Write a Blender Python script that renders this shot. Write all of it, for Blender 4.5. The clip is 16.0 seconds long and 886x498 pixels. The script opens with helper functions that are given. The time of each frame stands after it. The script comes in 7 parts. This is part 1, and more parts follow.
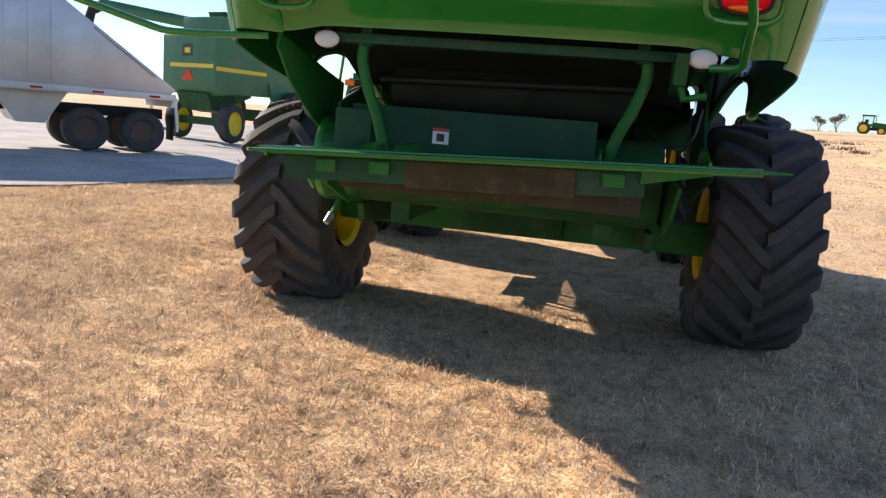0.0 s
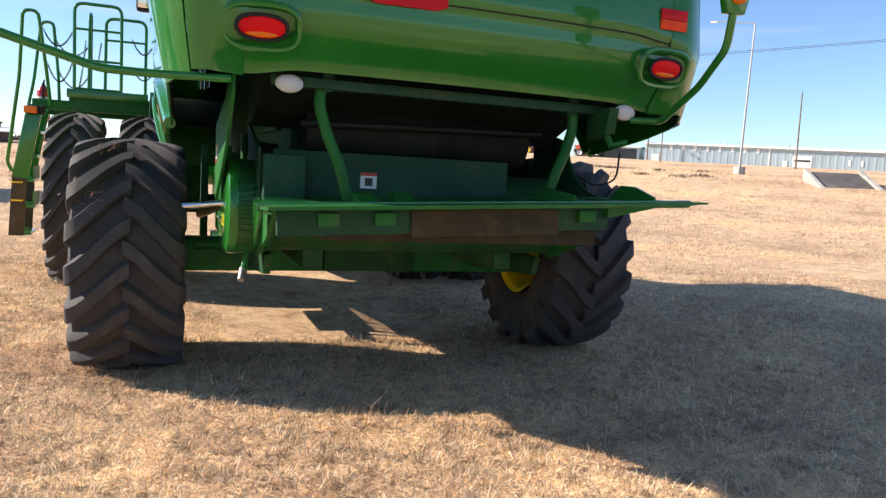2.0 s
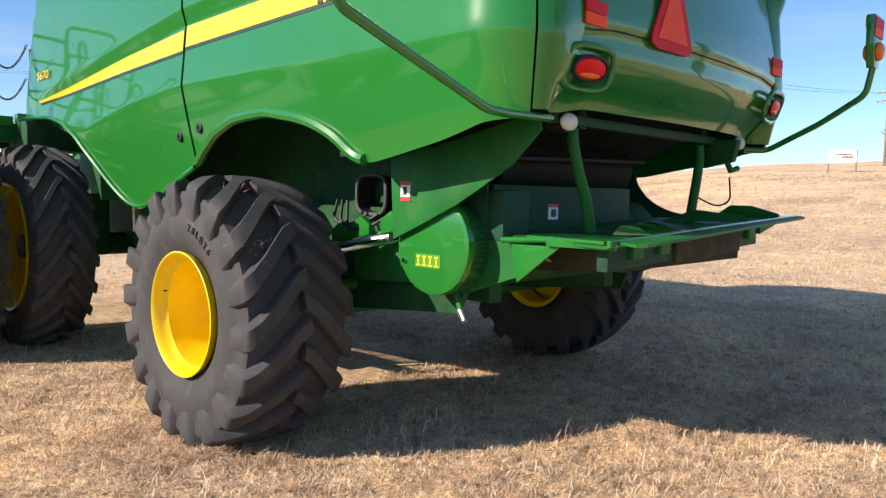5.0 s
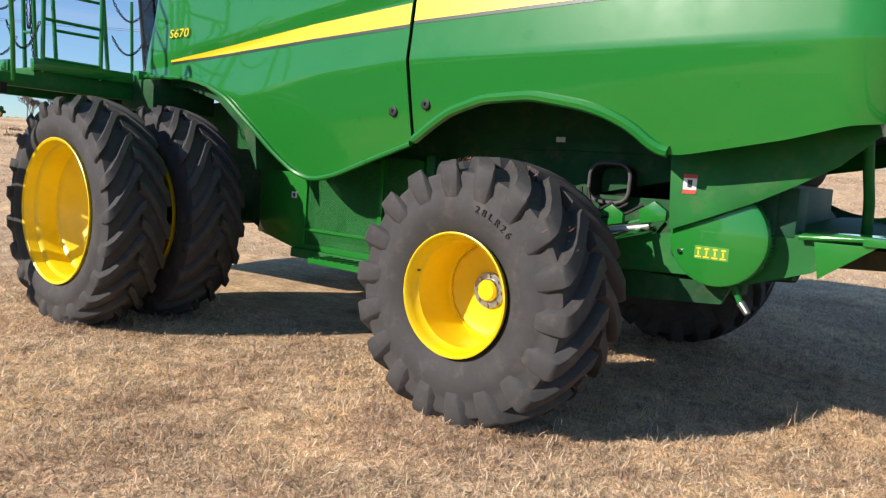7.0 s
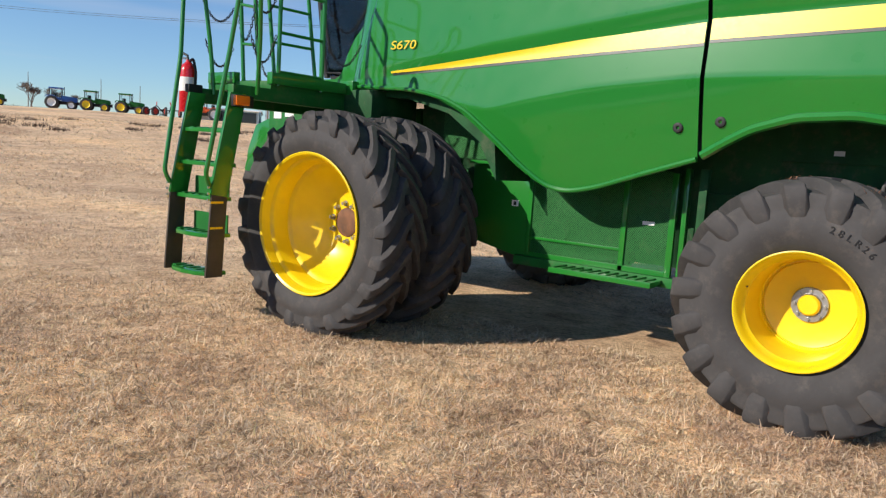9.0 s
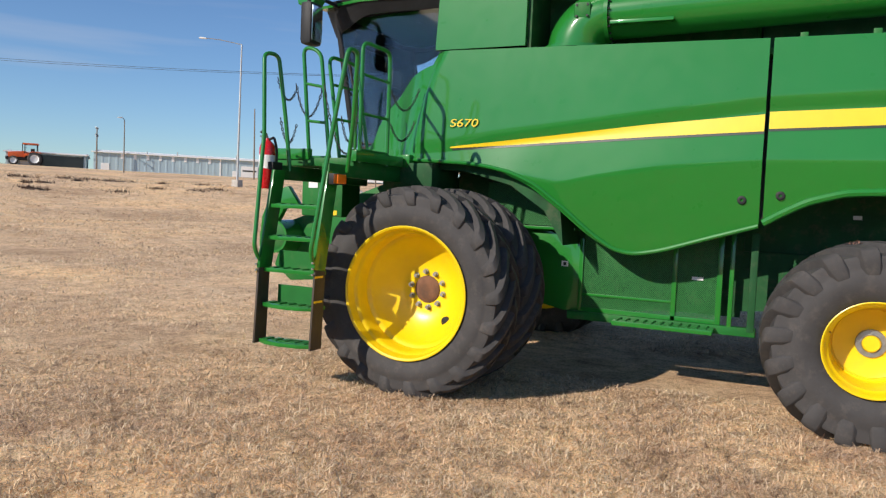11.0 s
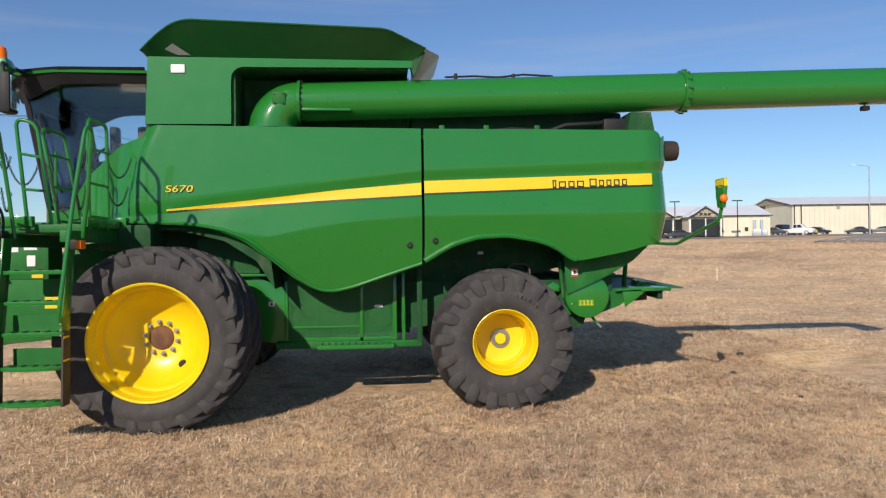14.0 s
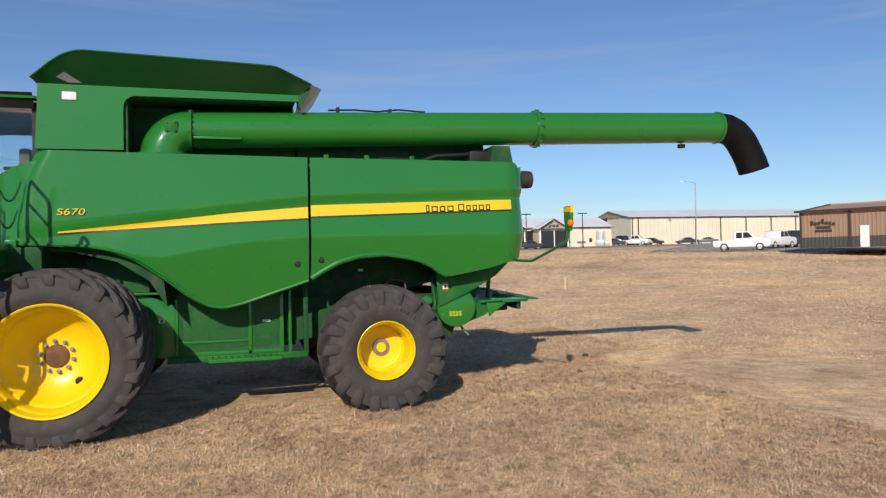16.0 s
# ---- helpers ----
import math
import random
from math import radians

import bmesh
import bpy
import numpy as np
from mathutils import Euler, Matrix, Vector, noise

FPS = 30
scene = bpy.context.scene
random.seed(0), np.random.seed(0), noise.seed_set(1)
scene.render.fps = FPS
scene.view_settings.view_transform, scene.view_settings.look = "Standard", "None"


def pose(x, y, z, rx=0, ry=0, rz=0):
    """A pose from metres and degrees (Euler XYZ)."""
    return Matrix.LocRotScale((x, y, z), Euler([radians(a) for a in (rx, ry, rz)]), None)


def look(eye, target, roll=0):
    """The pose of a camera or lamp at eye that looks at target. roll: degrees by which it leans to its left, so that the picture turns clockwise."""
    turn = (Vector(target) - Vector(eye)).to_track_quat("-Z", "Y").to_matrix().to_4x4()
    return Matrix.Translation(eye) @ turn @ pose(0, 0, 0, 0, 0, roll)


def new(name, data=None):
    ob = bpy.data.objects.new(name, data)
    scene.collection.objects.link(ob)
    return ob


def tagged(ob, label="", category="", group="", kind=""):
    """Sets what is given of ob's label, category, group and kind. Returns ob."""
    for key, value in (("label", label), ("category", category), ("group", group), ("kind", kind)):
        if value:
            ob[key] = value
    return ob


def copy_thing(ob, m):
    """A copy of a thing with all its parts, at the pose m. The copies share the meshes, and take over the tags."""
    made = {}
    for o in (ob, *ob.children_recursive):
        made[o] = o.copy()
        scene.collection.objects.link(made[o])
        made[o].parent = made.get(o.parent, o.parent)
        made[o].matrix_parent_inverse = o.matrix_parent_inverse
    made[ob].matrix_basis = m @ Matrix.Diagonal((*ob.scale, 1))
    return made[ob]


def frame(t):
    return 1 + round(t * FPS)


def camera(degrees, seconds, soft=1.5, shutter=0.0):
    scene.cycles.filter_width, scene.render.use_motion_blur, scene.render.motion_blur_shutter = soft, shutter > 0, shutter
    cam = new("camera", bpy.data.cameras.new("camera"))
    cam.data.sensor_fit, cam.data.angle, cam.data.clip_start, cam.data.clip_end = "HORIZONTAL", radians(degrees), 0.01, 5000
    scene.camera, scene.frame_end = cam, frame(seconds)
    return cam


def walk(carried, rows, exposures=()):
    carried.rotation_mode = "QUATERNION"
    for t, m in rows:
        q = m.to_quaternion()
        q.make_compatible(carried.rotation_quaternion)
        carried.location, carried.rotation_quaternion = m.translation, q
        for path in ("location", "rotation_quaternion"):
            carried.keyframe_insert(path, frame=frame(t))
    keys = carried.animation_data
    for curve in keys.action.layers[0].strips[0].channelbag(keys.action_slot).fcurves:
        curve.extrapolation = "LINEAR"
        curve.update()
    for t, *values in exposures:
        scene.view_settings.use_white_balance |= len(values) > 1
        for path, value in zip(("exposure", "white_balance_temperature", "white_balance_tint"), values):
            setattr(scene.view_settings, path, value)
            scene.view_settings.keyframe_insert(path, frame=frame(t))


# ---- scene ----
cam = camera(61.88, 16.0, soft=1.3)
# seconds, eye, yaw, pitch, roll
PATH = [
    (0.0, 0.552, -5.607, 1.408, 12.12, -9.83, -4.69),
    (0.5, 0.069, -5.611, 1.446, 3.68, -9.06, -4.18),
    (1.0, -0.443, -5.699, 1.448, -4.59, -8.98, -3.76),
    (1.5, -0.957, -5.586, 1.427, -12.97, -7.71, -3.49),
    (2.0, -1.473, -5.529, 1.412, -20.80, -6.19, -3.30),
    (2.5, -1.956, -5.406, 1.413, -26.40, -5.15, -3.54),
    (3.0, -2.391, -5.161, 1.442, -30.76, -4.02, -3.02),
    (3.2, -2.576, -5.068, 1.425, -32.30, -3.92, -2.84),
    (5.3, -4.151, -3.776, 1.417, -48.25, -4.27, -1.38),
    (5.5, -4.291, -3.650, 1.422, -49.76, -4.21, -1.72),
    (6.0, -4.638, -3.319, 1.397, -51.89, -4.34, -2.61),
    (6.5, -4.908, -2.870, 1.390, -52.39, -4.59, -3.63),
    (7.0, -5.284, -2.493, 1.387, -51.54, -5.91, -4.21),
    (7.5, -5.638, -2.092, 1.387, -51.25, -7.97, -4.74),
    (8.0, -5.956, -1.665, 1.448, -51.77, -9.03, -5.16),
    (8.5, -6.247, -1.385, 1.449, -51.28, -8.43, -4.48),
    (9.0, -6.642, -0.943, 1.468, -52.05, -7.11, -3.74),
    (9.2, -6.802, -0.775, 1.485, -52.45, -6.68, -3.65),
    (11.3, -8.328, 0.716, 1.658, -68.68, -2.14, -2.31),
    (11.5, -8.408, 0.755, 1.674, -71.69, -1.12, -2.21),
    (12.0, -8.710, 0.858, 1.686, -79.27, 0.59, -1.57),
    (12.5, -9.104, 0.992, 1.679, -86.90, 0.67, -1.01),
    (13.0, -9.439, 1.044, 1.711, -91.98, -0.11, -0.37),
    (13.5, -9.702, 1.284, 1.722, -94.51, -0.83, 0.72),
    (14.0, -9.960, 1.331, 1.717, -94.73, 0.07, 0.81),
    (14.5, -10.214, 1.405, 1.760, -95.63, -0.19, 0.58),
    (15.0, -10.454, 1.660, 1.757, -98.41, -0.71, 0.93),
    (15.5, -10.688, 1.710, 1.769, -102.20, -0.07, 0.76),
    (16.0, -10.862, 1.763, 1.809, -105.73, 0.72, 1.26),
]
walk(cam, [(t, pose(x, y, z, 90 + pitch, roll, yaw)) for t, x, y, z, yaw, pitch, roll in PATH],
     [(0.0, 0.76, 7000, 16), (2.5, 0.76, 6850, 16), (5.5, 0.52, 6600, 13), (7.0, 0.34, 6500, 12), (9.0, 0.15, 6500, 12), (12.5, -0.05, 6600, 13), (16.0, -0.22, 6750, 14)])

# ---------------------------------------------------------------- sky and sun
SUN_TO = Vector((-0.80, 0.37, 0.47)).normalized()
world = bpy.data.worlds.new("sky")
scene.world = world
world.use_nodes = True
_n = world.node_tree.nodes
_sky = _n.new("ShaderNodeTexSky")
_sky.sky_type = "NISHITA"
_sky.sun_disc = False
_sky.sun_elevation = math.asin(SUN_TO.z)
_sky.sun_rotation = math.atan2(SUN_TO.x, SUN_TO.y)
_sky.altitude = 300
_sky.air_density, _sky.dust_density, _sky.ozone_density = 1.0, 0.05, 1.0
_n["Background"].inputs["Strength"].default_value = 0.104
_l = world.node_tree.links
_tint = _n.new("ShaderNodeMix")
_tint.data_type, _tint.blend_type = "RGBA", "MULTIPLY"
_tint.inputs[0].default_value = 1.0
_tint.inputs[7].default_value = (0.66, 0.89, 1.17, 1)
_l.new(_sky.outputs[0], _tint.inputs[6])
# thin high cloud streaks low over the horizon
_tc = _n.new("ShaderNodeTexCoord")
_mp = _n.new("ShaderNodeMapping")
_mp.inputs["Scale"].default_value = (1.2, 1.2, 16.0)
_l.new(_tc.outputs["Generated"], _mp.inputs["Vector"])
_cn = _n.new("ShaderNodeTexNoise")
_cn.inputs["Scale"].default_value, _cn.inputs["Detail"].default_value = 1.6, 5.0
_l.new(_mp.outputs["Vector"], _cn.inputs["Vector"])
_cr = _n.new("ShaderNodeValToRGB")
_cr.color_ramp.elements[0].position, _cr.color_ramp.elements[1].position = 0.52, 0.80
_l.new(_cn.outputs["Fac"], _cr.inputs["Fac"])
_cm = _n.new("ShaderNodeMath")
_cm.operation = "MULTIPLY"
_cm.inputs[1].default_value = 0.35
_l.new(_cr.outputs["Color"], _cm.inputs[0])
_cloud = _n.new("ShaderNodeMix")
_cloud.data_type = "RGBA"
_cloud.inputs[7].default_value = (5.6, 5.8, 6.4, 1)
_l.new(_cm.outputs[0], _cloud.inputs[0])
_l.new(_tint.outputs[2], _cloud.inputs[6])
_l.new(_cloud.outputs[2], _n["Background"].inputs["Color"])
_sd = bpy.data.lights.new("sun", "SUN")
_sd.energy, _sd.angle, _sd.color = 5.0, radians(0.55), (1.0, 0.93, 0.82)
_so = new("sun", _sd)
_so.matrix_world = look((-20, 10, 20), Vector((-20, 10, 20)) - SUN_TO)

# ---------------------------------------------------------------- materials
def mat_new(name):
    m = bpy.data.materials.new(name)
    m.use_nodes = True
    nt = m.node_tree
    return m, nt, nt.nodes["Principled BSDF"]


def noise_tex(nt, scale, detail=4.0, coord="Object", stretch=None, rough=0.55):
    tc = nt.nodes.new("ShaderNodeTexCoord")
    out = tc.outputs[coord]
    if stretch:
        mp = nt.nodes.new("ShaderNodeMapping")
        mp.inputs["Scale"].default_value = stretch
        nt.links.new(out, mp.inputs["Vector"])
        out = mp.outputs["Vector"]
    t = nt.nodes.new("ShaderNodeTexNoise")
    t.inputs["Scale"].default_value = scale
    t.inputs["Detail"].default_value = detail
    t.inputs["Roughness"].default_value = rough
    nt.links.new(out, t.inputs["Vector"])
    return t


def ramp(nt, src, stops):
    r = nt.nodes.new("ShaderNodeValToRGB")
    el = r.color_ramp.elements
    while len(el) < len(stops):
        el.new(0.5)
    for e, (p, c) in zip(el, stops):
        e.position = p
        e.color = (*c, 1) if len(c) == 3 else c
    nt.links.new(src, r.inputs["Fac"])
    return r


def mix_rgb(nt, fac, a, b, blend="MIX"):
    m = nt.nodes.new("ShaderNodeMix")
    m.data_type, m.blend_type = "RGBA", blend
    for sock, v in ((m.inputs[0], fac), (m.inputs[6], a), (m.inputs[7], b)):
        if isinstance(v, (int, float)):
            sock.default_value = v
        elif isinstance(v, tuple):
            sock.default_value = (*v, 1)
        else:
            nt.links.new(v, sock)
    return m.outputs[2]


def bump(nt, bsdf, src, strength=0.2, dist=0.01):
    b = nt.nodes.new("ShaderNodeBump")
    b.inputs["Strength"].default_value = strength
    b.inputs["Distance"].default_value = dist
    nt.links.new(src, b.inputs["Height"])
    nt.links.new(b.outputs[0], bsdf.inputs["Normal"])


def surface(name, color, rough=0.5, metal=0.0, vary=0.25, scale=6.0, grain=60.0, bumpy=0.05, dirt=None, dirt_amount=0.0, coat=0.0, spec=0.5):
    """A paint, rubber, metal or stone with two scales of variation and optional dirt."""
    m, nt, p = mat_new(name)
    big = noise_tex(nt, scale, 5)
    fine = noise_tex(nt, grain, 3)
    lo = tuple(c * (1 - vary) for c in color)
    hi = tuple(min(1, c * (1 + vary)) for c in color)
    col = ramp(nt, big.outputs["Fac"], [(0.3, lo), (0.7, hi)]).outputs[0]
    if dirt:
        mask = ramp(nt, noise_tex(nt, scale * 1.7, 8, rough=0.7).outputs["Fac"], [(0.52, (0, 0, 0)), (0.75, (dirt_amount,) * 3)])
        col = mix_rgb(nt, mask.outputs[0], col, dirt)
    nt.links.new(col, p.inputs["Base Color"])
    rr = ramp(nt, fine.outputs["Fac"], [(0.25, (max(0.02, rough - 0.04),) * 3), (0.75, (min(1, rough + 0.06),) * 3)])
    nt.links.new(rr.outputs[0], p.inputs["Roughness"])
    p.inputs["Metallic"].default_value = metal
    p.inputs["Specular IOR Level"].default_value = spec
    if coat:
        p.inputs["Coat Weight"].default_value = coat
        p.inputs["Coat Roughness"].default_value = 0.05
    if bumpy:
        bump(nt, p, fine.outputs["Fac"], bumpy, 0.004)
    return m


GREEN = surface("green_paint", (0.014, 0.172, 0.022), 0.30, vary=0.03, scale=0.9, grain=6, bumpy=0.0, dirt=(0.10, 0.15, 0.07), dirt_amount=0.03, coat=1.0, spec=0.15)
GREEN_DULL = surface("dull_green_paint", (0.010, 0.130, 0.022), 0.52, vary=0.18, scale=3, grain=70, bumpy=0.03, dirt=(0.17, 0.14, 0.085), dirt_amount=0.35, spec=0.25)
# dusty green, its base darkened to stand in for shade inside the machine
GREEN_DARK = surface("dusty_shade_darkened_green", (0.010, 0.070, 0.020), 0.65, vary=0.3, scale=4, grain=50, bumpy=0.05, dirt=(0.17, 0.135, 0.09), dirt_amount=0.4, spec=0.25)
FLAP = surface("dark_green_plastic", (0.006, 0.085, 0.018), 0.35, vary=0.1, scale=2, grain=30, bumpy=0.01, dirt=(0.10, 0.11, 0.07), dirt_amount=0.15)
CHOP = surface("dusty_dark_green_paint", (0.010, 0.062, 0.030), 0.6, vary=0.25, scale=3, grain=40, bumpy=0.04, dirt=(0.13, 0.11, 0.075), dirt_amount=0.3, spec=0.25)
CURTAIN = surface("olive_rubber", (0.045, 0.040, 0.022), 0.8, vary=0.3, scale=5, bumpy=0.1, dirt=(0.13, 0.09, 0.055), dirt_amount=0.6, spec=0.25)
SOOT = surface("sooty_steel", (0.035, 0.024, 0.018), 0.7, vary=0.3, scale=6, bumpy=0.15)
YELLOW = surface("yellow_paint", (0.82, 0.575, 0.005), 0.32, vary=0.08, scale=2.5, grain=60, bumpy=0.015, dirt=(0.45, 0.30, 0.08), dirt_amount=0.22)
DECAL_YELLOW = surface("yellow_decal", (0.80, 0.54, 0.012), 0.35, vary=0.04, bumpy=0.0)
DECAL_DARK = surface("dark_decal", (0.012, 0.025, 0.014), 0.4, vary=0.1, bumpy=0.0)
RUBBER = surface("tyre_rubber", (0.050, 0.047, 0.046), 0.75, vary=0.16, scale=5, grain=45, bumpy=0.16, dirt=(0.17, 0.14, 0.115), dirt_amount=0.32, spec=0.35)
BLACK = surface("black_plastic", (0.014, 0.014, 0.015), 0.55, vary=0.2, bumpy=0.05, spec=0.3)
STEEL = surface("bare_steel", (0.42, 0.41, 0.39), 0.38, metal=0.9, vary=0.2, grain=40, bumpy=0.05)
RUST = surface("rusty_steel", (0.13, 0.06, 0.032), 0.8, vary=0.4, scale=7, grain=60, bumpy=0.25, dirt=(0.05, 0.035, 0.03), dirt_amount=0.7)
CHROME = surface("chrome", (0.7, 0.7, 0.7), 0.12, metal=1.0, vary=0.05, bumpy=0.0)
WHITE = surface("white_label", (0.75, 0.75, 0.73), 0.45, vary=0.06, bumpy=0.0)
LABEL_RED = surface("red_label", (0.55, 0.05, 0.03), 0.45, vary=0.06, bumpy=0.0)
RED_LENS = surface("red_lens", (0.75, 0.008, 0.012), 0.2, vary=0.1, grain=120, bumpy=0.06, spec=0.12)
ORANGE_LENS = surface("amber_lens", (0.80, 0.17, 0.008), 0.2, vary=0.1, grain=120, bumpy=0.06, coat=0.15, spec=0.3)
ORANGE = surface("orange_film", (0.85, 0.075, 0.02), 0.5, vary=0.06, bumpy=0.02, spec=0.15)
RED_FILM = surface("red_film", (0.55, 0.015, 0.02), 0.5, vary=0.06, bumpy=0.02, spec=0.15)
LAMP_GLASS = surface("lamp_lens", (0.58, 0.60, 0.60), 0.35, vary=0.05, grain=150, bumpy=0.1)
# near-black with faint dirt, put in for deep shade under the hood
SHADE_BLACK = surface("shaded_inner_black", (0.014, 0.019, 0.014), 0.7, vary=0.35, scale=5, grain=40, bumpy=0.08, dirt=(0.06, 0.05, 0.035), dirt_amount=0.3, spec=0.2)
EXT_RED = surface("red_enamel", (0.55, 0.012, 0.015), 0.25, vary=0.08, bumpy=0.01, coat=0.4)


def perforated(name, color, cell, along=0.001):
    m, nt, p = mat_new(name)
    p.inputs["Base Color"].default_value = (*color, 1)
    p.inputs["Roughness"].default_value = 0.45
    tc = nt.nodes.new("ShaderNodeTexCoord")
    v = nt.nodes.new("ShaderNodeTexVoronoi")
    v.inputs["Scale"].default_value = 1 / cell
    v.inputs["Randomness"].default_value = 0.0
    mp = nt.nodes.new("ShaderNodeMapping")
    mp.inputs["Rotation"].default_value = (radians(45), 0, 0)
    mp.inputs["Scale"].default_value = (along, 1, 1)
    nt.links.new(tc.outputs["Object"], mp.inputs["Vector"])
    nt.links.new(mp.outputs["Vector"], v.inputs["Vector"])
    lt = nt.nodes.new("ShaderNodeMath")
    lt.operation = "GREATER_THAN"
    lt.inputs[1].default_value = 0.37
    nt.links.new(v.outputs["Distance"], lt.inputs[0])
    nt.links.new(lt.outputs[0], p.inputs["Alpha"])
    return m


PERF = perforated("perforated_sheet", (0.012, 0.150, 0.026), 0.0135)
PERF_DRUM = perforated("perforated_drum_sheet", (0.010, 0.105, 0.022), 0.016, 1.0)


def glass(name, tint):
    m, nt, p = mat_new(name)
    nt.nodes.remove(p)
    gl = nt.nodes.new("ShaderNodeBsdfGlossy")
    gl.inputs["Roughness"].default_value = 0.02
    tr = nt.nodes.new("ShaderNodeBsdfTransparent")
    tr.inputs["Color"].default_value = (*tint, 1)
    mx = nt.nodes.new("ShaderNodeMixShader")
    fr = nt.nodes.new("ShaderNodeFresnel")
    fr.inputs["IOR"].default_value = 1.5
    nt.links.new(fr.outputs[0], mx.inputs[0])
    nt.links.new(tr.outputs[0], mx.inputs[1])
    nt.links.new(gl.outputs[0], mx.inputs[2])
    nt.links.new(mx.outputs[0], nt.nodes["Material Output"].inputs["Surface"])
    return m


GLASS = glass("tinted_cab_glass", (0.92, 0.95, 0.96))

# ---------------------------------------------------------------- mesh helpers
def thing(name, label, category, group="", at=(0, 0, 0)):
    ob = new(name)
    ob.location = at
    ob.empty_display_size = 0.2
    return tagged(ob, label, category, group)


def part(name, bm, material, parent=None, label="", smooth=True, kind=""):
    me = bpy.data.meshes.new(name)
    if isinstance(bm, tuple):
        me.from_pydata(bm[0], [], bm[1])
    else:
        bm.to_mesh(me)
        bm.free()
    for mt in (material if isinstance(material, (list, tuple)) else (material,)):
        me.materials.append(mt)
    if smooth:
        for p in me.polygons:
            p.use_smooth = True
        me.set_sharp_from_angle(angle=radians(38))
    ob = new(name, me)
    if parent is not None:
        ob.parent = parent
    if label:
        ob["label"] = label
    if kind:
        ob["kind"] = kind
    return ob


def box(lo, hi, bev=0.0, m=None, bm=None):
    bm = bm or bmesh.new()
    lo, hi = Vector(lo), Vector(hi)
    c, s = (lo + hi) / 2, hi - lo
    t = Matrix.Translation(c) @ Matrix.Diagonal((*[max(abs(v), 1e-4) for v in s], 1))
    if m is not None:
        t = m @ t
    r = bmesh.ops.create_cube(bm, size=1, matrix=t)
    if bev:
        es = list({e for v in r["verts"] for e in v.link_edges})
        bmesh.ops.bevel(bm, geom=es, offset=bev, segments=2, affect="EDGES", profile=0.6)
    return bm


def tube(pts, r, seg=10, bm=None, closed=False, smooth_corner=0.0):
    """A pipe along a polyline, with rounded corners."""
    bm = bm or bmesh.new()
    P = [Vector(p) for p in pts]
    if smooth_corner and len(P) > 2:
        Q = [P[0]]
        for a, b, c in zip(P, P[1:], P[2:]):
            d = min(smooth_corner, (a - b).length * 0.45, (c - b).length * 0.45)
            s, e = b + (a - b).normalized() * d, b + (c - b).normalized() * d
            for k in range(6):
                u = k / 5
                Q.append(s * (1 - u) ** 2 + b * 2 * u * (1 - u) + e * u * u)
        Q.append(P[-1])
        P = Q
    rad = r if isinstance(r, (list, tuple)) else [r] * len(P)
    rings = []
    up = None
    for i, p in enumerate(P):
        d = (P[min(i + 1, len(P) - 1)] - P[max(i - 1, 0)])
        if closed:
            d = P[(i + 1) % len(P)] - P[i - 1]
        d.normalize()
        if up is None:
            up = d.orthogonal().normalized()
        up = (up - d * up.dot(d)).normalized()
        side = d.cross(up)
        rings.append([bm.verts.new(p + (up * math.cos(a) + side * math.sin(a)) * rad[i]) for a in (2 * math.pi * k / seg for k in range(seg))])
    pairs = list(zip(rings, rings[1:])) + ([(rings[-1], rings[0])] if closed else [])
    for a, b in pairs:
        for k in range(seg):
            bm.faces.new((a[k], a[(k + 1) % seg], b[(k + 1) % seg], b[k]))
    if not closed:
        bm.faces.new(rings[0][::-1])
        bm.faces.new(rings[-1])
    return bm


def cyl(p0, p1, r0, r1=None, seg=24, bm=None):
    return tube([p0, p1], [r0, r0 if r1 is None else r1], seg, bm)


def lathe(profile, seg=64, axis="x", at=(0, 0, 0), bm=None, caps=False):
    """Turns (along, radius) pairs round an axis through at."""
    bm = bm or bmesh.new()
    at = Vector(at)
    rings = []
    for u, r in profile:
        ring = []
        for k in range(seg):
            a = 2 * math.pi * k / seg
            c, s = r * math.cos(a), r * math.sin(a)
            v = (u, c, s) if axis == "x" else ((c, u, s) if axis == "y" else (c, s, u))
            ring.append(bm.verts.new(at + Vector(v)))
        rings.append(ring)
    for a, b in zip(rings, rings[1:]):
        for k in range(seg):
            bm.faces.new((a[k], b[k], b[(k + 1) % seg], a[(k + 1) % seg]))
    if caps:
        bm.faces.new(rings[0])
        bm.faces.new(rings[-1][::-1])
    bmesh.ops.recalc_face_normals(bm, faces=bm.faces)
    return bm


def prism(poly, a, b, axis="x", bev=0.0, bm=None):
    """A flat outline pushed from a to b along an axis."""
    bm = bm or bmesh.new()

    def place(u, v, w):
        return {"x": (w, u, v), "y": (u, w, v), "z": (u, v, w)}[axis]
    A = [bm.verts.new(place(u, v, a)) for u, v in poly]
    B = [bm.verts.new(place(u, v, b)) for u, v in poly]
    n = len(poly)
    fs = [bm.faces.new(A), bm.faces.new(B[::-1])]
    for k in range(n):
        fs.append(bm.faces.new((A[k], B[k], B[(k + 1) % n], A[(k + 1) % n])))
    bmesh.ops.recalc_face_normals(bm, faces=fs)
    if bev:
        es = list({e for f in fs for e in f.edges})
        bmesh.ops.bevel(bm, geom=es, offset=bev, segments=2, affect="EDGES", profile=0.6)
    return bm


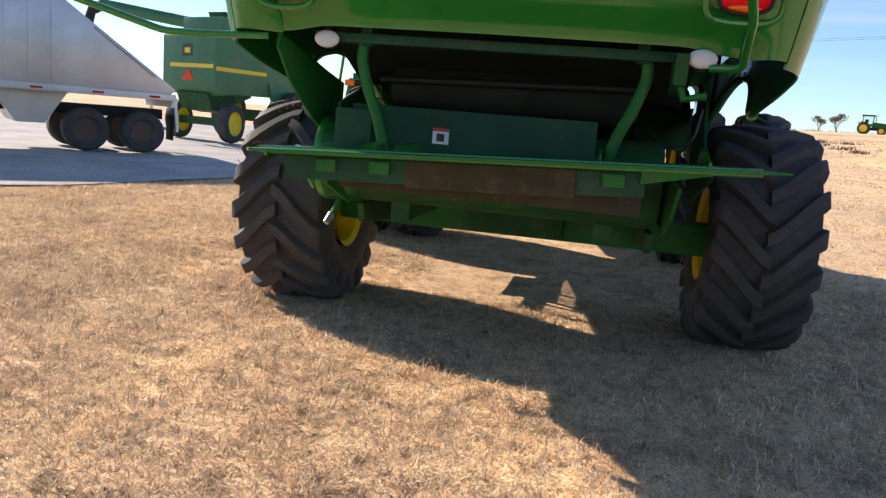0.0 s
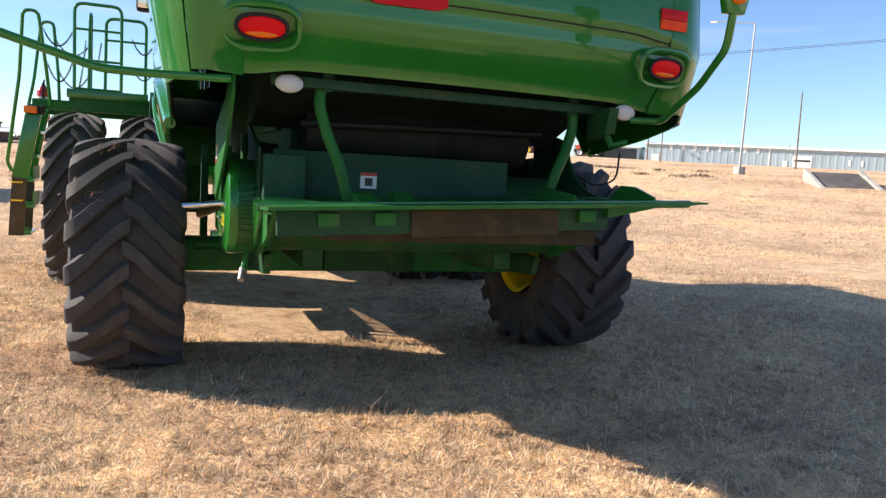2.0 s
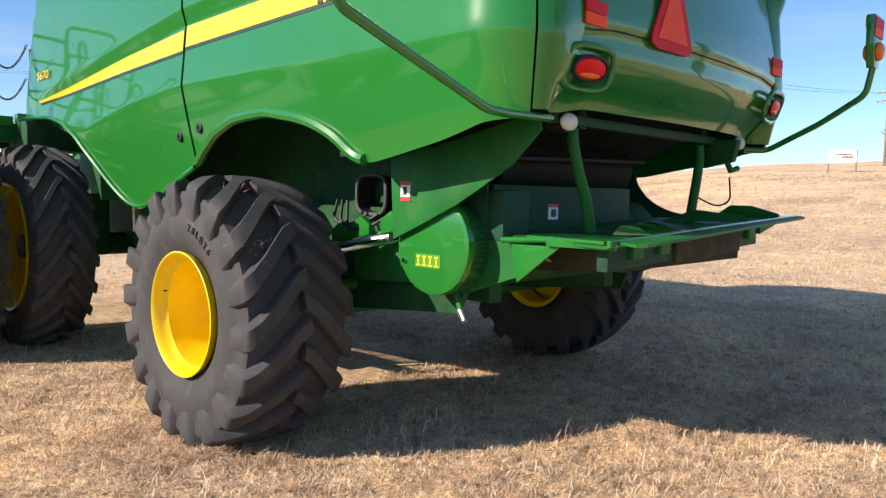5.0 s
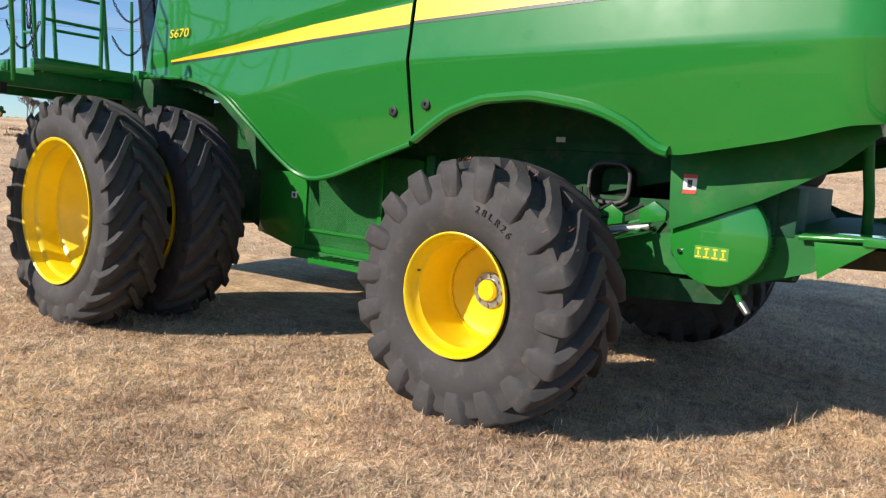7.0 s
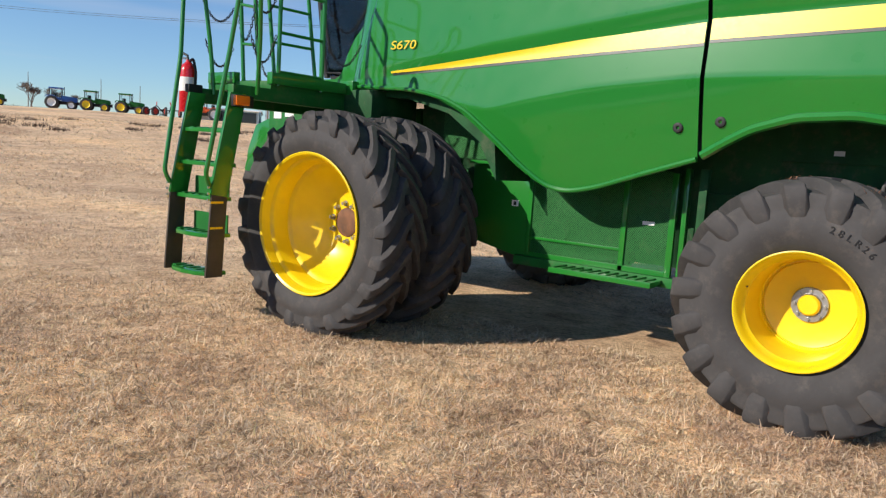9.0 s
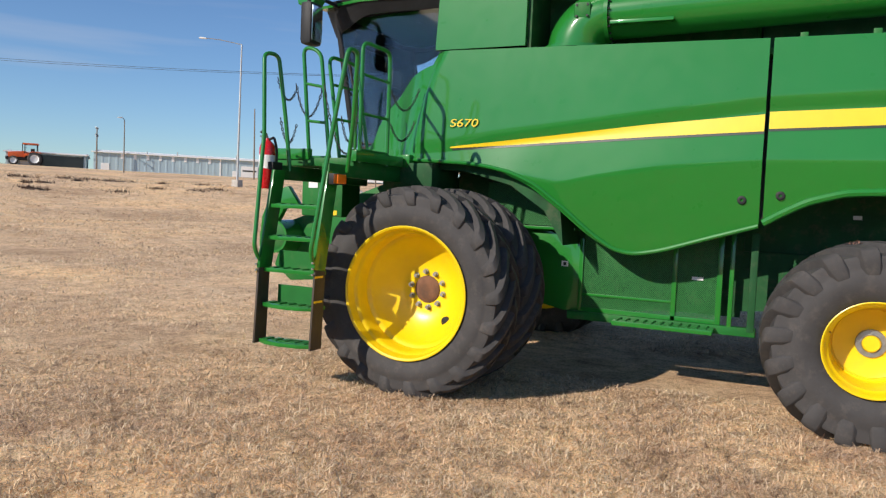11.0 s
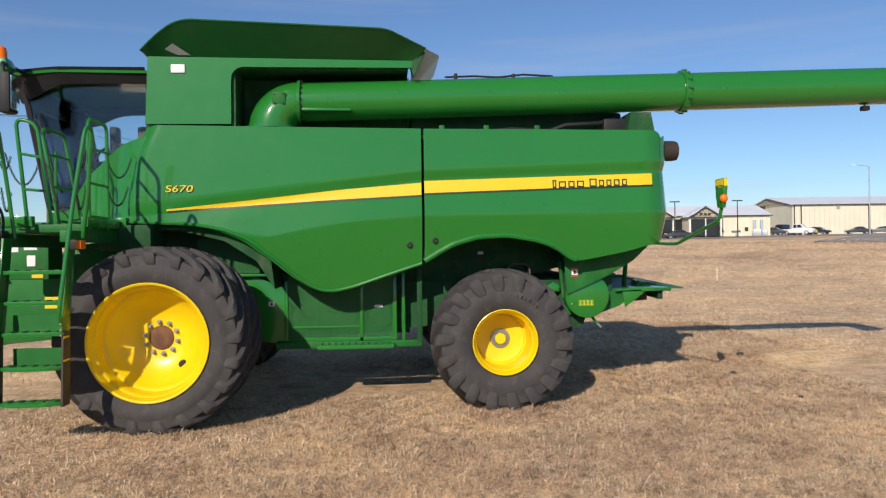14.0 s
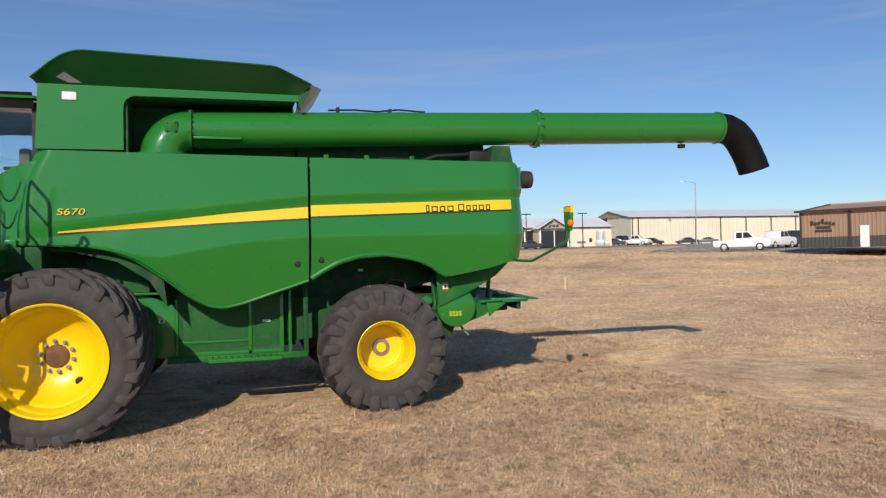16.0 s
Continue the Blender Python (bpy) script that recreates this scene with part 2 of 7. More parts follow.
def grid(fn, nu, nv, thick=0.0):
    """A sheet fn(u, v) with thickness along its normal."""
    bm = bmesh.new()
    V = [[bm.verts.new(fn(i / nu, j / nv)) for j in range(nv + 1)] for i in range(nu + 1)]
    for i in range(nu):
        for j in range(nv):
            bm.faces.new((V[i][j], V[i + 1][j], V[i + 1][j + 1], V[i][j + 1]))
    bmesh.ops.recalc_face_normals(bm, faces=bm.faces)
    if thick:
        bmesh.ops.solidify(bm, geom=bm.faces[:], thickness=thick)
    return bm


def interp(pts, x):
    """Smooth reading of a table of (x, y) with rising x."""
    if x <= pts[0][0]:
        return pts[0][1]
    for (a, fa), (b, fb) in zip(pts, pts[1:]):
        if x <= b:
            return fa + (fb - fa) * (x - a) / (b - a)
    return pts[-1][1]


def smooth_table(pts, n=80):
    """Rounds the corners of a table of (x, y)."""
    xs = np.linspace(pts[0][0], pts[-1][0], n)
    ys = np.interp(xs, [p[0] for p in pts], [p[1] for p in pts])
    k = np.array([1, 3, 5, 3, 1], float)
    pad = np.r_[[ys[0]] * 2, ys, [ys[-1]] * 2]
    ys2 = np.convolve(pad, k / k.sum(), "valid")
    ys2[0], ys2[-1] = ys[0], ys[-1]
    return list(zip(xs.tolist(), ys2.tolist()))


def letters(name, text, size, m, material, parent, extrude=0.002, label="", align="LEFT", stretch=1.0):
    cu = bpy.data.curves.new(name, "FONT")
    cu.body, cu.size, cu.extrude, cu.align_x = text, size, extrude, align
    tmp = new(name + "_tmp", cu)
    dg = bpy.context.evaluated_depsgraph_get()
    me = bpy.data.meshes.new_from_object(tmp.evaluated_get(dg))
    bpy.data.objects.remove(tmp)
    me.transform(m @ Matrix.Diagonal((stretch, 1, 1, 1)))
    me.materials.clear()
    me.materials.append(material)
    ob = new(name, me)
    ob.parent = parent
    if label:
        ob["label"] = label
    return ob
# ---------------------------------------------------------------- ground
def sm(a, b, v):
    t = min(1, max(0, (v - a) / (b - a)))
    return t * t * (3 - 2 * t)


RISE = [(-180, 0.012), (-150, 0.028), (-131, 0.0295), (-118, 0.0300), (-105, 0.0305), (-97, 0.036), (-88, 0.056), (-78, 0.068), (-70, 0.055), (-63, 0.038), (-58, 0.031), (-45, 0.032), (-25, 0.034), (-8, 0.026), (8, 0.016), (18, 0.010), (28, 0.003), (45, 0.002), (180, 0.010)]


def ground_z(x, y):
    """A gentle rise away from the machine, with a bank on the road side."""
    d = math.hypot(x + 3.5, y + 2)
    b = math.degrees(math.atan2(-(x + 3.5), y + 2))
    s = interp(RISE, b)
    near = max(0.0, d - 15)
    z = -0.05 + s * (near - 7 * (1 - math.exp(-near / 7)) if d < 140 else 118 + 0.45 * (d - 140))
    bank = (1 - sm(-14, 4, b)) * sm(-82, -64, b)
    z += bank * (0.85 * sm(52, 74, d) + 0.60 * sm(84, 150, d)) - 0.35 * bank * sm(28, 44, d) * (1 - sm(46, 66, d))
    z += 0.36 * sm(-140, -128, b) * (1 - sm(-106, -98, b)) * sm(28, 62, d) * (1 - sm(82, 128, d))
    z += 0.09 * noise.noise(Vector((x * 0.10, y * 0.10, 0))) * sm(8, 30, d)
    z += 0.05 * sm(0.7, 1.5, x) * (1 - sm(8, 20, d - 6))
    z += 0.016 * noise.noise(Vector((x * 0.9, y * 0.9, 3))) + 0.02 * noise.noise(Vector((x * 0.3, y * 0.3, 9)))
    return z


def brown_patch(nt):
    """Worn, purple-brown patches of dead turf: a wide one where the machine was turned, and scattered small ones."""
    tc = nt.nodes.new("ShaderNodeTexCoord")
    wob = noise_tex(nt, 0.9, 4, rough=0.6)
    off = nt.nodes.new("ShaderNodeVectorMath")
    off.operation = "MULTIPLY_ADD"
    off.inputs[1].default_value = (1.8, 1.8, 0)
    nt.links.new(wob.outputs["Color"], off.inputs[0])
    nt.links.new(tc.outputs["Object"], off.inputs[2])
    mp = nt.nodes.new("ShaderNodeMapping")
    mp.inputs["Location"].default_value = (1.10, 0.02, 0)
    mp.inputs["Rotation"].default_value = (0, 0, radians(18))
    mp.inputs["Scale"].default_value = (0.40, 0.30, 0.0)
    nt.links.new(off.outputs[0], mp.inputs["Vector"])
    gr = nt.nodes.new("ShaderNodeTexGradient")
    gr.gradient_type = "SPHERICAL"
    nt.links.new(mp.outputs["Vector"], gr.inputs["Vector"])
    wide = ramp(nt, gr.outputs["Fac"], [(0.0, (0, 0, 0)), (0.9, (0.55, 0.55, 0.55))]).outputs[0]
    small = ramp(nt, noise_tex(nt, 1.1, 5, rough=0.65).outputs["Fac"], [(0.46, (0, 0, 0)), (0.60, (1, 1, 1))]).outputs[0]
    return mix_rgb(nt, 0.5, wide, small)


def make_ground_material():
    m, nt, p = mat_new("dry_grass_ground")
    big = noise_tex(nt, 0.11, 6, rough=0.6)
    mid = noise_tex(nt, 2.2, 7, rough=0.7)
    fine = noise_tex(nt, 34, 6, rough=0.8)
    c1 = ramp(nt, mid.outputs["Fac"], [(0.34, (0.54, 0.375, 0.255)), (0.46, (0.70, 0.51, 0.345)), (0.55, (0.80, 0.605, 0.415)), (0.66, (0.90, 0.72, 0.51))]).outputs[0]
    c2 = ramp(nt, fine.outputs["Fac"], [(0.36, (0.42, 0.37, 0.33)), (0.50, (0.94, 0.94, 0.94)), (0.63, (1.22, 1.20, 1.16))]).outputs[0]
    c = mix_rgb(nt, 0.75, c1, c2, "MULTIPLY")
    clumps = noise_tex(nt, 9.0, 6, rough=0.8)
    c4 = ramp(nt, clumps.outputs["Fac"], [(0.36, (0.60, 0.53, 0.48)), (0.49, (0.98, 0.97, 0.96)), (0.64, (1.16, 1.13, 1.08))]).outputs[0]
    c = mix_rgb(nt, 0.8, c, c4, "MULTIPLY")
    patch = noise_tex(nt, 0.42, 6, rough=0.7)
    c5 = ramp(nt, patch.outputs["Fac"], [(0.34, (0.86, 0.81, 0.77)), (0.46, (1, 1, 1)), (0.60, (1.16, 1.14, 1.07))]).outputs[0]
    c = mix_rgb(nt, 0.8, c, c5, "MULTIPLY")
    c3 = ramp(nt, big.outputs["Fac"], [(0.36, (0.78, 0.71, 0.63)), (0.5, (1.09, 1.06, 0.98)), (0.64, (1.28, 1.20, 0.98))]).outputs[0]
    c = mix_rgb(nt, 0.9, c, c3, "MULTIPLY")
    c = mix_rgb(nt, brown_patch(nt), c, mix_rgb(nt, 1.0, c, (0.84, 0.78, 0.78), "MULTIPLY"))
    green = ramp(nt, noise_tex(nt, 0.5, 5, rough=0.7).outputs["Fac"], [(0.64, (0, 0, 0)), (0.74, (0.35, 0.35, 0.35))]).outputs[0]
    c = mix_rgb(nt, green, c, (0.20, 0.19, 0.07))
    nt.links.new(c, p.inputs["Base Color"])
    p.inputs["Roughness"].default_value = 0.95
    p.inputs["Specular IOR Level"].default_value = 0.1
    add = nt.nodes.new("ShaderNodeMath")
    add.operation = "ADD"
    nt.links.new(fine.outputs["Fac"], add.inputs[0])
    nt.links.new(clumps.outputs["Fac"], add.inputs[1])
    bump(nt, p, add.outputs[0], 0.55, 0.04)
    return m


GROUND = make_ground_material()


def make_ground():
    """One sheet of rings round the machine, out to the horizon."""
    radii = [0.0]
    r = 0.0
    while r < 3500:
        r += 0.35 if r < 14 else max(0.35, r * 0.05)
        radii.append(r)
    n = 200
    verts, faces = [], []
    for r in radii:
        for k in range(n):
            a = 2 * math.pi * k / n
            x, y = -5 + r * math.cos(a), -1 + r * math.sin(a)
            verts.append((x, y, ground_z(x, y)))
    for i in range(len(radii) - 1):
        for k in range(n):
            faces.append((i * n + k, (i + 1) * n + k, (i + 1) * n + (k + 1) % n, i * n + (k + 1) % n))
    ob = part("ground", (verts, faces), GROUND)
    return tagged(ob, "dry tan winter grass field rising gently", "ground", kind="structure")


make_ground()

# ---------------------------------------------------------------- combine harvester
combine = thing("combine_harvester", "large green combine harvester with yellow wheels parked on dry grass", "combine harvester")
HALF = 1.53
GAP_Y = 0.853

LOW_REAR = smooth_table([(-2.10, 1.76), (-1.80, 1.735), (-1.54, 1.666), (-1.05, 1.575), (-0.94, 1.565), (-0.84, 1.61), (-0.76, 1.688), (-0.60, 1.765), (-0.45, 1.81), (-0.11, 1.865), (0.24, 1.847), (0.51, 1.769), (0.70, 1.665), (0.842, 1.575)], 90)
LOW_FRONT = smooth_table([(0.864, 1.565), (1.25, 1.441), (1.65, 1.307), (1.86, 1.262), (1.98, 1.262), (2.11, 1.30), (2.305, 1.435), (2.5, 1.609), (2.82, 1.856), (3.07, 1.965), (3.3, 2.015), (3.52, 2.045), (4.24, 2.075), (4.32, 2.07)], 90)
CREASE_HI = [(-2.1, 2.735), (0.87, 2.625), (1.85, 2.51), (2.8, 2.385), (3.7, 2.275), (4.3, 2.235)]
CREASE_LO = smooth_table([(-2.1, 2.125), (0.88, 2.115), (1.7, 2.05), (2.3, 1.95), (2.62, 1.86), (3.1, 1.97), (4.3, 2.0)], 60)


def side_depth(y, z):
    """How far out the shell stands at a place on it: flat fields between sharp creases."""
    hi, lo = interp(CREASE_HI, y), interp(CREASE_LO, y)
    fade = 1 - 0.85 * sm(3.0, 4.0, y)
    d = -0.014 * max(0.0, (z - hi) / 0.6)
    d -= 0.032 * fade * min(1.0, max(0.0, (hi - z) / 0.11))
    d += 0.040 * fade * min(1.0, max(0.0, (hi - 0.11 - z) / (hi - 0.11 - lo)))
    below = max(0.0, lo - z)
    d -= 0.19 * below + 0.05 * below * below
    return d


ROWS = [0.0, 0.36, 0.38, 0.60, 0.62, 0.68, 0.70, 1.0]


def row_height(y, lo, top, v):
    """Height of a row of the shell, with rows lying along both creases."""
    hi = interp(CREASE_HI, y)
    low = min(max(interp(CREASE_LO, y), lo + 0.03), hi - 0.16)
    return interp(list(zip(ROWS, [lo, low - 0.008, low + 0.008, hi - 0.118, hi - 0.102, hi - 0.008, hi + 0.008, top])), v)


R_CORNER = 0.38
SIDE_END = -1.74


def shell_point(run, z, side):
    """run: y along the side; past SIDE_END it goes round the corner."""
    y_read = max(run, -2.09)
    d = side_depth(y_read, z)
    if run >= SIDE_END:
        return Vector((side * (HALF + d) - (0.04 if side > 0 else 0.0), run, z))
    a = (SIDE_END - run) / R_CORNER
    a = min(a, math.pi / 2)
    r = R_CORNER + d
    return Vector((side * (HALF - R_CORNER + r * math.cos(a)) - (0.04 if side > 0 else 0.0), SIDE_END - r * math.sin(a), z))


RUN_END = SIDE_END - R_CORNER * 0.86


def front_edge(z):
    return interp([(2.0, 4.315), (2.06, 4.30), (2.5, 4.175), (2.92, 4.05), (3.05, 3.985), (3.15, 3.93)], z)


def panel_rear(side):
    def fn(u, v):
        run = 0.838 + (RUN_END - 0.838) * u
        lo = interp(LOW_REAR, max(run, -2.1))
        top = 3.108 - 0.02 * u - 0.10 * sm(0.93, 1.0, u) ** 2
        z = row_height(max(run, -2.09), lo, top, v)
        return shell_point(run, z, side)
    return grid(fn, 74, 50, 0.012)


def panel_front(side):
    def fn(u, v):
        y0 = 0.868
        ytest = y0 + (4.2 - y0) * u
        lo = interp(LOW_FRONT, ytest)
        top = 3.108 + 0.045 * u
        z = row_height(ytest, lo, top, v)
        y = y0 + (front_edge(z) - y0) * u
        inward = 0.10 * sm(0.94, 1.0, u) ** 2
        p = shell_point(y, z, side)
        p.x -= side * inward
        return p
    return grid(fn, 74, 50, 0.012)


def edge_tube(table, side, a, b, n, r, out=0.0, dz=0.0):
    pts = []
    for k in range(n):
        y = a + (b - a) * k / (n - 1)
        z = interp(table, max(y, -2.1)) + dz
        p = shell_point(y, z, side)
        p.x += side * out
        pts.append(p)
    return tube(pts, r, 8)


def band(side, run0, run1, zlo, zhi, out, n=30, m=3):
    """A decal laid on the shell between two heights."""
    def fn(u, v):
        run = run0 + (run1 - run0) * u
        z = zlo(run) + (zhi(run) - zlo(run)) * v
        p = shell_point(run, z, side)
        q = shell_point(run, z + 0.01, side) - p
        p.x += side * out
        return p
    return grid(fn, n, m)


for side in (-1, 1):
    pr = part("rear_side_panel", panel_rear(side), GREEN, combine)
    pf = part("front_side_panel", panel_front(side), GREEN, combine)
    part("wheel_arch_lip", edge_tube(LOW_REAR, side, -0.95, 0.835, 60, 0.034, 0.004, 0.014), GREEN, pr)
    part("lower_lip", edge_tube(LOW_FRONT, side, 0.87, 4.2, 80, 0.020, 0.010, 0.004), GREEN, pf)
    # stripe with its dark lower edge
    lo_r = lambda y: interp([(-1.845, 2.452), (0.835, 2.369)], y)
    hi_r = lambda y: interp([(-1.845, 2.584), (0.835, 2.510)], y)
    lo_f = lambda y: interp([(0.873, 2.350), (1.8, 2.305), (2.8, 2.245), (3.71, 2.192)], y)
    hi_f = lambda y: interp([(0.873, 2.490), (1.8, 2.415), (2.8, 2.305), (3.71, 2.208)], y)
    part("stripe", band(side, -1.86, 0.835, lo_r, hi_r, 0.004), DECAL_YELLOW, pr, "yellow stripe decal")
    part("stripe", band(side, 0.870, 3.71, lo_f, hi_f, 0.004), DECAL_YELLOW, pf, "yellow stripe decal")
    part("stripe_edge", band(side, -1.87, 0.835, lambda y: lo_r(y) - 0.022, lambda y: lo_r(y) + 0.001, 0.003), DECAL_DARK, pr)
    part("stripe_edge", band(side, 0.870, 3.69, lambda y: lo_f(y) - 0.022, lambda y: lo_f(y) + 0.001, 0.003), DECAL_DARK, pf)
    if side == -1:
        # maker's name stays a row of plain hollow frames on the stripe
        def frame_strokes(y0, w, h, st):
            bm = bmesh.new()
            base = lo_r(y0) + 0.002
            for a, b, c, d in ((0, st, 0, h), (w - st, w, 0, h), (st, w - st, 0, st), (st, w - st, h - st, h)):
                q = []
                for yy, zz in ((y0 - a, base + c), (y0 - b, base + c), (y0 - b, base + d), (y0 - a, base + d)):
                    p = shell_point(yy, zz, side)
                    q.append(bm.verts.new((p.x - 0.0075, p.y, p.z)))
                bm.faces.new(q)
            bmesh.ops.recalc_face_normals(bm, faces=bm.faces)
            return bm
        y = -0.655
        for w, h in ((0.045, 0.094), (0.085, 0.076), (0.075, 0.076), (0.085, 0.076), (0, 0), (0.085, 0.094), (0.06, 0.076), (0.06, 0.076), (0.07, 0.076), (0.06, 0.076)):
            if w:
                part("name_frame", frame_strokes(y, w, h, 0.0145), DECAL_DARK, pr, smooth=False)
                y -= w + 0.028
            else:
                y -= 0.036
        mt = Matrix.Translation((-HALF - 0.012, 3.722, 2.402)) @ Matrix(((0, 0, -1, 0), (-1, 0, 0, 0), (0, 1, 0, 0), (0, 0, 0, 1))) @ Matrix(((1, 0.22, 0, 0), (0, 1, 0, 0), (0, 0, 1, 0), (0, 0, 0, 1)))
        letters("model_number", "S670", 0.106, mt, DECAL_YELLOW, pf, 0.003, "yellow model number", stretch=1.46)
        for yy, zz, own in ((1.009, 1.779, pf), (0.715, 1.825, pr)):
            x = -(HALF + side_depth(yy, zz))
            part("latch", lathe([(x - 0.012, 0.012), (x - 0.014, 0.028), (x - 0.010, 0.036), (x + 0.01, 0.038)], 24, "x", (0, yy, zz)), BLACK, own, "black quarter-turn latch")

# inner body, floor and top deck
for side in (-1, 1):
    part("seal_strip", box((side * 1.3925 - 0.0075, 0.76, 1.62), (side * 1.3925 + 0.0075, 0.92, 2.95)), BLACK, combine, "black rubber seal behind the panel gap")
# inner parts use the darkened green, so their shade is partly in the colour
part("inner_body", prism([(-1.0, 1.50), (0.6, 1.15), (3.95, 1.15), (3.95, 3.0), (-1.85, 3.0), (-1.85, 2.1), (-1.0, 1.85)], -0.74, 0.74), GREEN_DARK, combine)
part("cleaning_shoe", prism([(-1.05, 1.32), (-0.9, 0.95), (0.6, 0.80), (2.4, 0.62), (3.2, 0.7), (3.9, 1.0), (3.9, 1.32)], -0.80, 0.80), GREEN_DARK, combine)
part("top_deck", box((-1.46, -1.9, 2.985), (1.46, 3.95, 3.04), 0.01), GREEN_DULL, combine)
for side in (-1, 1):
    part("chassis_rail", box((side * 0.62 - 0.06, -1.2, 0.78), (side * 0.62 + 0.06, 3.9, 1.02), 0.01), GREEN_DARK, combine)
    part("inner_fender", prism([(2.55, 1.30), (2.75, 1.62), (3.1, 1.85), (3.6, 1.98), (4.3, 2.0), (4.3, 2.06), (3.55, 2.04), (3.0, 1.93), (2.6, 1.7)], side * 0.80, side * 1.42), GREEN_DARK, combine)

# ---- rear hood
def hood(u, v):
    x = -1.12 + 2.24 * u
    lo = 1.80 + 0.035 * sm(0.0, 0.12, u) * (1 - sm(0.88, 1.0, u))
    z = lo + (3.06 - lo) * v
    yb = -2.075 - 0.06 * math.sin(math.pi * u)
    yb += 0.16 * (1 - sm(0.0, 0.22, v)) ** 1.5
    yb += 0.10 * sm(0.35, 1.0, v)
    yb -= 0.018 * sm(0.27, 0.30, v) * (1 - sm(0.30, 0.60, v))
    return Vector((x, yb, z))


rear_hood = part("rear_hood", grid(hood, 40, 36, 0.012), GREEN, combine, "glossy green curved rear hood")
part("hood_seam", tube([hood(k / 30, 0.285) + Vector((0, -0.002, 0)) for k in range(31)], 0.004, 6), BLACK, rear_hood)
for side in (-1, 1):
    def corner_fn(u, v, side=side):
        # goes on round the corner from the side panel and meets the hood
        a = 0.89 + (math.pi / 2 - 0.89) * u
        z = 1.79 + 1.25 * v
        p = shell_point(SIDE_END - R_CORNER * a, z, side)
        h = hood(0.5 + side * 0.5, v)
        f = sm(0.25, 1.0, u)
        return Vector((p.x + (h.x - p.x) * sm(0.6, 1.0, u), p.y + (h.y - p.y) * f, p.z))
    corner = part("rear_corner_panel", grid(corner_fn, 14, 30, 0.012), GREEN, combine)
    tl = Vector((-1.06, -2.064, 1.99) if side < 0 else (1.085, -2.09, 2.02))
    turn = Matrix.Translation(tl + Vector((0, -0.022, 0))) @ Matrix.Rotation(side * radians(7), 4, "Z") @ Matrix.Rotation(radians(19), 4, "X")

    def oval(a, b, r, y, p=2.0):
        """A ring of pipe round an oval, squarer as p grows."""
        pts = []
        for k in range(40):
            q = 2 * math.pi * k / 40
            c, n = math.cos(q), math.sin(q)
            pts.append(turn @ Vector((a * math.copysign(abs(c) ** (2 / p), c), y, b * math.copysign(abs(n) ** (2 / p), n))))
        return tube(pts, r, 8, closed=True)

    def lens(a, d, b, dz=0.0):
        bm = bmesh.new()
        bmesh.ops.create_uvsphere(bm, u_segments=32, v_segments=16, radius=1, matrix=turn @ Matrix.Translation((0, 0, dz)) @ Matrix.Diagonal((a, d, b, 1)))
        return bm
    housing = part("tail_light_housing", oval(0.165, 0.098, 0.016, 0.012, 3.2), GREEN, combine, "moulded green lamp surround")
    part("lamp_rim", oval(0.110, 0.054, 0.009, -0.004, 2.4), BLACK, housing)
    part("tail_light", lens(0.108, 0.018, 0.052), RED_LENS, housing, "red oval tail light lens")
    part("indicator_lens", lens(0.078, 0.0215, 0.017, -0.028), ORANGE_LENS, housing)
    rx, rz = (-1.05, 2.18) if side < 0 else (1.12, 2.23)
    part("reflector", box((rx - 0.085, -2.108, rz + 0.055), (rx + 0.085, -2.097, rz + 0.11), 0.002), RED_FILM, rear_hood)
    part("reflector", box((rx - 0.085, -2.108, rz), (rx + 0.085, -2.097, rz + 0.052), 0.002), ORANGE, rear_hood)
    # work lamps under the hood
    wl = Vector((-0.898, -1.868, 1.778) if side < 0 else (0.958, -1.945, 1.784))
    bez = bmesh.new()
    bmesh.ops.create_uvsphere(bez, u_segments=24, v_segments=12, radius=1, matrix=Matrix.Translation(wl) @ Matrix.Diagonal((0.068, 0.026, 0.044, 1)))
    lamp = part("work_lamp", bez, LAMP_GLASS, combine, "white oval work lamp")
    part("lamp_body", lathe([(wl.y + 0.015, 0.05), (wl.y + 0.07, 0.045), (wl.y + 0.12, 0.03)], 20, "y", (wl.x, 0, wl.z), caps=True), BLACK, lamp)
    part("lamp_bracket", tube([(wl.x, -1.79, wl.z), (wl.x, -1.76, 1.86), (wl.x, -1.7, 1.9)], 0.012, 8), BLACK, lamp)
part("slow_vehicle_sign", prism([(-0.62, 2.17), (-0.56, 2.15), (-0.27, 2.15), (-0.21, 2.17), (-0.21, 2.21), (-0.375, 2.55), (-0.455, 2.55), (-0.62, 2.21)], -2.150, -2.138, "y"), RED_FILM, rear_hood, "red-edged orange triangle sign")
part("sign_centre", prism([(-0.57, 2.20), (-0.26, 2.20), (-0.405, 2.50), (-0.425, 2.50)], -2.154, -2.151, "y"), ORANGE, rear_hood)
part("warning_label", box((0.01, -1.935, 1.862), (0.175, -1.90, 1.880), 0.0), WHITE, rear_hood)
# beam and underside are coloured dark for the shade under the hood
part("hood_lower_beam", box((-0.98, -1.84, 1.77), (0.98, -1.78, 1.82), 0.008), CHOP, combine)
part("hood_underside", prism([(-1.88, 1.90), (-1.5, 1.80), (-1.0, 1.60), (-1.0, 2.1), (-1.90, 2.1)], -0.98, 0.98), SHADE_BLACK, combine)

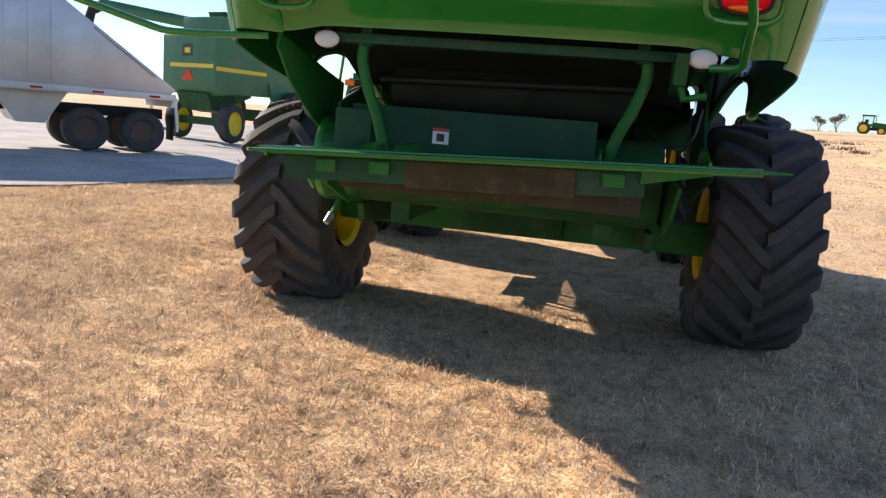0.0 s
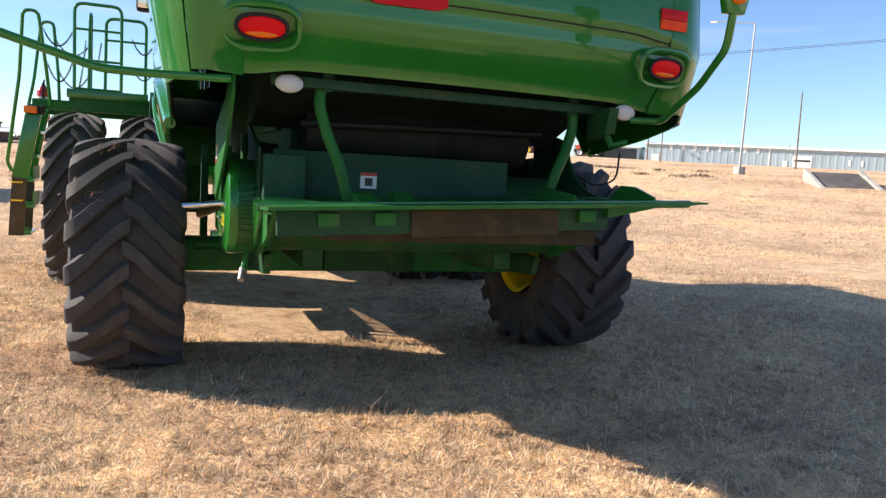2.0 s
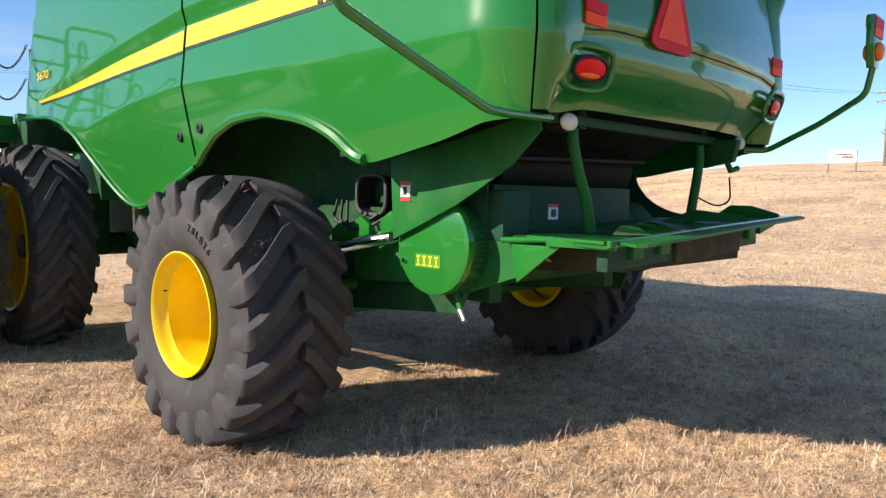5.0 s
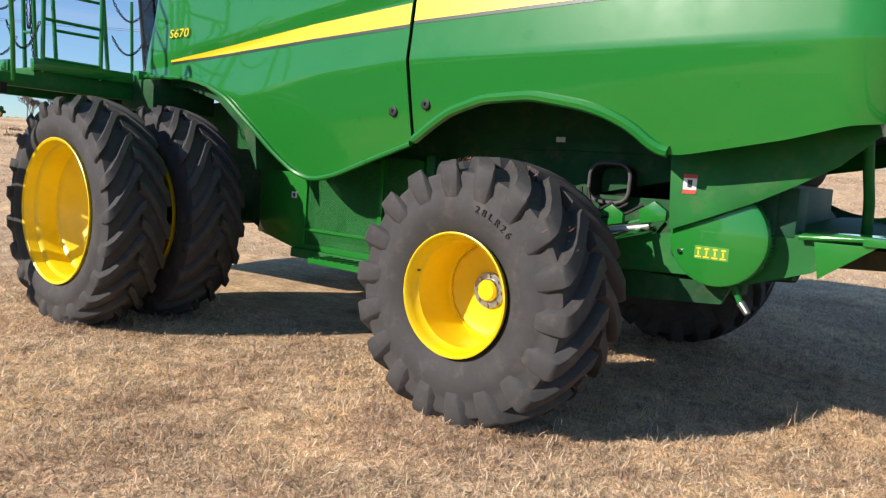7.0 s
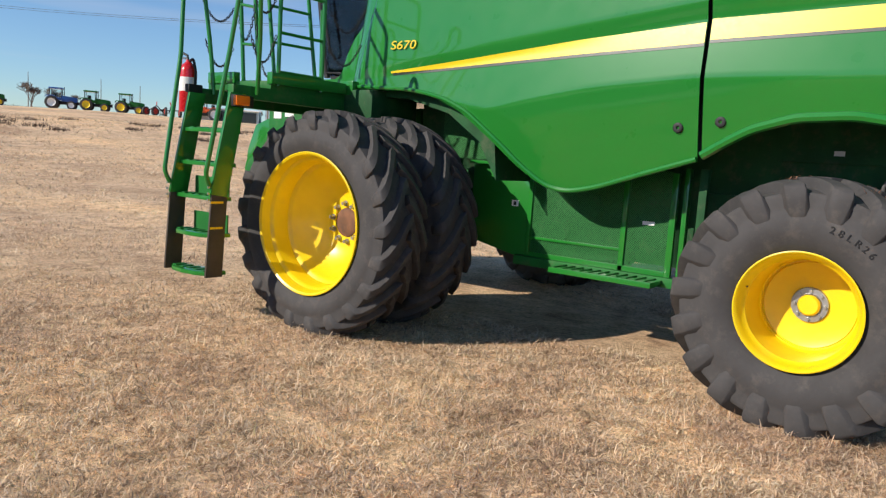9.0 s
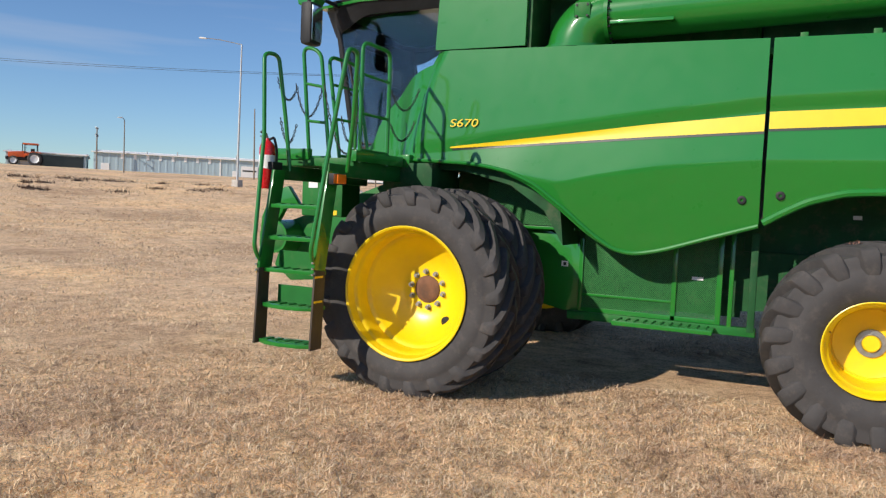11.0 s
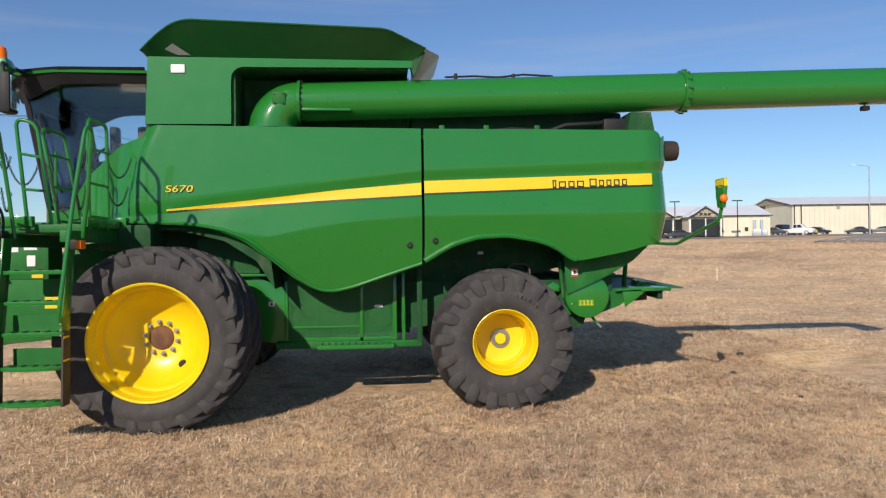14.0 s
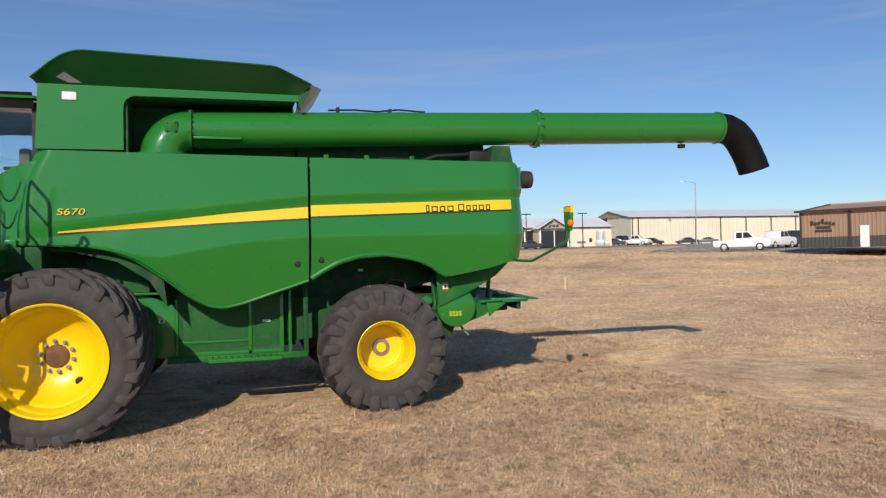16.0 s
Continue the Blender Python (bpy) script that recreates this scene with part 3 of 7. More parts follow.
# exhaust and engine bits on the deck
part("exhaust_pipe", lathe([(-2.05, 0.085), (-2.31, 0.095), (-2.31, 0.115), (-2.26, 0.125), (-2.0, 0.125), (-1.98, 0.10)], 32, "y", (-1.08, 0, 2.90), caps=False), SOOT, combine, "brown sooty exhaust outlet")
part("engine_cover", box((-0.9, -1.7, 3.04), (0.9, 0.96, 3.42), 0.06), CHOP, combine)
part("radiator_hump", box((-1.25, -1.72, 3.04), (-0.95, -1.35, 3.28), 0.05), BLACK, combine)
part("engine_hose", tube([(-1.15, -0.6, 3.1), (-1.2, -0.9, 3.2), (-1.2, -1.3, 3.22), (-1.1, -1.6, 3.3)], 0.03, 10), BLACK, combine)
part("engine_hose", tube([(-1.28, 0.4, 3.08), (-1.3, -0.2, 3.14), (-1.3, -0.7, 3.12), (-1.3, -1.0, 3.06)], 0.02, 8), BLACK, combine)

# ---- grain tank
TX = 1.47
tank_side = []
for side in (-1, 1):
    if side == -1:
        pts = [(0.957, 3.815), (0.957, 3.895), (3.906, 3.925), (3.945, 3.17), (3.002, 3.17)]
        arc = [(3.0, 3.62)] + [(2.86 + 0.14 * math.cos(a), 3.68 + 0.135 * math.sin(a)) for a in (0.3, 0.7, 1.1, 1.5)]
        poly = pts + arc
        bm = prism(poly, side * TX, side * (TX - 0.05))
    else:
        bm = box((side * TX, 0.957, 3.1), (side * (TX - 0.05), 3.94, 3.91))
    part("tank_side", bm, GREEN, combine)
part("tank_front", box((-1.42, 3.86, 3.1), (1.42, 3.93, 3.91), 0.01), GREEN, combine)
part("tank_back", box((-0.84, 0.97, 3.04), (1.42, 1.02, 3.85), 0.01), GREEN_DULL, combine)
# recess walls and tank floor coloured darker, as in shade
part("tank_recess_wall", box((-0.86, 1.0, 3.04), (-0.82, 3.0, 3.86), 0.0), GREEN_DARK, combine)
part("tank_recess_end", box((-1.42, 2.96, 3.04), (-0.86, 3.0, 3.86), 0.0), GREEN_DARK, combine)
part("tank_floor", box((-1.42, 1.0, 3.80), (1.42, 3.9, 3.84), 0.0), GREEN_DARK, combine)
wl = part("marker_lamp", box((-TX - 0.016, 3.50, 3.74), (-TX + 0.002, 3.655, 3.835), 0.01), WHITE, combine, "white rectangular marker lamp")


def wing(lo_pts, hi_pts):
    def fn(u, v):
        n = len(lo_pts) - 1
        t = u * n
        i = min(int(t), n - 1)
        f = t - i
        a = Vector(lo_pts[i]).lerp(Vector(lo_pts[i + 1]), f)
        b = Vector(hi_pts[i]).lerp(Vector(hi_pts[i + 1]), f)
        return a.lerp(b, v)
    return grid(fn, 12 * (len(lo_pts) - 1), 6, 0.008)


FLAP_LO = [(1.44, 0.93, 3.90), (1.44, 1.25, 3.90), (1.44, 3.42, 3.92), (1.44, 3.55, 3.92), (1.44, 3.68, 3.92), (1.44, 3.80, 3.92), (1.44, 3.90, 3.92)]
FLAP_HI = [(1.50, 0.80, 4.03), (1.79, 1.25, 4.165), (1.79, 3.42, 4.245), (1.75, 3.58, 4.205), (1.69, 3.74, 4.115), (1.61, 3.88, 4.02), (1.50, 3.975, 3.985)]


def mirrored(pts, side):
    return [(side * x, y, z) for x, y, z in pts]


for side in (-1, 1):
    # flared flap along the tank's edge, with cut corners
    flap = part("tank_flap", wing(mirrored(FLAP_LO, side), mirrored(FLAP_HI, side)), FLAP, combine, "dark green flared grain tank extension")
    part("flap_rim", tube(mirrored(FLAP_HI, side), 0.012, 8, smooth_corner=0.10), FLAP, flap)
    for k in range(5):
        t = 0.12 + 0.17 * k
        pts = []
        for q in range(7):
            y = 3.30 + 0.36 * (q / 6) - 0.10 * t
            z = 3.99 + 0.21 * t + 0.025 * math.sin(math.pi * q / 6) - 0.11 * (q / 6) ** 2 * t
            x = 1.44 + (z - 3.92) * 1.08 + 0.006
            pts.append((side * x, y, z))
        part("flap_crease", tube(pts, 0.004, 5), GREEN_DARK, flap)
    bm = bmesh.new()
    vs = [bm.verts.new((side * (1.478 + (z - 3.92) * 1.08), y, z)) for y, z in ((3.70, 3.985), (3.60, 4.035), (3.43, 3.935), (3.57, 3.935))]
    bm.faces.new(vs if side > 0 else vs[::-1])
    bmesh.ops.solidify(bm, geom=bm.faces[:], thickness=0.004)
    part("flap_window", bm, LAMP_GLASS, flap, "pale clear pane in the flap corner")
part("tank_flap", wing([(-1.44, 3.92, 3.92), (-0.72, 3.92, 3.92), (0, 3.92, 3.92), (0.72, 3.92, 3.92), (1.44, 3.92, 3.92)], [(-1.50, 3.975, 3.985), (-0.75, 3.99, 4.20), (0, 3.99, 4.22), (0.75, 3.99, 4.20), (1.50, 3.975, 3.985)]), FLAP, combine)
part("tank_flap", wing([(-1.44, 0.95, 3.90), (-0.55, 0.95, 3.75), (0, 0.95, 3.75), (0.55, 0.95, 3.75), (1.44, 0.95, 3.90)], [(-1.50, 0.80, 4.03), (-0.55, 0.57, 4.20), (0, 0.56, 4.22), (0.55, 0.57, 4.20), (1.50, 0.80, 4.03)]), FLAP, combine)
part("rear_flap_brace", prism([(0.94, 3.72), (0.80, 4.0), (0.86, 4.0), (0.98, 3.86)], -1.46, -1.30), GREEN_DARK, combine)
part("flap_marker", box((-1.54, 2.56, 4.02), (-1.50, 2.70, 4.045), 0.0), WHITE, combine)

# ---- unloading auger
def auger_axis(y):
    return Vector((-1.2, y, 3.462 + (2.26 - y) * 0.0315))


AR = 0.226
auger = part("unloading_auger", tube([auger_axis(2.25), auger_axis(-2.32)], AR, 48), GREEN, combine, "long green tubular unloading auger")
part("outer_tube", tube([auger_axis(-2.32), auger_axis(-5.35)], AR, 48), GREEN, auger)
elbow_pts = []
for k in range(14):
    a = math.pi / 2 * k / 13
    elbow_pts.append((-1.2, 2.25 + 0.34 * math.sin(a), 3.462 - 0.34 * (1 - math.cos(a))))
elbow_pts += [(-1.2, 2.59, 3.06)]
part("auger_elbow", tube(elbow_pts, [0.236 + 0.03 * min(1, k / 10) for k in range(len(elbow_pts))], 40), GREEN, auger)
part("inspection_cover", box((-0.075, -0.006, -0.075), (0.075, 0.012, 0.075), 0.012, Matrix.Translation((-1.448, 2.47, 3.46)) @ Matrix.Rotation(radians(90), 4, "Z") @ Matrix.Rotation(radians(-8), 4, "X")), GREEN_DULL, auger)
for dy in (-0.05, 0.05):
    for dz in (-0.05, 0.05):
        part("cover_bolt", cyl((-1.45, 2.47 + dy, 3.46 + dz), (-1.472, 2.47 + dy, 3.46 + dz), 0.012, seg=6), BLACK, auger)
part("base_flange", lathe([(3.14, 0.236), (3.14, 0.30), (3.17, 0.30), (3.17, 0.236)], 40, "z", (-1.2, 2.59, 0)), GREEN, auger)


def ring_at(y, r, w, mat, name):
    c = auger_axis(y)
    ob = part(name, lathe([(-w, AR - 0.01), (-w, r), (w, r), (w, AR - 0.01)], 48, "y", tuple(c)), mat, auger)
    return ob


fl = ring_at(2.26, 0.262, 0.018, GREEN, "bolted_flange")
for k in range(20):
    a = 2 * math.pi * k / 20
    c = auger_axis(2.22) + Vector((0.246 * math.cos(a), 0, 0.246 * math.sin(a)))
    part("flange_bolt", cyl(c, c + Vector((0, 0.022, 0)), 0.010, seg=6), BLACK, fl)
fl = ring_at(-2.34, 0.255, 0.03, GREEN, "clamp_band")
for k in range(14):
    a = 2 * math.pi * k / 14
    c = auger_axis(-2.38) + Vector((0.256 * math.cos(a), 0, 0.256 * math.sin(a)))
    part("band_clamp", box(c - Vector((0.012, 0.01, 0.012)), c + Vector((0.012, 0.05, 0.012)), 0.004), GREEN_DULL, fl)
part("auger_rib", box((-1.432, 1.66, 3.33), (-1.39, 2.22, 3.36), 0.004), GREEN, auger)
ring_at(-5.32, 0.24, 0.02, GREEN, "end_ring")
sp = auger_axis(-5.35)
spout_line = [(0.0, 0.0), (-0.16, -0.02), (-0.30, -0.09), (-0.41, -0.21), (-0.50, -0.36), (-0.57, -0.50), (-0.63, -0.645)]
spout = []
for k in range(13):
    t = k / 12 * (len(spout_line) - 1)
    i = min(int(t), len(spout_line) - 2)
    f = t - i
    spout.append(sp + Vector((0, spout_line[i][0] + (spout_line[i + 1][0] - spout_line[i][0]) * f, spout_line[i][1] + (spout_line[i + 1][1] - spout_line[i][1]) * f)))
sb = bmesh.new()
rings = []
for k, c in enumerate(spout):
    t = k / 12
    a = radians(72) * sm(0.0, 0.75, t)
    rz, rx = AR * (1.0 + 0.05 * t), AR * (1.0 - 0.05 * t)
    n1 = Vector((0, -math.sin(a), math.cos(a)))
    rings.append([sb.verts.new(c + Vector((rx * math.cos(b), 0, 0)) + n1 * rz * math.sin(b)) for b in (2 * math.pi * q / 28 for q in range(28))])
for A, B in zip(rings, rings[1:]):
    for q in range(28):
        sb.faces.new((A[q], A[(q + 1) % 28], B[(q + 1) % 28], B[q]))
bmesh.ops.solidify(sb, geom=sb.faces[:], thickness=0.008)
part("rubber_spout", sb, BLACK, auger, "black flexible rubber spout")
part("spout_lamp", box((-1.24, -4.75, 3.38), (-1.16, -4.66, 3.44), 0.012), BLACK, auger)
part("spout_lamp_stem", cyl((-1.2, -4.7, 3.43), (-1.2, -4.7, 3.5), 0.012, seg=8), BLACK, auger)
part("auger_cable", tube([(-1.12, 0.55, 3.79), (-1.14, 0.2, 3.80), (-1.13, -0.1, 3.79), (-1.15, -0.4, 3.82), (-1.2, -0.75, 3.79)], 0.012, 6), BLACK, auger)
part("hydraulic_line", tube([(-1.06, 0.7, 3.72), (-1.06, -0.1, 3.77), (-1.06, -0.5, 3.79)], 0.022, 8), GREEN, auger)
for yy in (0.42, -0.28):
    part("auger_fitting", box((-1.16, yy - 0.02, 3.76), (-1.10, yy + 0.02, 3.83), 0.006), BLACK, auger)
part("auger_cradle", prism([(-1.95, 3.05), (-1.6, 3.05), (-1.65, 3.33), (-1.9, 3.33)], -1.36, -1.02), GREEN_DARK, combine)
for yy in (0.62, 0.1, -0.5):
    part("deck_bracket", box((-1.44, yy - 0.03, 3.04), (-1.38, yy + 0.03, 3.16), 0.006), GREEN_DULL, combine)

# ---- wheels
def tyre_mesh(R, width, rim_r, lugs, lug_h, sweep, lug_w, ends=1.0):
    """Carcass and bar lugs; axis along x, centred on the origin, outer side towards -x."""
    w = width / 2
    prof = []
    base = R - lug_h

    def crown(s):
        return base - 0.05 * abs(s) ** 2.2 * (R / 0.95)
    prof.append((-w * 0.80, rim_r - 0.015))
    prof.append((-w * 0.90, rim_r + 0.02))
    H = base - rim_r
    for k in range(1, 8):
        t = k / 8
        prof.append((-w * (0.90 + 0.13 * math.sin(math.pi * min(1, t * 1.02))), rim_r + 0.02 + (crown(1) - rim_r - 0.06) * t))
    prof.append((-w * 0.965, crown(1) - 0.02))
    for k in range(9):
        s = -0.93 + 1.86 * k / 8
        prof.append((w * s, crown(s)))
    prof += [(-a, b) for a, b in prof[:10][::-1]]
    bm = lathe(prof, 72, "x")
    shell = bm.verts[:]
    where = np.array([v.co[:] for v in shell])
    edge = crown(1)
    for half in (-1, 1):
        for k in range(lugs):
            phi0 = 2 * math.pi * (k + (0.5 if half > 0 else 0)) / lugs
            # across, along the sweep, foot radius, top across, top radius, width
            secs = [(s, q, crown(s) - 0.012, s, crown(s) + lug_h, wd) for s, q, wd in ((-0.06, 0.0, 0.86), (0.12, 0.10, 0.95), (0.35, 0.33, 1.0), (0.62, 0.62, 1.06), (0.84, 0.84, 1.14))]
            secs += [(0.93, 0.95, edge - 0.03, 0.99, edge + lug_h * 0.96, 1.18),
                     (0.93, 0.972, edge - 0.05 * ends, 1.035, edge + lug_h * 0.62, 1.18),
                     (0.93, 0.995, edge - 0.10 * ends, 1.05, edge - 0.035 * ends, 1.06),
                     (0.95, 1.02, edge - 0.15 * ends, 1.035, edge - 0.105 * ends, 0.84),
                     (0.96, 1.03, edge - 0.17 * ends, 1.0, edge - 0.15 * ends, 0.60)]
            rings = []
            for sb, q, rb, st, rt, wd in secs:
                ph = phi0 + sweep * q
                hw = lug_w * 0.5 * wd
                ring = []
                for f, hh in ((0.0, -1.10), (0.90, -0.88), (1.0, -0.78), (1.0, 0.78), (0.90, 0.88), (0.0, 1.10)):
                    rr = rb + (rt - rb) * f
                    a = ph + hh * hw / rr
                    co = (half * w * (sb + (st - sb) * f), rr * math.cos(a), rr * math.sin(a))
                    if not rings and not ring:
                        # the buried heel of each lug grows out of the carcass
                        ring.append(shell[int(np.argmin(((where - co) ** 2).sum(1)))])
                    else:
                        ring.append(bm.verts.new(co))
                rings.append(ring)
            for a, b in zip(rings, rings[1:]):
                for q in range(5):
                    bm.faces.new((a[q], a[q + 1], b[q + 1], b[q]))
            bm.faces.new(rings[0])
            bm.faces.new(rings[-1][::-1])
    bmesh.ops.recalc_face_normals(bm, faces=bm.faces)
    return bm


def wheel_front(x_out, y, z, out, hub=True):
    """Dual wheel: outer flange plane at x_out, out = -1 for the left side."""
    m = Matrix.Translation((x_out, y, z)) @ (Matrix.Identity(4) if out < 0 else Matrix.Rotation(math.pi, 4, "Z"))
    prof = [(0.03, 0.575), (0.0, 0.588), (-0.012, 0.590), (-0.016, 0.583), (-0.006, 0.566), (0.03, 0.556), (0.07, 0.548), (0.085, 0.530), (0.10, 0.522), (0.24, 0.515), (0.255, 0.492), (0.266, 0.478), (0.285, 0.468),
            (0.345, 0.415), (0.405, 0.345), (0.445, 0.27), (0.463, 0.21), (0.467, 0.115), (0.50, 0.105)]
    rim = part("wheel", lathe([(a, b) for a, b in prof], 72, "x"), YELLOW, combine, "yellow steel dual wheel")
    rim.matrix_local = m
    tyre = part("tyre", tyre_mesh(0.945, 0.50, 0.575, 21, 0.050, 0.42, 0.094, 0.5), RUBBER, rim, "black ribbed tractor tyre")
    tyre.matrix_local = Matrix.Translation((0.235, 0, 0))
    part("wheel_back", lathe([(0.46, 0.56), (0.44, 0.52), (0.28, 0.51)], 48, "x"), YELLOW, rim)
    hubm = part("hub", lathe([(0.445, 0.0), (0.445, 0.085), (0.453, 0.112), (0.458, 0.124), (0.475, 0.130)], 32, "x"), RUST, rim, "brown axle hub end")
    for k in range(10):
        a = 2 * math.pi * k / 10 + 0.2
        c = (0.445, 0.165 * math.cos(a), 0.165 * math.sin(a))
        b = cyl((0.418, c[1], c[2]), (0.475, c[1], c[2]), 0.017, seg=6)
        cyl((0.452, c[1], c[2]), (0.468, c[1], c[2]), 0.026, seg=12, bm=b)
        part("wheel_bolt", b, STEEL, rim)
    part("hand_hole", lathe([(0.385, 0.0), (0.390, 0.044), (0.43, 0.046)], 12, "x", (0, -0.23, -0.27)), BLACK, rim)
    return rim


def wheel_rear(x_out, y, z, out, spin=0.0):
    m = Matrix.Translation((x_out, y, z)) @ (Matrix.Identity(4) if out < 0 else Matrix.Rotation(math.pi, 4, "Z"))
    prof = [(0.03, 0.350), (0.0, 0.360), (-0.012, 0.362), (-0.015, 0.355), (-0.004, 0.342), (0.03, 0.334), (0.055, 0.322), (0.07, 0.308), (0.30, 0.298), (0.345, 0.294), (0.352, 0.288), (0.352, 0.281), (0.366, 0.279), (0.366, 0.272), (0.358, 0.268), (0.372, 0.22), (0.376, 0.11), (0.37, 0.105)]
    rim = part("wheel", lathe(prof, 64, "x"), YELLOW, combine, "yellow steel rear wheel")
    rim.matrix_local = m
    tyre = part("tyre", tyre_mesh(0.80, 0.66, 0.352, 18, 0.064, 0.42, 0.118), RUBBER, rim, "wide black muddy rear tyre")
    tyre.matrix_local = Matrix.Translation((0.32, 0, 0)) @ Matrix.Rotation(spin, 4, "X")
    part("wheel_back", lathe([(0.63, 0.34), (0.60, 0.30), (0.38, 0.292)], 48, "x"), YELLOW, rim)
    h = part("hub", lathe([(0.335, 0.0), (0.335, 0.062), (0.345, 0.070), (0.357, 0.072), (0.357, 0.108), (0.378, 0.112)], 32, "x"), STEEL, rim, "grey hub ring with yellow cap")
    part("hub_cap", lathe([(0.322, 0.0), (0.322, 0.055), (0.338, 0.066)], 32, "x"), YELLOW, rim)
    for k in range(8):
        a = 2 * math.pi * k / 8
        part("wheel_bolt", cyl((0.342, 0.089 * math.cos(a), 0.089 * math.sin(a)), (0.362, 0.089 * math.cos(a), 0.089 * math.sin(a)), 0.011, seg=6), STEEL, rim)
    part("valve", cyl((0.04, 0.30, 0.10), (0.10, 0.31, 0.10), 0.006, seg=6), BLACK, rim)
    return rim


RWZ, FWZ, FWY = 0.70, 0.85, 3.615
rw = wheel_rear(-1.975, 0.0, RWZ, -1)
wheel_rear(1.955, 0.0, RWZ + 0.06, 1, 0.11)
fw = wheel_front(-2.555, FWY, FWZ, -1)
wheel_front(-1.86, FWY, FWZ, -1)
wheel_front(2.555, FWY, FWZ, 1)
wheel_front(1.86, FWY, FWZ, 1)
part("front_axle", cyl((-1.75, FWY, FWZ), (1.75, FWY, FWZ), 0.11, seg=20), GREEN_DARK, combine)
part("rear_axle", box((-1.40, -0.11, RWZ - 0.10), (1.40, 0.11, RWZ + 0.13), 0.02), GREEN_DULL, combine)
part("axle_pivot", box((-0.35, -0.25, 0.62), (0.35, 0.25, 1.15), 0.03), GREEN_DARK, combine)
part("steering_cylinder", cyl((-1.25, -0.22, 0.80), (-0.35, -0.25, 0.84), 0.035, seg=14), GREEN_DULL, combine)
part("cylinder_rod", cyl((-1.38, -0.62, 1.08), (-0.95, -0.72, 1.14), 0.022, seg=12), CHROME, combine)
# ---- underside, chopper and spreader at the rear
shield = part("side_shield", prism([(-0.865, 1.60), (-1.20, 1.66), (-1.877, 1.80), (-1.90, 1.72), (-1.733, 1.562), (-1.539, 1.448), (-1.366, 1.356), (-1.10, 1.24), (-0.895, 1.155)], -1.165, -1.150, bev=0.003), GREEN_DULL, combine, "green curved steel side shield")
part("warning_sticker", box((-1.1685, -1.03, 1.375), (-1.165, -0.955, 1.475)), WHITE, shield, "white warning sticker with red edge")
part("sticker_band", box((-1.170, -1.03, 1.37), (-1.1675, -0.955, 1.393)), LABEL_RED, shield)
part("sticker_band", box((-1.170, -1.03, 1.457), (-1.1675, -0.955, 1.478)), LABEL_RED, shield)
part("sticker_mark", box((-1.1705, -1.005, 1.405), (-1.168, -0.978, 1.448)), DECAL_DARK, shield)
drum = part("chopper_drum", lathe([(-1.13, 0.0), (-1.13, 0.245), (-1.12, 0.268), (-1.09, 0.275), (-1.075, 0.272)], 48, "x", (0, -1.16, 1.135)), GREEN, combine, "green chopper drive cover disc")
part("drum_side", lathe([(-1.075, 0.272), (-0.90, 0.262), (-0.86, 0.24)], 48, "x", (0, -1.16, 1.135)), PERF_DRUM, drum)
part("drum_core", lathe([(-1.07, 0.25), (-0.6, 0.25), (0.9, 0.25)], 36, "x", (0, -1.16, 1.135)), GREEN_DARK, drum)
part("sign_plate", box((-1.1325, -1.235, 1.012), (-1.1305, -1.045, 1.086)), surface("yellow_green_decal", (0.07, 0.27, 0.03), 0.4, vary=0.06, bumpy=0.0), drum, "yellow-green warning strip")
for k in range(4):
    y0 = -1.052 - 0.046 * k
    for a, b, lo, hi in ((0.0, 0.034, 1.020, 1.029), (0.004, 0.030, 1.066, 1.076), (0.012, 0.022, 1.034, 1.062)):
        part("yellow_mark", box((-1.1350, y0 - b, lo), (-1.1328, y0 - a, hi)), DECAL_YELLOW, drum)
part("drum_screw", cyl((-1.128, -0.96, 1.04), (-1.145, -0.96, 1.04), 0.013, seg=8), CHROME, drum)
part("frame_plate", prism([(-0.30, 0.86), (-1.10, 0.90), (-1.24, 0.863), (-1.621, 0.995), (-1.885, 1.18), (-1.612, 1.19), (-1.30, 1.20), (-0.30, 1.05)], -0.955, -0.935), GREEN_DULL, combine)
part("frame_plate", prism([(-0.30, 0.86), (-1.10, 0.90), (-1.24, 0.863), (-1.621, 0.995), (-1.885, 1.18), (-1.612, 1.19), (-1.30, 1.20), (-0.30, 1.05)], 0.935, 0.955), GREEN_DULL, combine)
# lower frames in the green darkened for shade
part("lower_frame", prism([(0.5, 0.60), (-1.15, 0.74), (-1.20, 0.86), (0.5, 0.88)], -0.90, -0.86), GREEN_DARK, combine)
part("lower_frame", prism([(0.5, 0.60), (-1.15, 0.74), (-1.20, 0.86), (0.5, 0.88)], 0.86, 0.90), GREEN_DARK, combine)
lever = part("lever", tube([(-1.0, -1.19, 0.94), (-1.01, -1.25, 0.86), (-1.03, -1.30, 0.78)], 0.018, 8), GREEN_DULL, combine)
part("lever_grip", cyl((-1.03, -1.30, 0.785), (-1.045, -1.345, 0.735), 0.024, 0.020, 10), STEEL, lever)
part("hydraulic_cylinder", cyl((-1.20, 0.05, 0.99), (-1.02, -0.72, 1.155), 0.030, seg=14), STEEL, combine, "white-grey hydraulic ram")
mouth = [(-0.875, -0.36 + 0.14 * math.cos(a) * (1 + 0.16 * math.sin(2 * a) ** 2), 1.40 + 0.125 * math.sin(a) * (1 + 0.16 * math.sin(2 * a) ** 2)) for a in (2 * math.pi * k / 28 for k in range(28))]
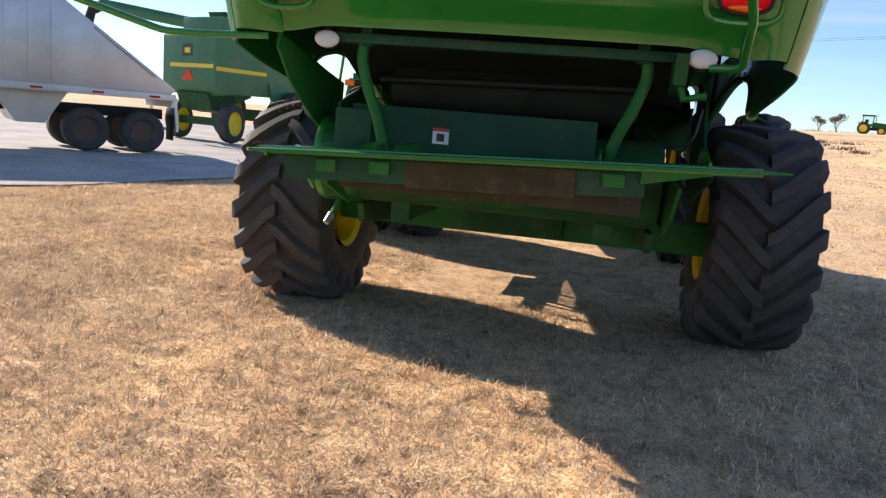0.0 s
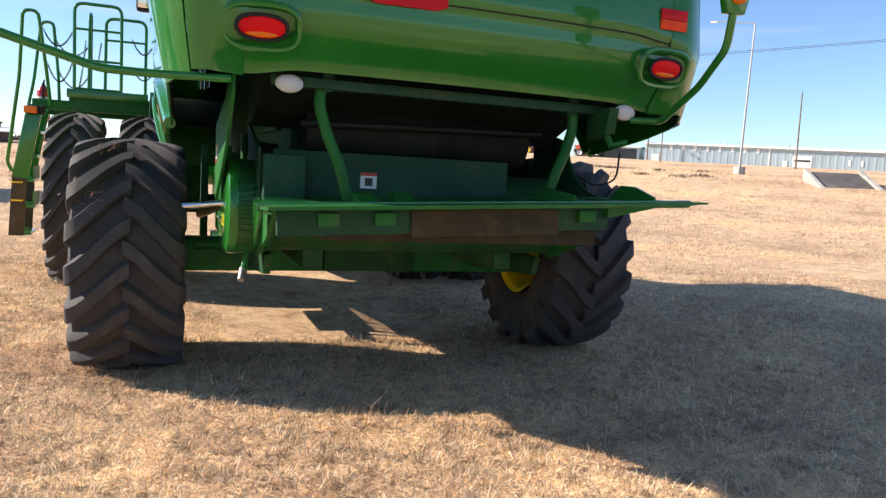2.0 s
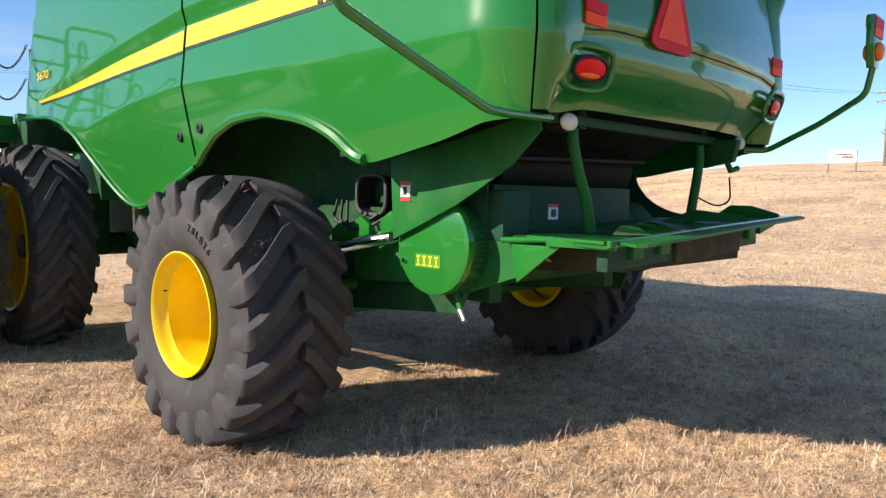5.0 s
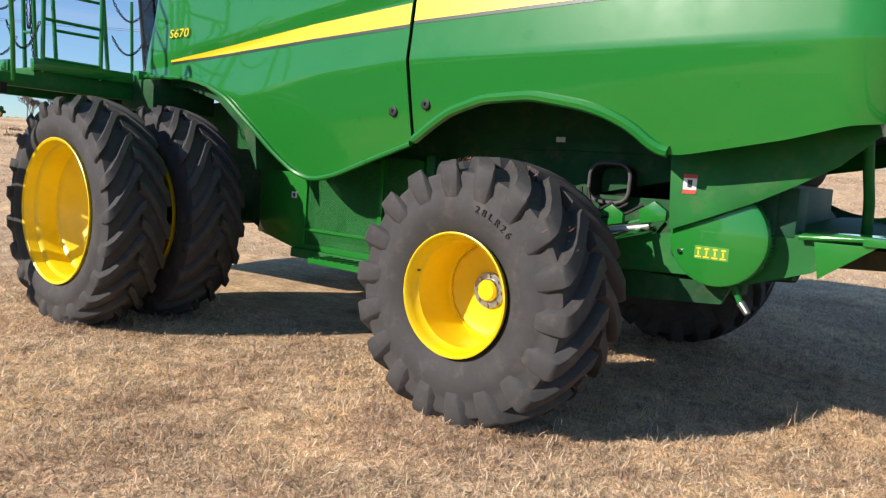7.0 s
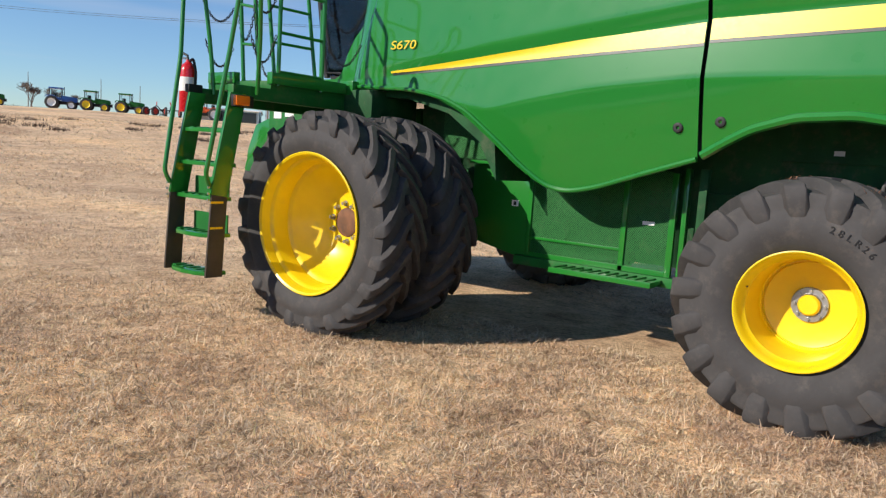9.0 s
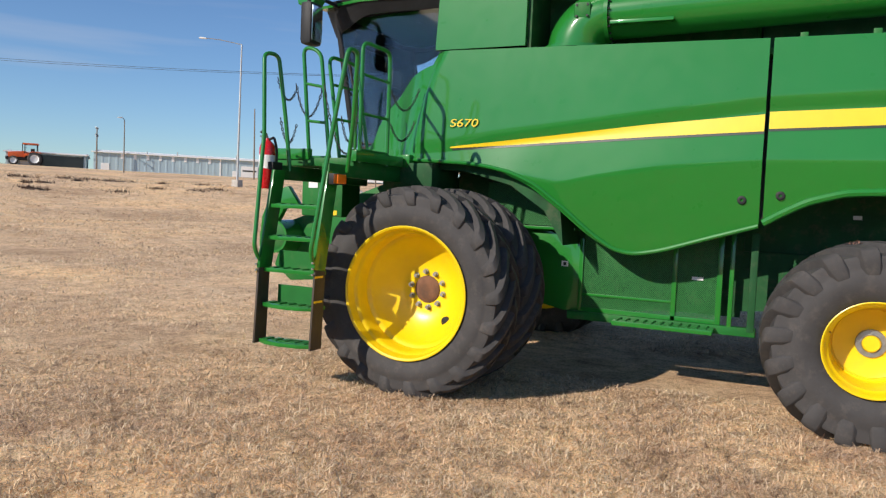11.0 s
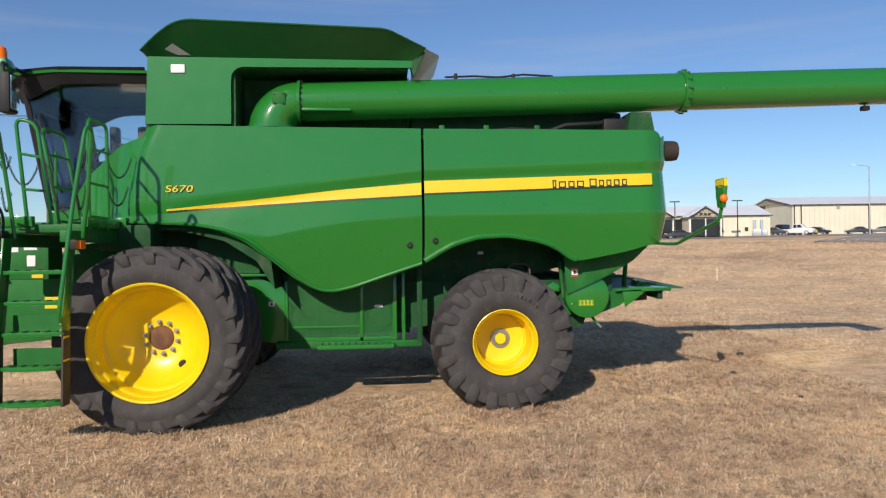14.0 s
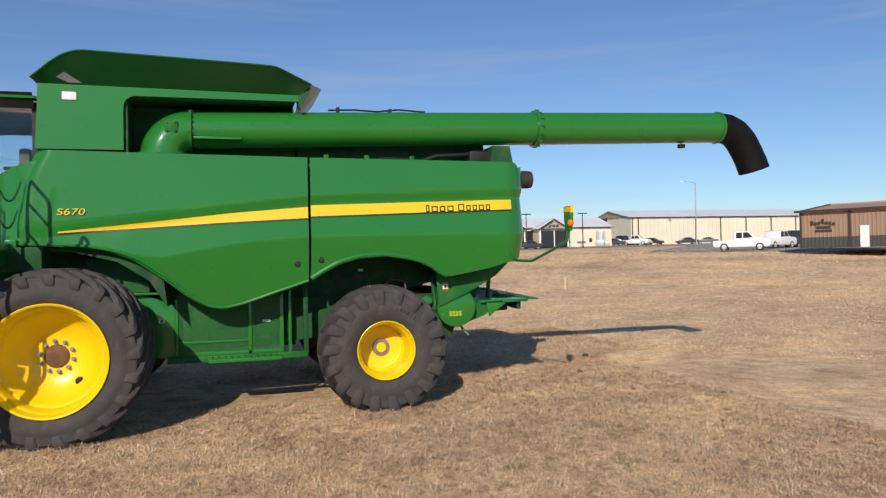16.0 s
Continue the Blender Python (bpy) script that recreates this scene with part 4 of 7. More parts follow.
duct = part("rear_duct", grid(lambda u, v: Vector((-0.875 + 0.19 * u, -0.36 + (mouth[int(v * 28 + 0.5) % 28][1] + 0.36) * (1 - 0.12 * u), 1.40 + (mouth[int(v * 28 + 0.5) % 28][2] - 1.40) * (1 - 0.12 * u))), 4, 28, 0.012), BLACK, combine, "black moulded air duct")
# back of the duct coloured near-black, as the shade in its hollow
part("duct_back", prism([(p[1], p[2]) for p in mouth], -0.70, -0.69), SHADE_BLACK, duct)
part("duct_rim", tube(mouth, 0.013, 8, closed=True), surface("dusty_grey_plastic", (0.075, 0.073, 0.07), 0.6, vary=0.2), duct, "dusty grey duct rim")
for a, b, r in (((-1.05, -0.25, 1.05), (-0.95, -0.85, 1.25), 0.02), ((-1.0, -0.85, 1.55), (-0.98, -0.9, 1.1), 0.025)):
    part("frame_strut", cyl(a, b, r, seg=10), GREEN_DULL, combine)
for yy, zz in ((-0.28, 1.12), (-0.48, 1.16), (-0.75, 1.20)):
    part("frame_bracket", prism([(yy - 0.08, zz), (yy + 0.08, zz - 0.03), (yy + 0.09, zz + 0.05), (yy, zz + 0.11), (yy - 0.08, zz + 0.06)], -1.06, -1.02, bev=0.004), GREEN, combine)
for k in range(3):
    part("hose", tube([(-1.0, -0.18 - 0.05 * k, 1.36), (-1.07, -0.22 - 0.07 * k, 1.24 - 0.03 * k), (-1.04, -0.34 - 0.10 * k, 1.20), (-0.98, -0.45 - 0.10 * k, 1.28)], 0.011, 6, smooth_corner=0.15), BLACK, combine)
part("arch_label", box((-0.747, 0.06, 1.655), (-0.742, 0.13, 1.69)), WHITE, combine)
part("arch_rib", box((-0.78, -0.62, 1.60), (-0.74, 0.5, 1.65)), GREEN_DARK, combine)

# chopper housing seen under the hood
part("chopper_wall", box((-0.90, -1.40, 1.16), (0.52, -1.34, 1.47), 0.006), CHOP, combine)
part("far_side_shield", prism([(-0.60, 1.75), (-1.06, 1.64), (-1.087, 1.595), (-1.105, 1.545), (-1.126, 1.500), (-1.19, 1.424), (-1.24, 1.386), (-1.292, 1.356), (-1.36, 1.328), (-1.439, 1.306), (-1.594, 1.286), (-1.66, 1.225), (-0.60, 0.98)], 1.11, 1.125), CHOP, combine, "dark green side shield with curved cut edge")
part("chopper_box", box((-0.96, -1.52, 1.17), (-0.74, -1.41, 1.44), 0.012), CHOP, combine)
part("chopper_side", prism([(-0.85, 1.0), (-1.42, 1.17), (-1.42, 1.47), (-0.85, 1.62)], -0.98, -0.965), CHOP, combine)
part("rear_sticker", box((-0.405, -1.405, 1.275), (-0.31, -1.400, 1.365)), WHITE, combine, "white warning sticker")
part("sticker_mark", box((-0.38, -1.4085, 1.29), (-0.335, -1.4055, 1.335), 0.0, None), DECAL_DARK, combine)
part("sticker_band", box((-0.405, -1.408, 1.347), (-0.31, -1.4045, 1.366)), LABEL_RED, combine)
part("rear_plate", box((0.475, -1.08, 1.665), (0.59, -1.07, 1.73)), WHITE, combine)
# rotor cover gets the same near-black in place of deep shade
part("rotor_cover", cyl((-0.7, -1.15, 1.60), (0.7, -1.15, 1.60), 0.16, seg=24), SHADE_BLACK, combine)
part("cross_tube", cyl((-0.75, -1.36, 1.62), (0.75, -1.36, 1.66), 0.022, seg=10), BLACK, combine)

# tailboard
board = part("tailboard", prism([(-0.80, -1.42), (0.82, -1.42), (1.00, -1.62), (1.20, -2.02), (1.24, -2.22), (-1.08, -2.22), (-1.04, -1.95), (-0.95, -1.60)], 1.205, 1.220, "z"), GREEN_DULL, combine, "green sheet steel tailboard with worn edge")
part("board_edge", box((-1.08, -2.235, 1.21), (1.24, -2.215, 1.245), 0.004), GREEN, board)
part("board_gusset", prism([(-1.63, 1.19), (-1.93, 1.195), (-1.665, 0.995)], -1.03, -1.015, bev=0.003), GREEN, board, "bright green triangular gusset")
part("board_side", prism([(-1.86, 1.195), (-2.24, 1.195), (-2.24, 1.225), (-1.86, 1.235)], -1.05, -1.035, bev=0.003), GREEN, board)
part("board_lip", prism([(-1.0, -2.22), (1.20, -2.22), (1.30, -2.235), (1.20, -2.30), (-1.05, -2.40), (-1.08, -2.36)], 1.222, 1.236, "z"), GREEN_DULL, board)
part("board_wing", prism([(0.85, -1.62), (1.28, -2.22), (1.36, -2.23), (1.10, -1.75)], 1.222, 1.232, "z"), GREEN_DULL, board)
part("board_fin", prism([(-1.75, 1.22), (-2.20, 1.235), (-2.20, 1.26), (-2.02, 1.31), (-1.88, 1.31)], 1.02, 1.032), GREEN, board)
part("board_fin", prism([(-1.62, 1.22), (-2.18, 1.235), (-2.16, 1.27), (-1.85, 1.30)], 0.55, 0.56), GREEN_DULL, board)
for xx in (-0.60, -0.42):
    part("board_hook", prism([(-1.95, 1.22), (-2.18, 1.235), (-2.10, 1.27), (-2.0, 1.28)], xx, xx + 0.09), GREEN, board)
part("corner_gusset", prism([(-1.08, -2.20), (-0.86, -2.20), (-0.80, -1.95), (-0.92, -1.72), (-1.02, -1.72)], 1.224, 1.240, "z", bev=0.003), GREEN, board)
part("board_rod", cyl((-1.0, -1.55, 1.205), (-1.03, -1.90, 1.228), 0.016, seg=10), GREEN, board)
part("under_curtain", box((-0.98, -2.16, 1.085), (0.76, -2.10, 1.20), 0.004), CHOP, board)
part("end_taper", prism([(0.74, 1.15), (1.06, 1.205), (1.20, 1.206), (0.74, 1.206)], -2.19, -2.10, "y"), GREEN_DULL, board)
part("rubber_curtain", box((-0.35, -2.185, 1.070), (0.45, -2.165, 1.20), 0.003), CURTAIN, board, "dusty olive rubber deflector curtain")
for xx in (-0.75, -0.48, 0.62):
    part("board_bracket", box((xx - 0.05, -2.19, 1.13), (xx + 0.05, -2.155, 1.19), 0.004), GREEN_DULL, board)
board.matrix_local = Matrix.Translation((-0.5, 0, 1.22)) @ Matrix.Rotation(radians(-2.4), 4, "Y") @ Matrix.Translation((0.5, 0, -1.22))
part("spreader_pan", prism([(-1.35, 1.00), (-2.05, 1.04), (-2.05, 1.14), (-1.35, 1.14)], -0.72, 0.76), CURTAIN, combine)
for side in (-1, 1):
    strut = part("board_strut", tube([(side * 0.72, -1.77, 1.80), (side * 0.735, -1.78, 1.70), (side * 0.685, -1.79, 1.54), (side * 0.62, -1.80, 1.40), (side * 0.57, -1.80, 1.225)], 0.030, 10, smooth_corner=0.05), GREEN_DULL, combine)
    part("strut_mount", box((side * 0.70 - 0.03, -1.82, 1.76), (side * 0.70 + 0.03, -1.74, 1.86), 0.008), CHOP, combine)
part("wire", tube([(0.80, -1.75, 1.42), (0.86, -1.85, 1.36), (0.97, -1.9, 1.40), (1.0, -1.87, 1.56)], 0.006, 6, smooth_corner=0.08), BLACK, combine)
part("hood_hinge", prism([(-1.75, 1.62), (-1.95, 1.66), (-1.98, 1.80), (-1.75, 1.80)], 0.84, 0.90), GREEN_DARK, combine)
part("rear_hitch", tube([(0.86, -1.88, 1.72), (0.90, -1.92, 1.60), (1.0, -1.92, 1.62)], 0.02, 8), GREEN_DULL, combine)

# lamp arms at both rear corners
for side, pts in ((-1, [(-1.18, -1.96, 1.765), (-1.55, -2.02, 1.75), (-1.72, -2.05, 1.75), (-2.55, -2.16, 1.98), (-2.60, -2.17, 2.12)]),
                  (1, [(1.0, -1.95, 1.745), (1.12, -2.06, 1.74), (1.08, -2.40, 1.90), (1.0, -2.67, 2.05), (0.994, -2.70, 2.21)])):
    arm = part("lamp_arm", tube(pts, 0.019, 10, smooth_corner=0.05), GREEN, combine)
    b = Vector(pts[-1])
    part("lamp_board", prism([(b.x - 0.05, b.z - 0.01), (b.x + 0.05, b.z - 0.01), (b.x + 0.085, b.z + 0.12), (b.x + 0.095, b.z + 0.29), (b.x - 0.095, b.z + 0.29), (b.x - 0.085, b.z + 0.12)], b.y - 0.02, b.y + 0.025, "y", bev=0.006), GREEN, arm)
    for off, size in (((0.0, -0.028), (0.055, 0.030)), ((0.0, 0.028), (0.055, 0.030))) if side > 0 else (((-0.070, 0.01), (0.036, 0.040)),):
        bm = bmesh.new()
        bmesh.ops.create_uvsphere(bm, u_segments=20, v_segments=10, radius=1, matrix=Matrix.Translation((b.x + off[0], b.y + off[1], b.z + 0.085)) @ Matrix.Diagonal((*size, 0.045 if side < 0 else 0.055, 1)))
        part("amber_lamp", bm, ORANGE_LENS, arm, "round amber flasher")
    part("arm_reflector", box((b.x - 0.085, b.y - 0.026, b.z + 0.22), (b.x + 0.085, b.y - 0.021, b.z + 0.275)), RED_FILM, arm)
    part("arm_reflector", box((b.x - 0.080, b.y - 0.026, b.z + 0.165), (b.x + 0.080, b.y - 0.021, b.z + 0.218)), ORANGE, arm)
    part("arm_reflector", box((b.x - 0.085, b.y + 0.026, b.z + 0.22), (b.x + 0.085, b.y + 0.030, b.z + 0.28)), DECAL_YELLOW, arm)
    part("arm_reflector", box((b.x + side * 0.088, b.y - 0.02, b.z + 0.21), (b.x + side * 0.098, b.y + 0.02, b.z + 0.285)), DECAL_YELLOW, arm)
    if side > 0:
        part("side_lamp", lathe([(0, 0.0), (0.0, 0.035), (0.03, 0.03), (0.035, 0.0)], 16, "x", (b.x + 0.085, b.y, b.z + 0.10)), ORANGE_LENS, arm)

# ---- engine side cage and plank between the wheels
cage = part("side_cage_frame", box((-0.93, 1.565, 0.63), (-0.89, 1.61, 1.46), 0.004), GREEN, combine)
for lo, hi in (((-0.93, 1.16, 0.63), (-0.89, 1.21, 1.46)), ((-0.93, 2.47, 0.63), (-0.89, 2.51, 1.36)), ((-0.93, 1.21, 0.63), (-0.89, 2.47, 0.675)), ((-0.928, 1.61, 0.79), (-0.892, 2.47, 0.815))):
    part("cage_bar", box(lo, hi, 0.004), GREEN, cage)
part("mesh_screen", grid(lambda u, v: Vector((-0.91, 1.61 + 0.86 * u, 0.67 + 0.75 * v)), 2, 2), PERF, cage, "perforated green side screen")
part("mesh_screen", grid(lambda u, v: Vector((-0.91, 1.21 + 0.355 * u, 0.67 + 0.80 * v)), 2, 2), PERF, cage)
part("mesh_screen", grid(lambda u, v: Vector((-0.93, 2.80 + 0.72 * u, 1.47 + 0.42 * v)), 2, 2), PERF, combine)
# backing and pulleys coloured dark for the shade behind the screens
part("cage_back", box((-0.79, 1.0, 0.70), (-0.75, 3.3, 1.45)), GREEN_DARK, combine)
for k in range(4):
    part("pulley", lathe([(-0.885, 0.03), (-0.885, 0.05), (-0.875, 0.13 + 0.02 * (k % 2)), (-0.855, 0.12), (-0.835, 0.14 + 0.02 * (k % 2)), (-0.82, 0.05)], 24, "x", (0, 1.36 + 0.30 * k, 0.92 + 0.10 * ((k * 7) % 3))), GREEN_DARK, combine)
part("cage_label", box((-0.919, 1.33, 1.03), (-0.916, 1.43, 1.06)), WHITE, cage)
part("corner_sheet", prism([(2.51, 0.62), (2.66, 0.62), (3.15, 0.72), (3.15, 1.42), (2.89, 1.44), (2.51, 1.29)], -0.90, -0.86, bev=0.006), GREEN, combine)
part("corner_step", box((-0.98, 2.56, 1.43), (-0.74, 3.15, 1.46), 0.006), GREEN, combine)
part("corner_sticker", box((-0.904, 2.63, 1.065), (-0.9005, 2.70, 1.12)), WHITE, combine)
part("corner_mark", box((-0.9065, 2.65, 1.075), (-0.9045, 2.68, 1.108)), DECAL_DARK, combine)
# first post painted darker so that it reads as shaded
part("side_post", box((-1.16, 0.86, 0.62), (-1.10, 0.92, 1.50), 0.006), GREEN_DARK, combine)
part("side_post", box((-0.97, 1.06, 0.62), (-0.90, 1.10, 1.5), 0.006), GREEN, combine)
plank = part("walk_plank", box((-1.21, 1.20, 0.565), (-0.95, 2.10, 0.61), 0.006), GREEN, combine, "green tread plate walkway")
for k in range(11):
    part("tread_rib", box((-1.19, 1.25 + 0.08 * k, 0.61), (-0.97, 1.265 + 0.08 * k, 0.617)), GREEN_DULL, plank)
part("plank_beam", box((-0.97, 0.85, 0.55), (-0.89, 2.6, 0.63), 0.006), GREEN_DULL, combine)

# ---- cab
cab = part("cab", prism([(4.02, 2.05), (5.22, 2.05), (5.22, 2.22), (4.02, 2.22)], -0.98, 0.98), GREEN, combine, "green cab with dark tinted glass")
CW = 0.93
roof = part("cab_roof", grid(lambda u, v: Vector((-1.12 + 2.24 * u, 4.02 + 1.62 * v + 0.05 * math.sin(math.pi * u), 3.915 - 0.05 * (2 * u - 1) ** 4 - 0.055 * sm(0.6, 1.0, v) - 0.015 * (1 - v))), 20, 20, 0.03), GREEN, cab)


def roof_band(u, v):
    pts = [(-1.13, 4.05), (-1.14, 5.0), (-1.10, 5.45), (-0.92, 5.66), (0.92, 5.66), (1.10, 5.45), (1.14, 5.0), (1.13, 4.05)]
    t = u * (len(pts) - 1)
    i = min(int(t), len(pts) - 2)
    f = t - i
    x = pts[i][0] + (pts[i + 1][0] - pts[i][0]) * f
    y = pts[i][1] + (pts[i + 1][1] - pts[i][1]) * f
    drop = 0.17 + 0.16 * sm(4.9, 5.6, y)
    return Vector((x * (1 - 0.10 * v), y - 0.10 * v * sm(5.0, 5.6, y), 3.885 - drop * v - 0.03 * sm(5.0, 5.6, y)))


part("roof_visor", grid(roof_band, 42, 6, 0.012), BLACK, cab, "black moulded roof visor")
gl = [(4.08, 3.76), (5.46, 3.70), (5.20, 2.30), (4.93, 2.28), (4.86, 2.46), (4.72, 2.63), (4.47, 2.78), (4.23, 2.92), (4.08, 3.0)]
for side in (-1, 1):
    g = part("side_window", prism(gl, side * CW, side * (CW + 0.006)), GLASS, cab, "tinted cab side glass")
    g.visible_shadow = False
    part("door_frame", tube([(side * (CW + 0.004), y, z) for y, z in gl], 0.016, 8, closed=True), BLACK, cab)
    part("front_pillar", tube([(side * 0.90, 5.50, 3.72), (side * 0.90, 5.22, 2.25)], 0.035, 8), BLACK, cab)
    part("rear_pillar", box((side * CW - 0.03, 4.03, 2.3), (side * CW + 0.03, 4.09, 3.8)), BLACK, cab)
    low = part("lower_side", grid(lambda u, v: Vector((side * (0.965 + 0.50 * (1 - sm(0.0, 0.5, u))), front_edge(2.05 + 0.1) - 0.06 + 0.98 * u, 2.06 + v * (interp([(0, 0.98), (0.2, 0.88), (0.4, 0.74), (0.55, 0.60), (0.66, 0.42), (0.74, 0.20), (1.0, 0.10)], u)))) - Vector((0, 0.30 * v * (1 - u) ** 4, 0)), 18, 10, 0.012), GREEN, cab)
ws = part("windscreen", grid(lambda u, v: Vector((-0.90 + 1.80 * u, 5.22 + 0.26 * v + 0.14 * math.sin(math.pi * u), 2.25 + 1.45 * v)), 16, 8, 0.006), GLASS, cab)
ws.visible_shadow = False
part("cab_rear_wall", box((-0.93, 4.02, 2.2), (0.93, 4.06, 3.8)), BLACK, cab)
part("cab_floor", box((-0.92, 4.05, 2.2), (0.92, 5.15, 2.26)), BLACK, cab)
SEATM = surface("seat_cloth", (0.09, 0.085, 0.06), 0.85, vary=0.3, scale=12)
part("seat_cushion", box((-0.28, 4.35, 2.62), (0.28, 4.85, 2.76), 0.05), SEATM, cab)
part("seat_back", box((-0.27, 4.28, 2.72), (0.27, 4.42, 3.35), 0.05), SEATM, cab)
part("steering_column", tube([(0, 5.12, 2.25), (0, 5.02, 2.85)], 0.05, 10), BLACK, cab)
part("steering_wheel", tube([(0.19 * math.cos(a), 4.96 - 0.08 * math.sin(a), 2.93 + 0.17 * math.sin(a)) for a in (2 * math.pi * k / 24 for k in range(24))], 0.016, 8, closed=True), BLACK, cab)
part("armrest_console", box((-0.62, 4.3, 2.75), (-0.36, 4.95, 2.86), 0.03), BLACK, cab)
part("monitor", box((-0.62, 4.9, 2.98), (-0.40, 4.94, 3.18), 0.01), BLACK, cab)
part("door_handle", box((-0.985, 4.25, 2.98), (-0.945, 4.40, 3.02), 0.008), BLACK, cab)
part("grab_rail", tube([(-0.96, 5.05, 2.45), (-1.02, 5.07, 2.5), (-1.02, 5.28, 3.3), (-0.96, 5.30, 3.36)], 0.014, 8, smooth_corner=0.05), BLACK, cab)
mir = part("mirror_arm", tube([(-1.05, 5.37, 3.80), (-1.35, 5.45, 3.84), (-1.66, 5.37, 3.80), (-1.68, 5.33, 3.60)], 0.022, 8, smooth_corner=0.06), BLACK, cab)
part("mirror", box((-1.80, 5.23, 3.24), (-1.58, 5.37, 3.68), 0.045), BLACK, mir, "black upright mirror housing")
part("mirror_glass", box((-1.78, 5.222, 3.28), (-1.60, 5.229, 3.64), 0.003), CHROME, mir)
bc = part("beacon_base", prism([(5.38, 3.80), (5.42, 3.90), (5.58, 3.90), (5.64, 3.82), (5.62, 3.74), (5.45, 3.70)], -1.50, -1.32, bev=0.015), GREEN, cab)
part("beacon", lathe([(3.90, 0.062), (3.97, 0.062), (4.02, 0.05), (4.04, 0.02), (4.042, 0.0)], 20, "z", (-1.42, 5.495, 0)), ORANGE_LENS, bc, "amber rotating beacon")
part("cab_mirror", box((1.58, 5.30, 3.22), (1.80, 5.42, 3.66), 0.045), BLACK, cab)
part("wiper", tube([(-0.2, 5.40, 2.3), (-0.5, 5.46, 2.9)], 0.012, 6), BLACK, cab)

# ---- platform, ladder and rails
plat = part("platform", box((-2.48, 4.22, 1.94), (-0.98, 5.12, 2.02), 0.01), GREEN_DULL, combine, "green access platform")
part("platform_edge", box((-2.50, 4.18, 1.99), (-1.62, 4.25, 2.09), 0.006), GREEN, plat)
part("platform_edge", box((-2.50, 4.70, 2.00), (-2.44, 5.10, 2.10), 0.006), GREEN, plat)
part("platform_edge", box((-1.60, 4.12, 1.98), (-1.30, 4.24, 2.12), 0.01), GREEN, plat)
part("platform_beam", box((-2.86, 4.22, 1.84), (-1.2, 4.30, 1.95), 0.01), GREEN_DULL, plat)
part("platform_beam", box((-2.80, 4.84, 1.80), (-1.2, 4.92, 1.93), 0.01), GREEN_DULL, plat)
part("under_box", box((-1.60, 3.86, 1.76), (-0.95, 4.42, 2.04), 0.02), GREEN_DARK, plat)

ladder = part("ladder", prism([(-3.07, 1.02), (-2.90, 1.02), (-2.74, 1.88), (-2.90, 1.88)], 4.20, 4.23, "y", bev=0.004), GREEN, combine, "green swing ladder with five steps")
part("stringer", prism([(-3.07, 1.02), (-2.90, 1.02), (-2.74, 1.88), (-2.90, 1.88)], 4.77, 4.80, "y", bev=0.004), GREEN, ladder)
BROWN = surface("brown_rubber", (0.055, 0.042, 0.030), 0.7, vary=0.25, bumpy=0.1)
for yy in (4.19, 4.78):
    part("lower_stringer", prism([(-3.10, 0.36), (-2.94, 0.36), (-2.91, 1.02), (-3.06, 1.04)], yy, yy + 0.02, "y", bev=0.003), BROWN, ladder, "dark brown flexible lower stringer")
    for zz in (0.76, 0.97):
        part("stringer_tag", box((-3.07, yy - 0.004 if yy < 4.5 else yy + 0.021, zz), (-2.95, yy - 0.001 if yy < 4.5 else yy + 0.024, zz + 0.018)), DECAL_YELLOW, ladder)
for k, zz in enumerate((0.400, 0.715, 1.020, 1.300, 1.580)):
    xo = -3.03 + 0.035 * k
    depth = 0.20 if k > 1 else 0.26
    pts = [(xo + depth * 0.6, 4.23), (xo - 0.02, 4.23), (xo - 0.075, 4.335), (xo - 0.095, 4.50), (xo - 0.075, 4.665), (xo - 0.02, 4.77), (xo + depth * 0.6, 4.77)] if k < 2 else [(xo + depth * 0.6, 4.23), (xo - 0.05, 4.23), (xo - 0.05, 4.77), (xo + depth * 0.6, 4.77)]
    st = part("step", prism(pts, zz - 0.035, zz, "z", bev=0.004), GREEN, ladder)
    for q in range(5):
        part("step_cleat", box((xo - 0.03, 4.275 + 0.10 * q, zz), (xo + 0.08, 4.325 + 0.10 * q, zz + 0.007)), GREEN_DULL, st)
    if k in (1, 2):
        part("riser", box((xo + depth * 0.5, 4.245, zz), (xo + depth * 0.5 + 0.012, 4.72, zz + 0.15)), GREEN_DULL, ladder)
for yy in (4.205, 4.795):
    for zz in (1.00, 1.05, 1.10):
        part("ladder_bolt", cyl((-3.075, yy, zz), (-3.09, yy, zz), 0.010, seg=6), STEEL, ladder)
part("marker_housing", box((-2.90, 4.13, 1.765), (-2.72, 4.22, 1.86), 0.01), BLACK, ladder)
part("side_marker", box((-2.925, 4.085, 1.772), (-2.79, 4.135, 1.853), 0.012), ORANGE_LENS, ladder, "amber side marker lamp")
RAIL = GREEN
part("handrail", tube([(-3.06, 4.79, 1.10), (-3.11, 4.80, 1.20), (-2.93, 4.87, 2.2), (-2.86, 4.95, 2.92), (-2.72, 4.90, 2.92), (-2.66, 4.84, 2.3), (-2.64, 4.80, 1.88)], 0.019, 10, smooth_corner=0.09), RAIL, ladder)
part("handrail", tube([(-3.06, 4.22, 1.10), (-3.11, 4.21, 1.20), (-2.97, 4.13, 2.2), (-2.92, 4.03, 2.90), (-2.77, 4.03, 2.90), (-2.70, 4.10, 2.3), (-2.66, 4.17, 1.88)], 0.019, 10, smooth_corner=0.09), RAIL, ladder)


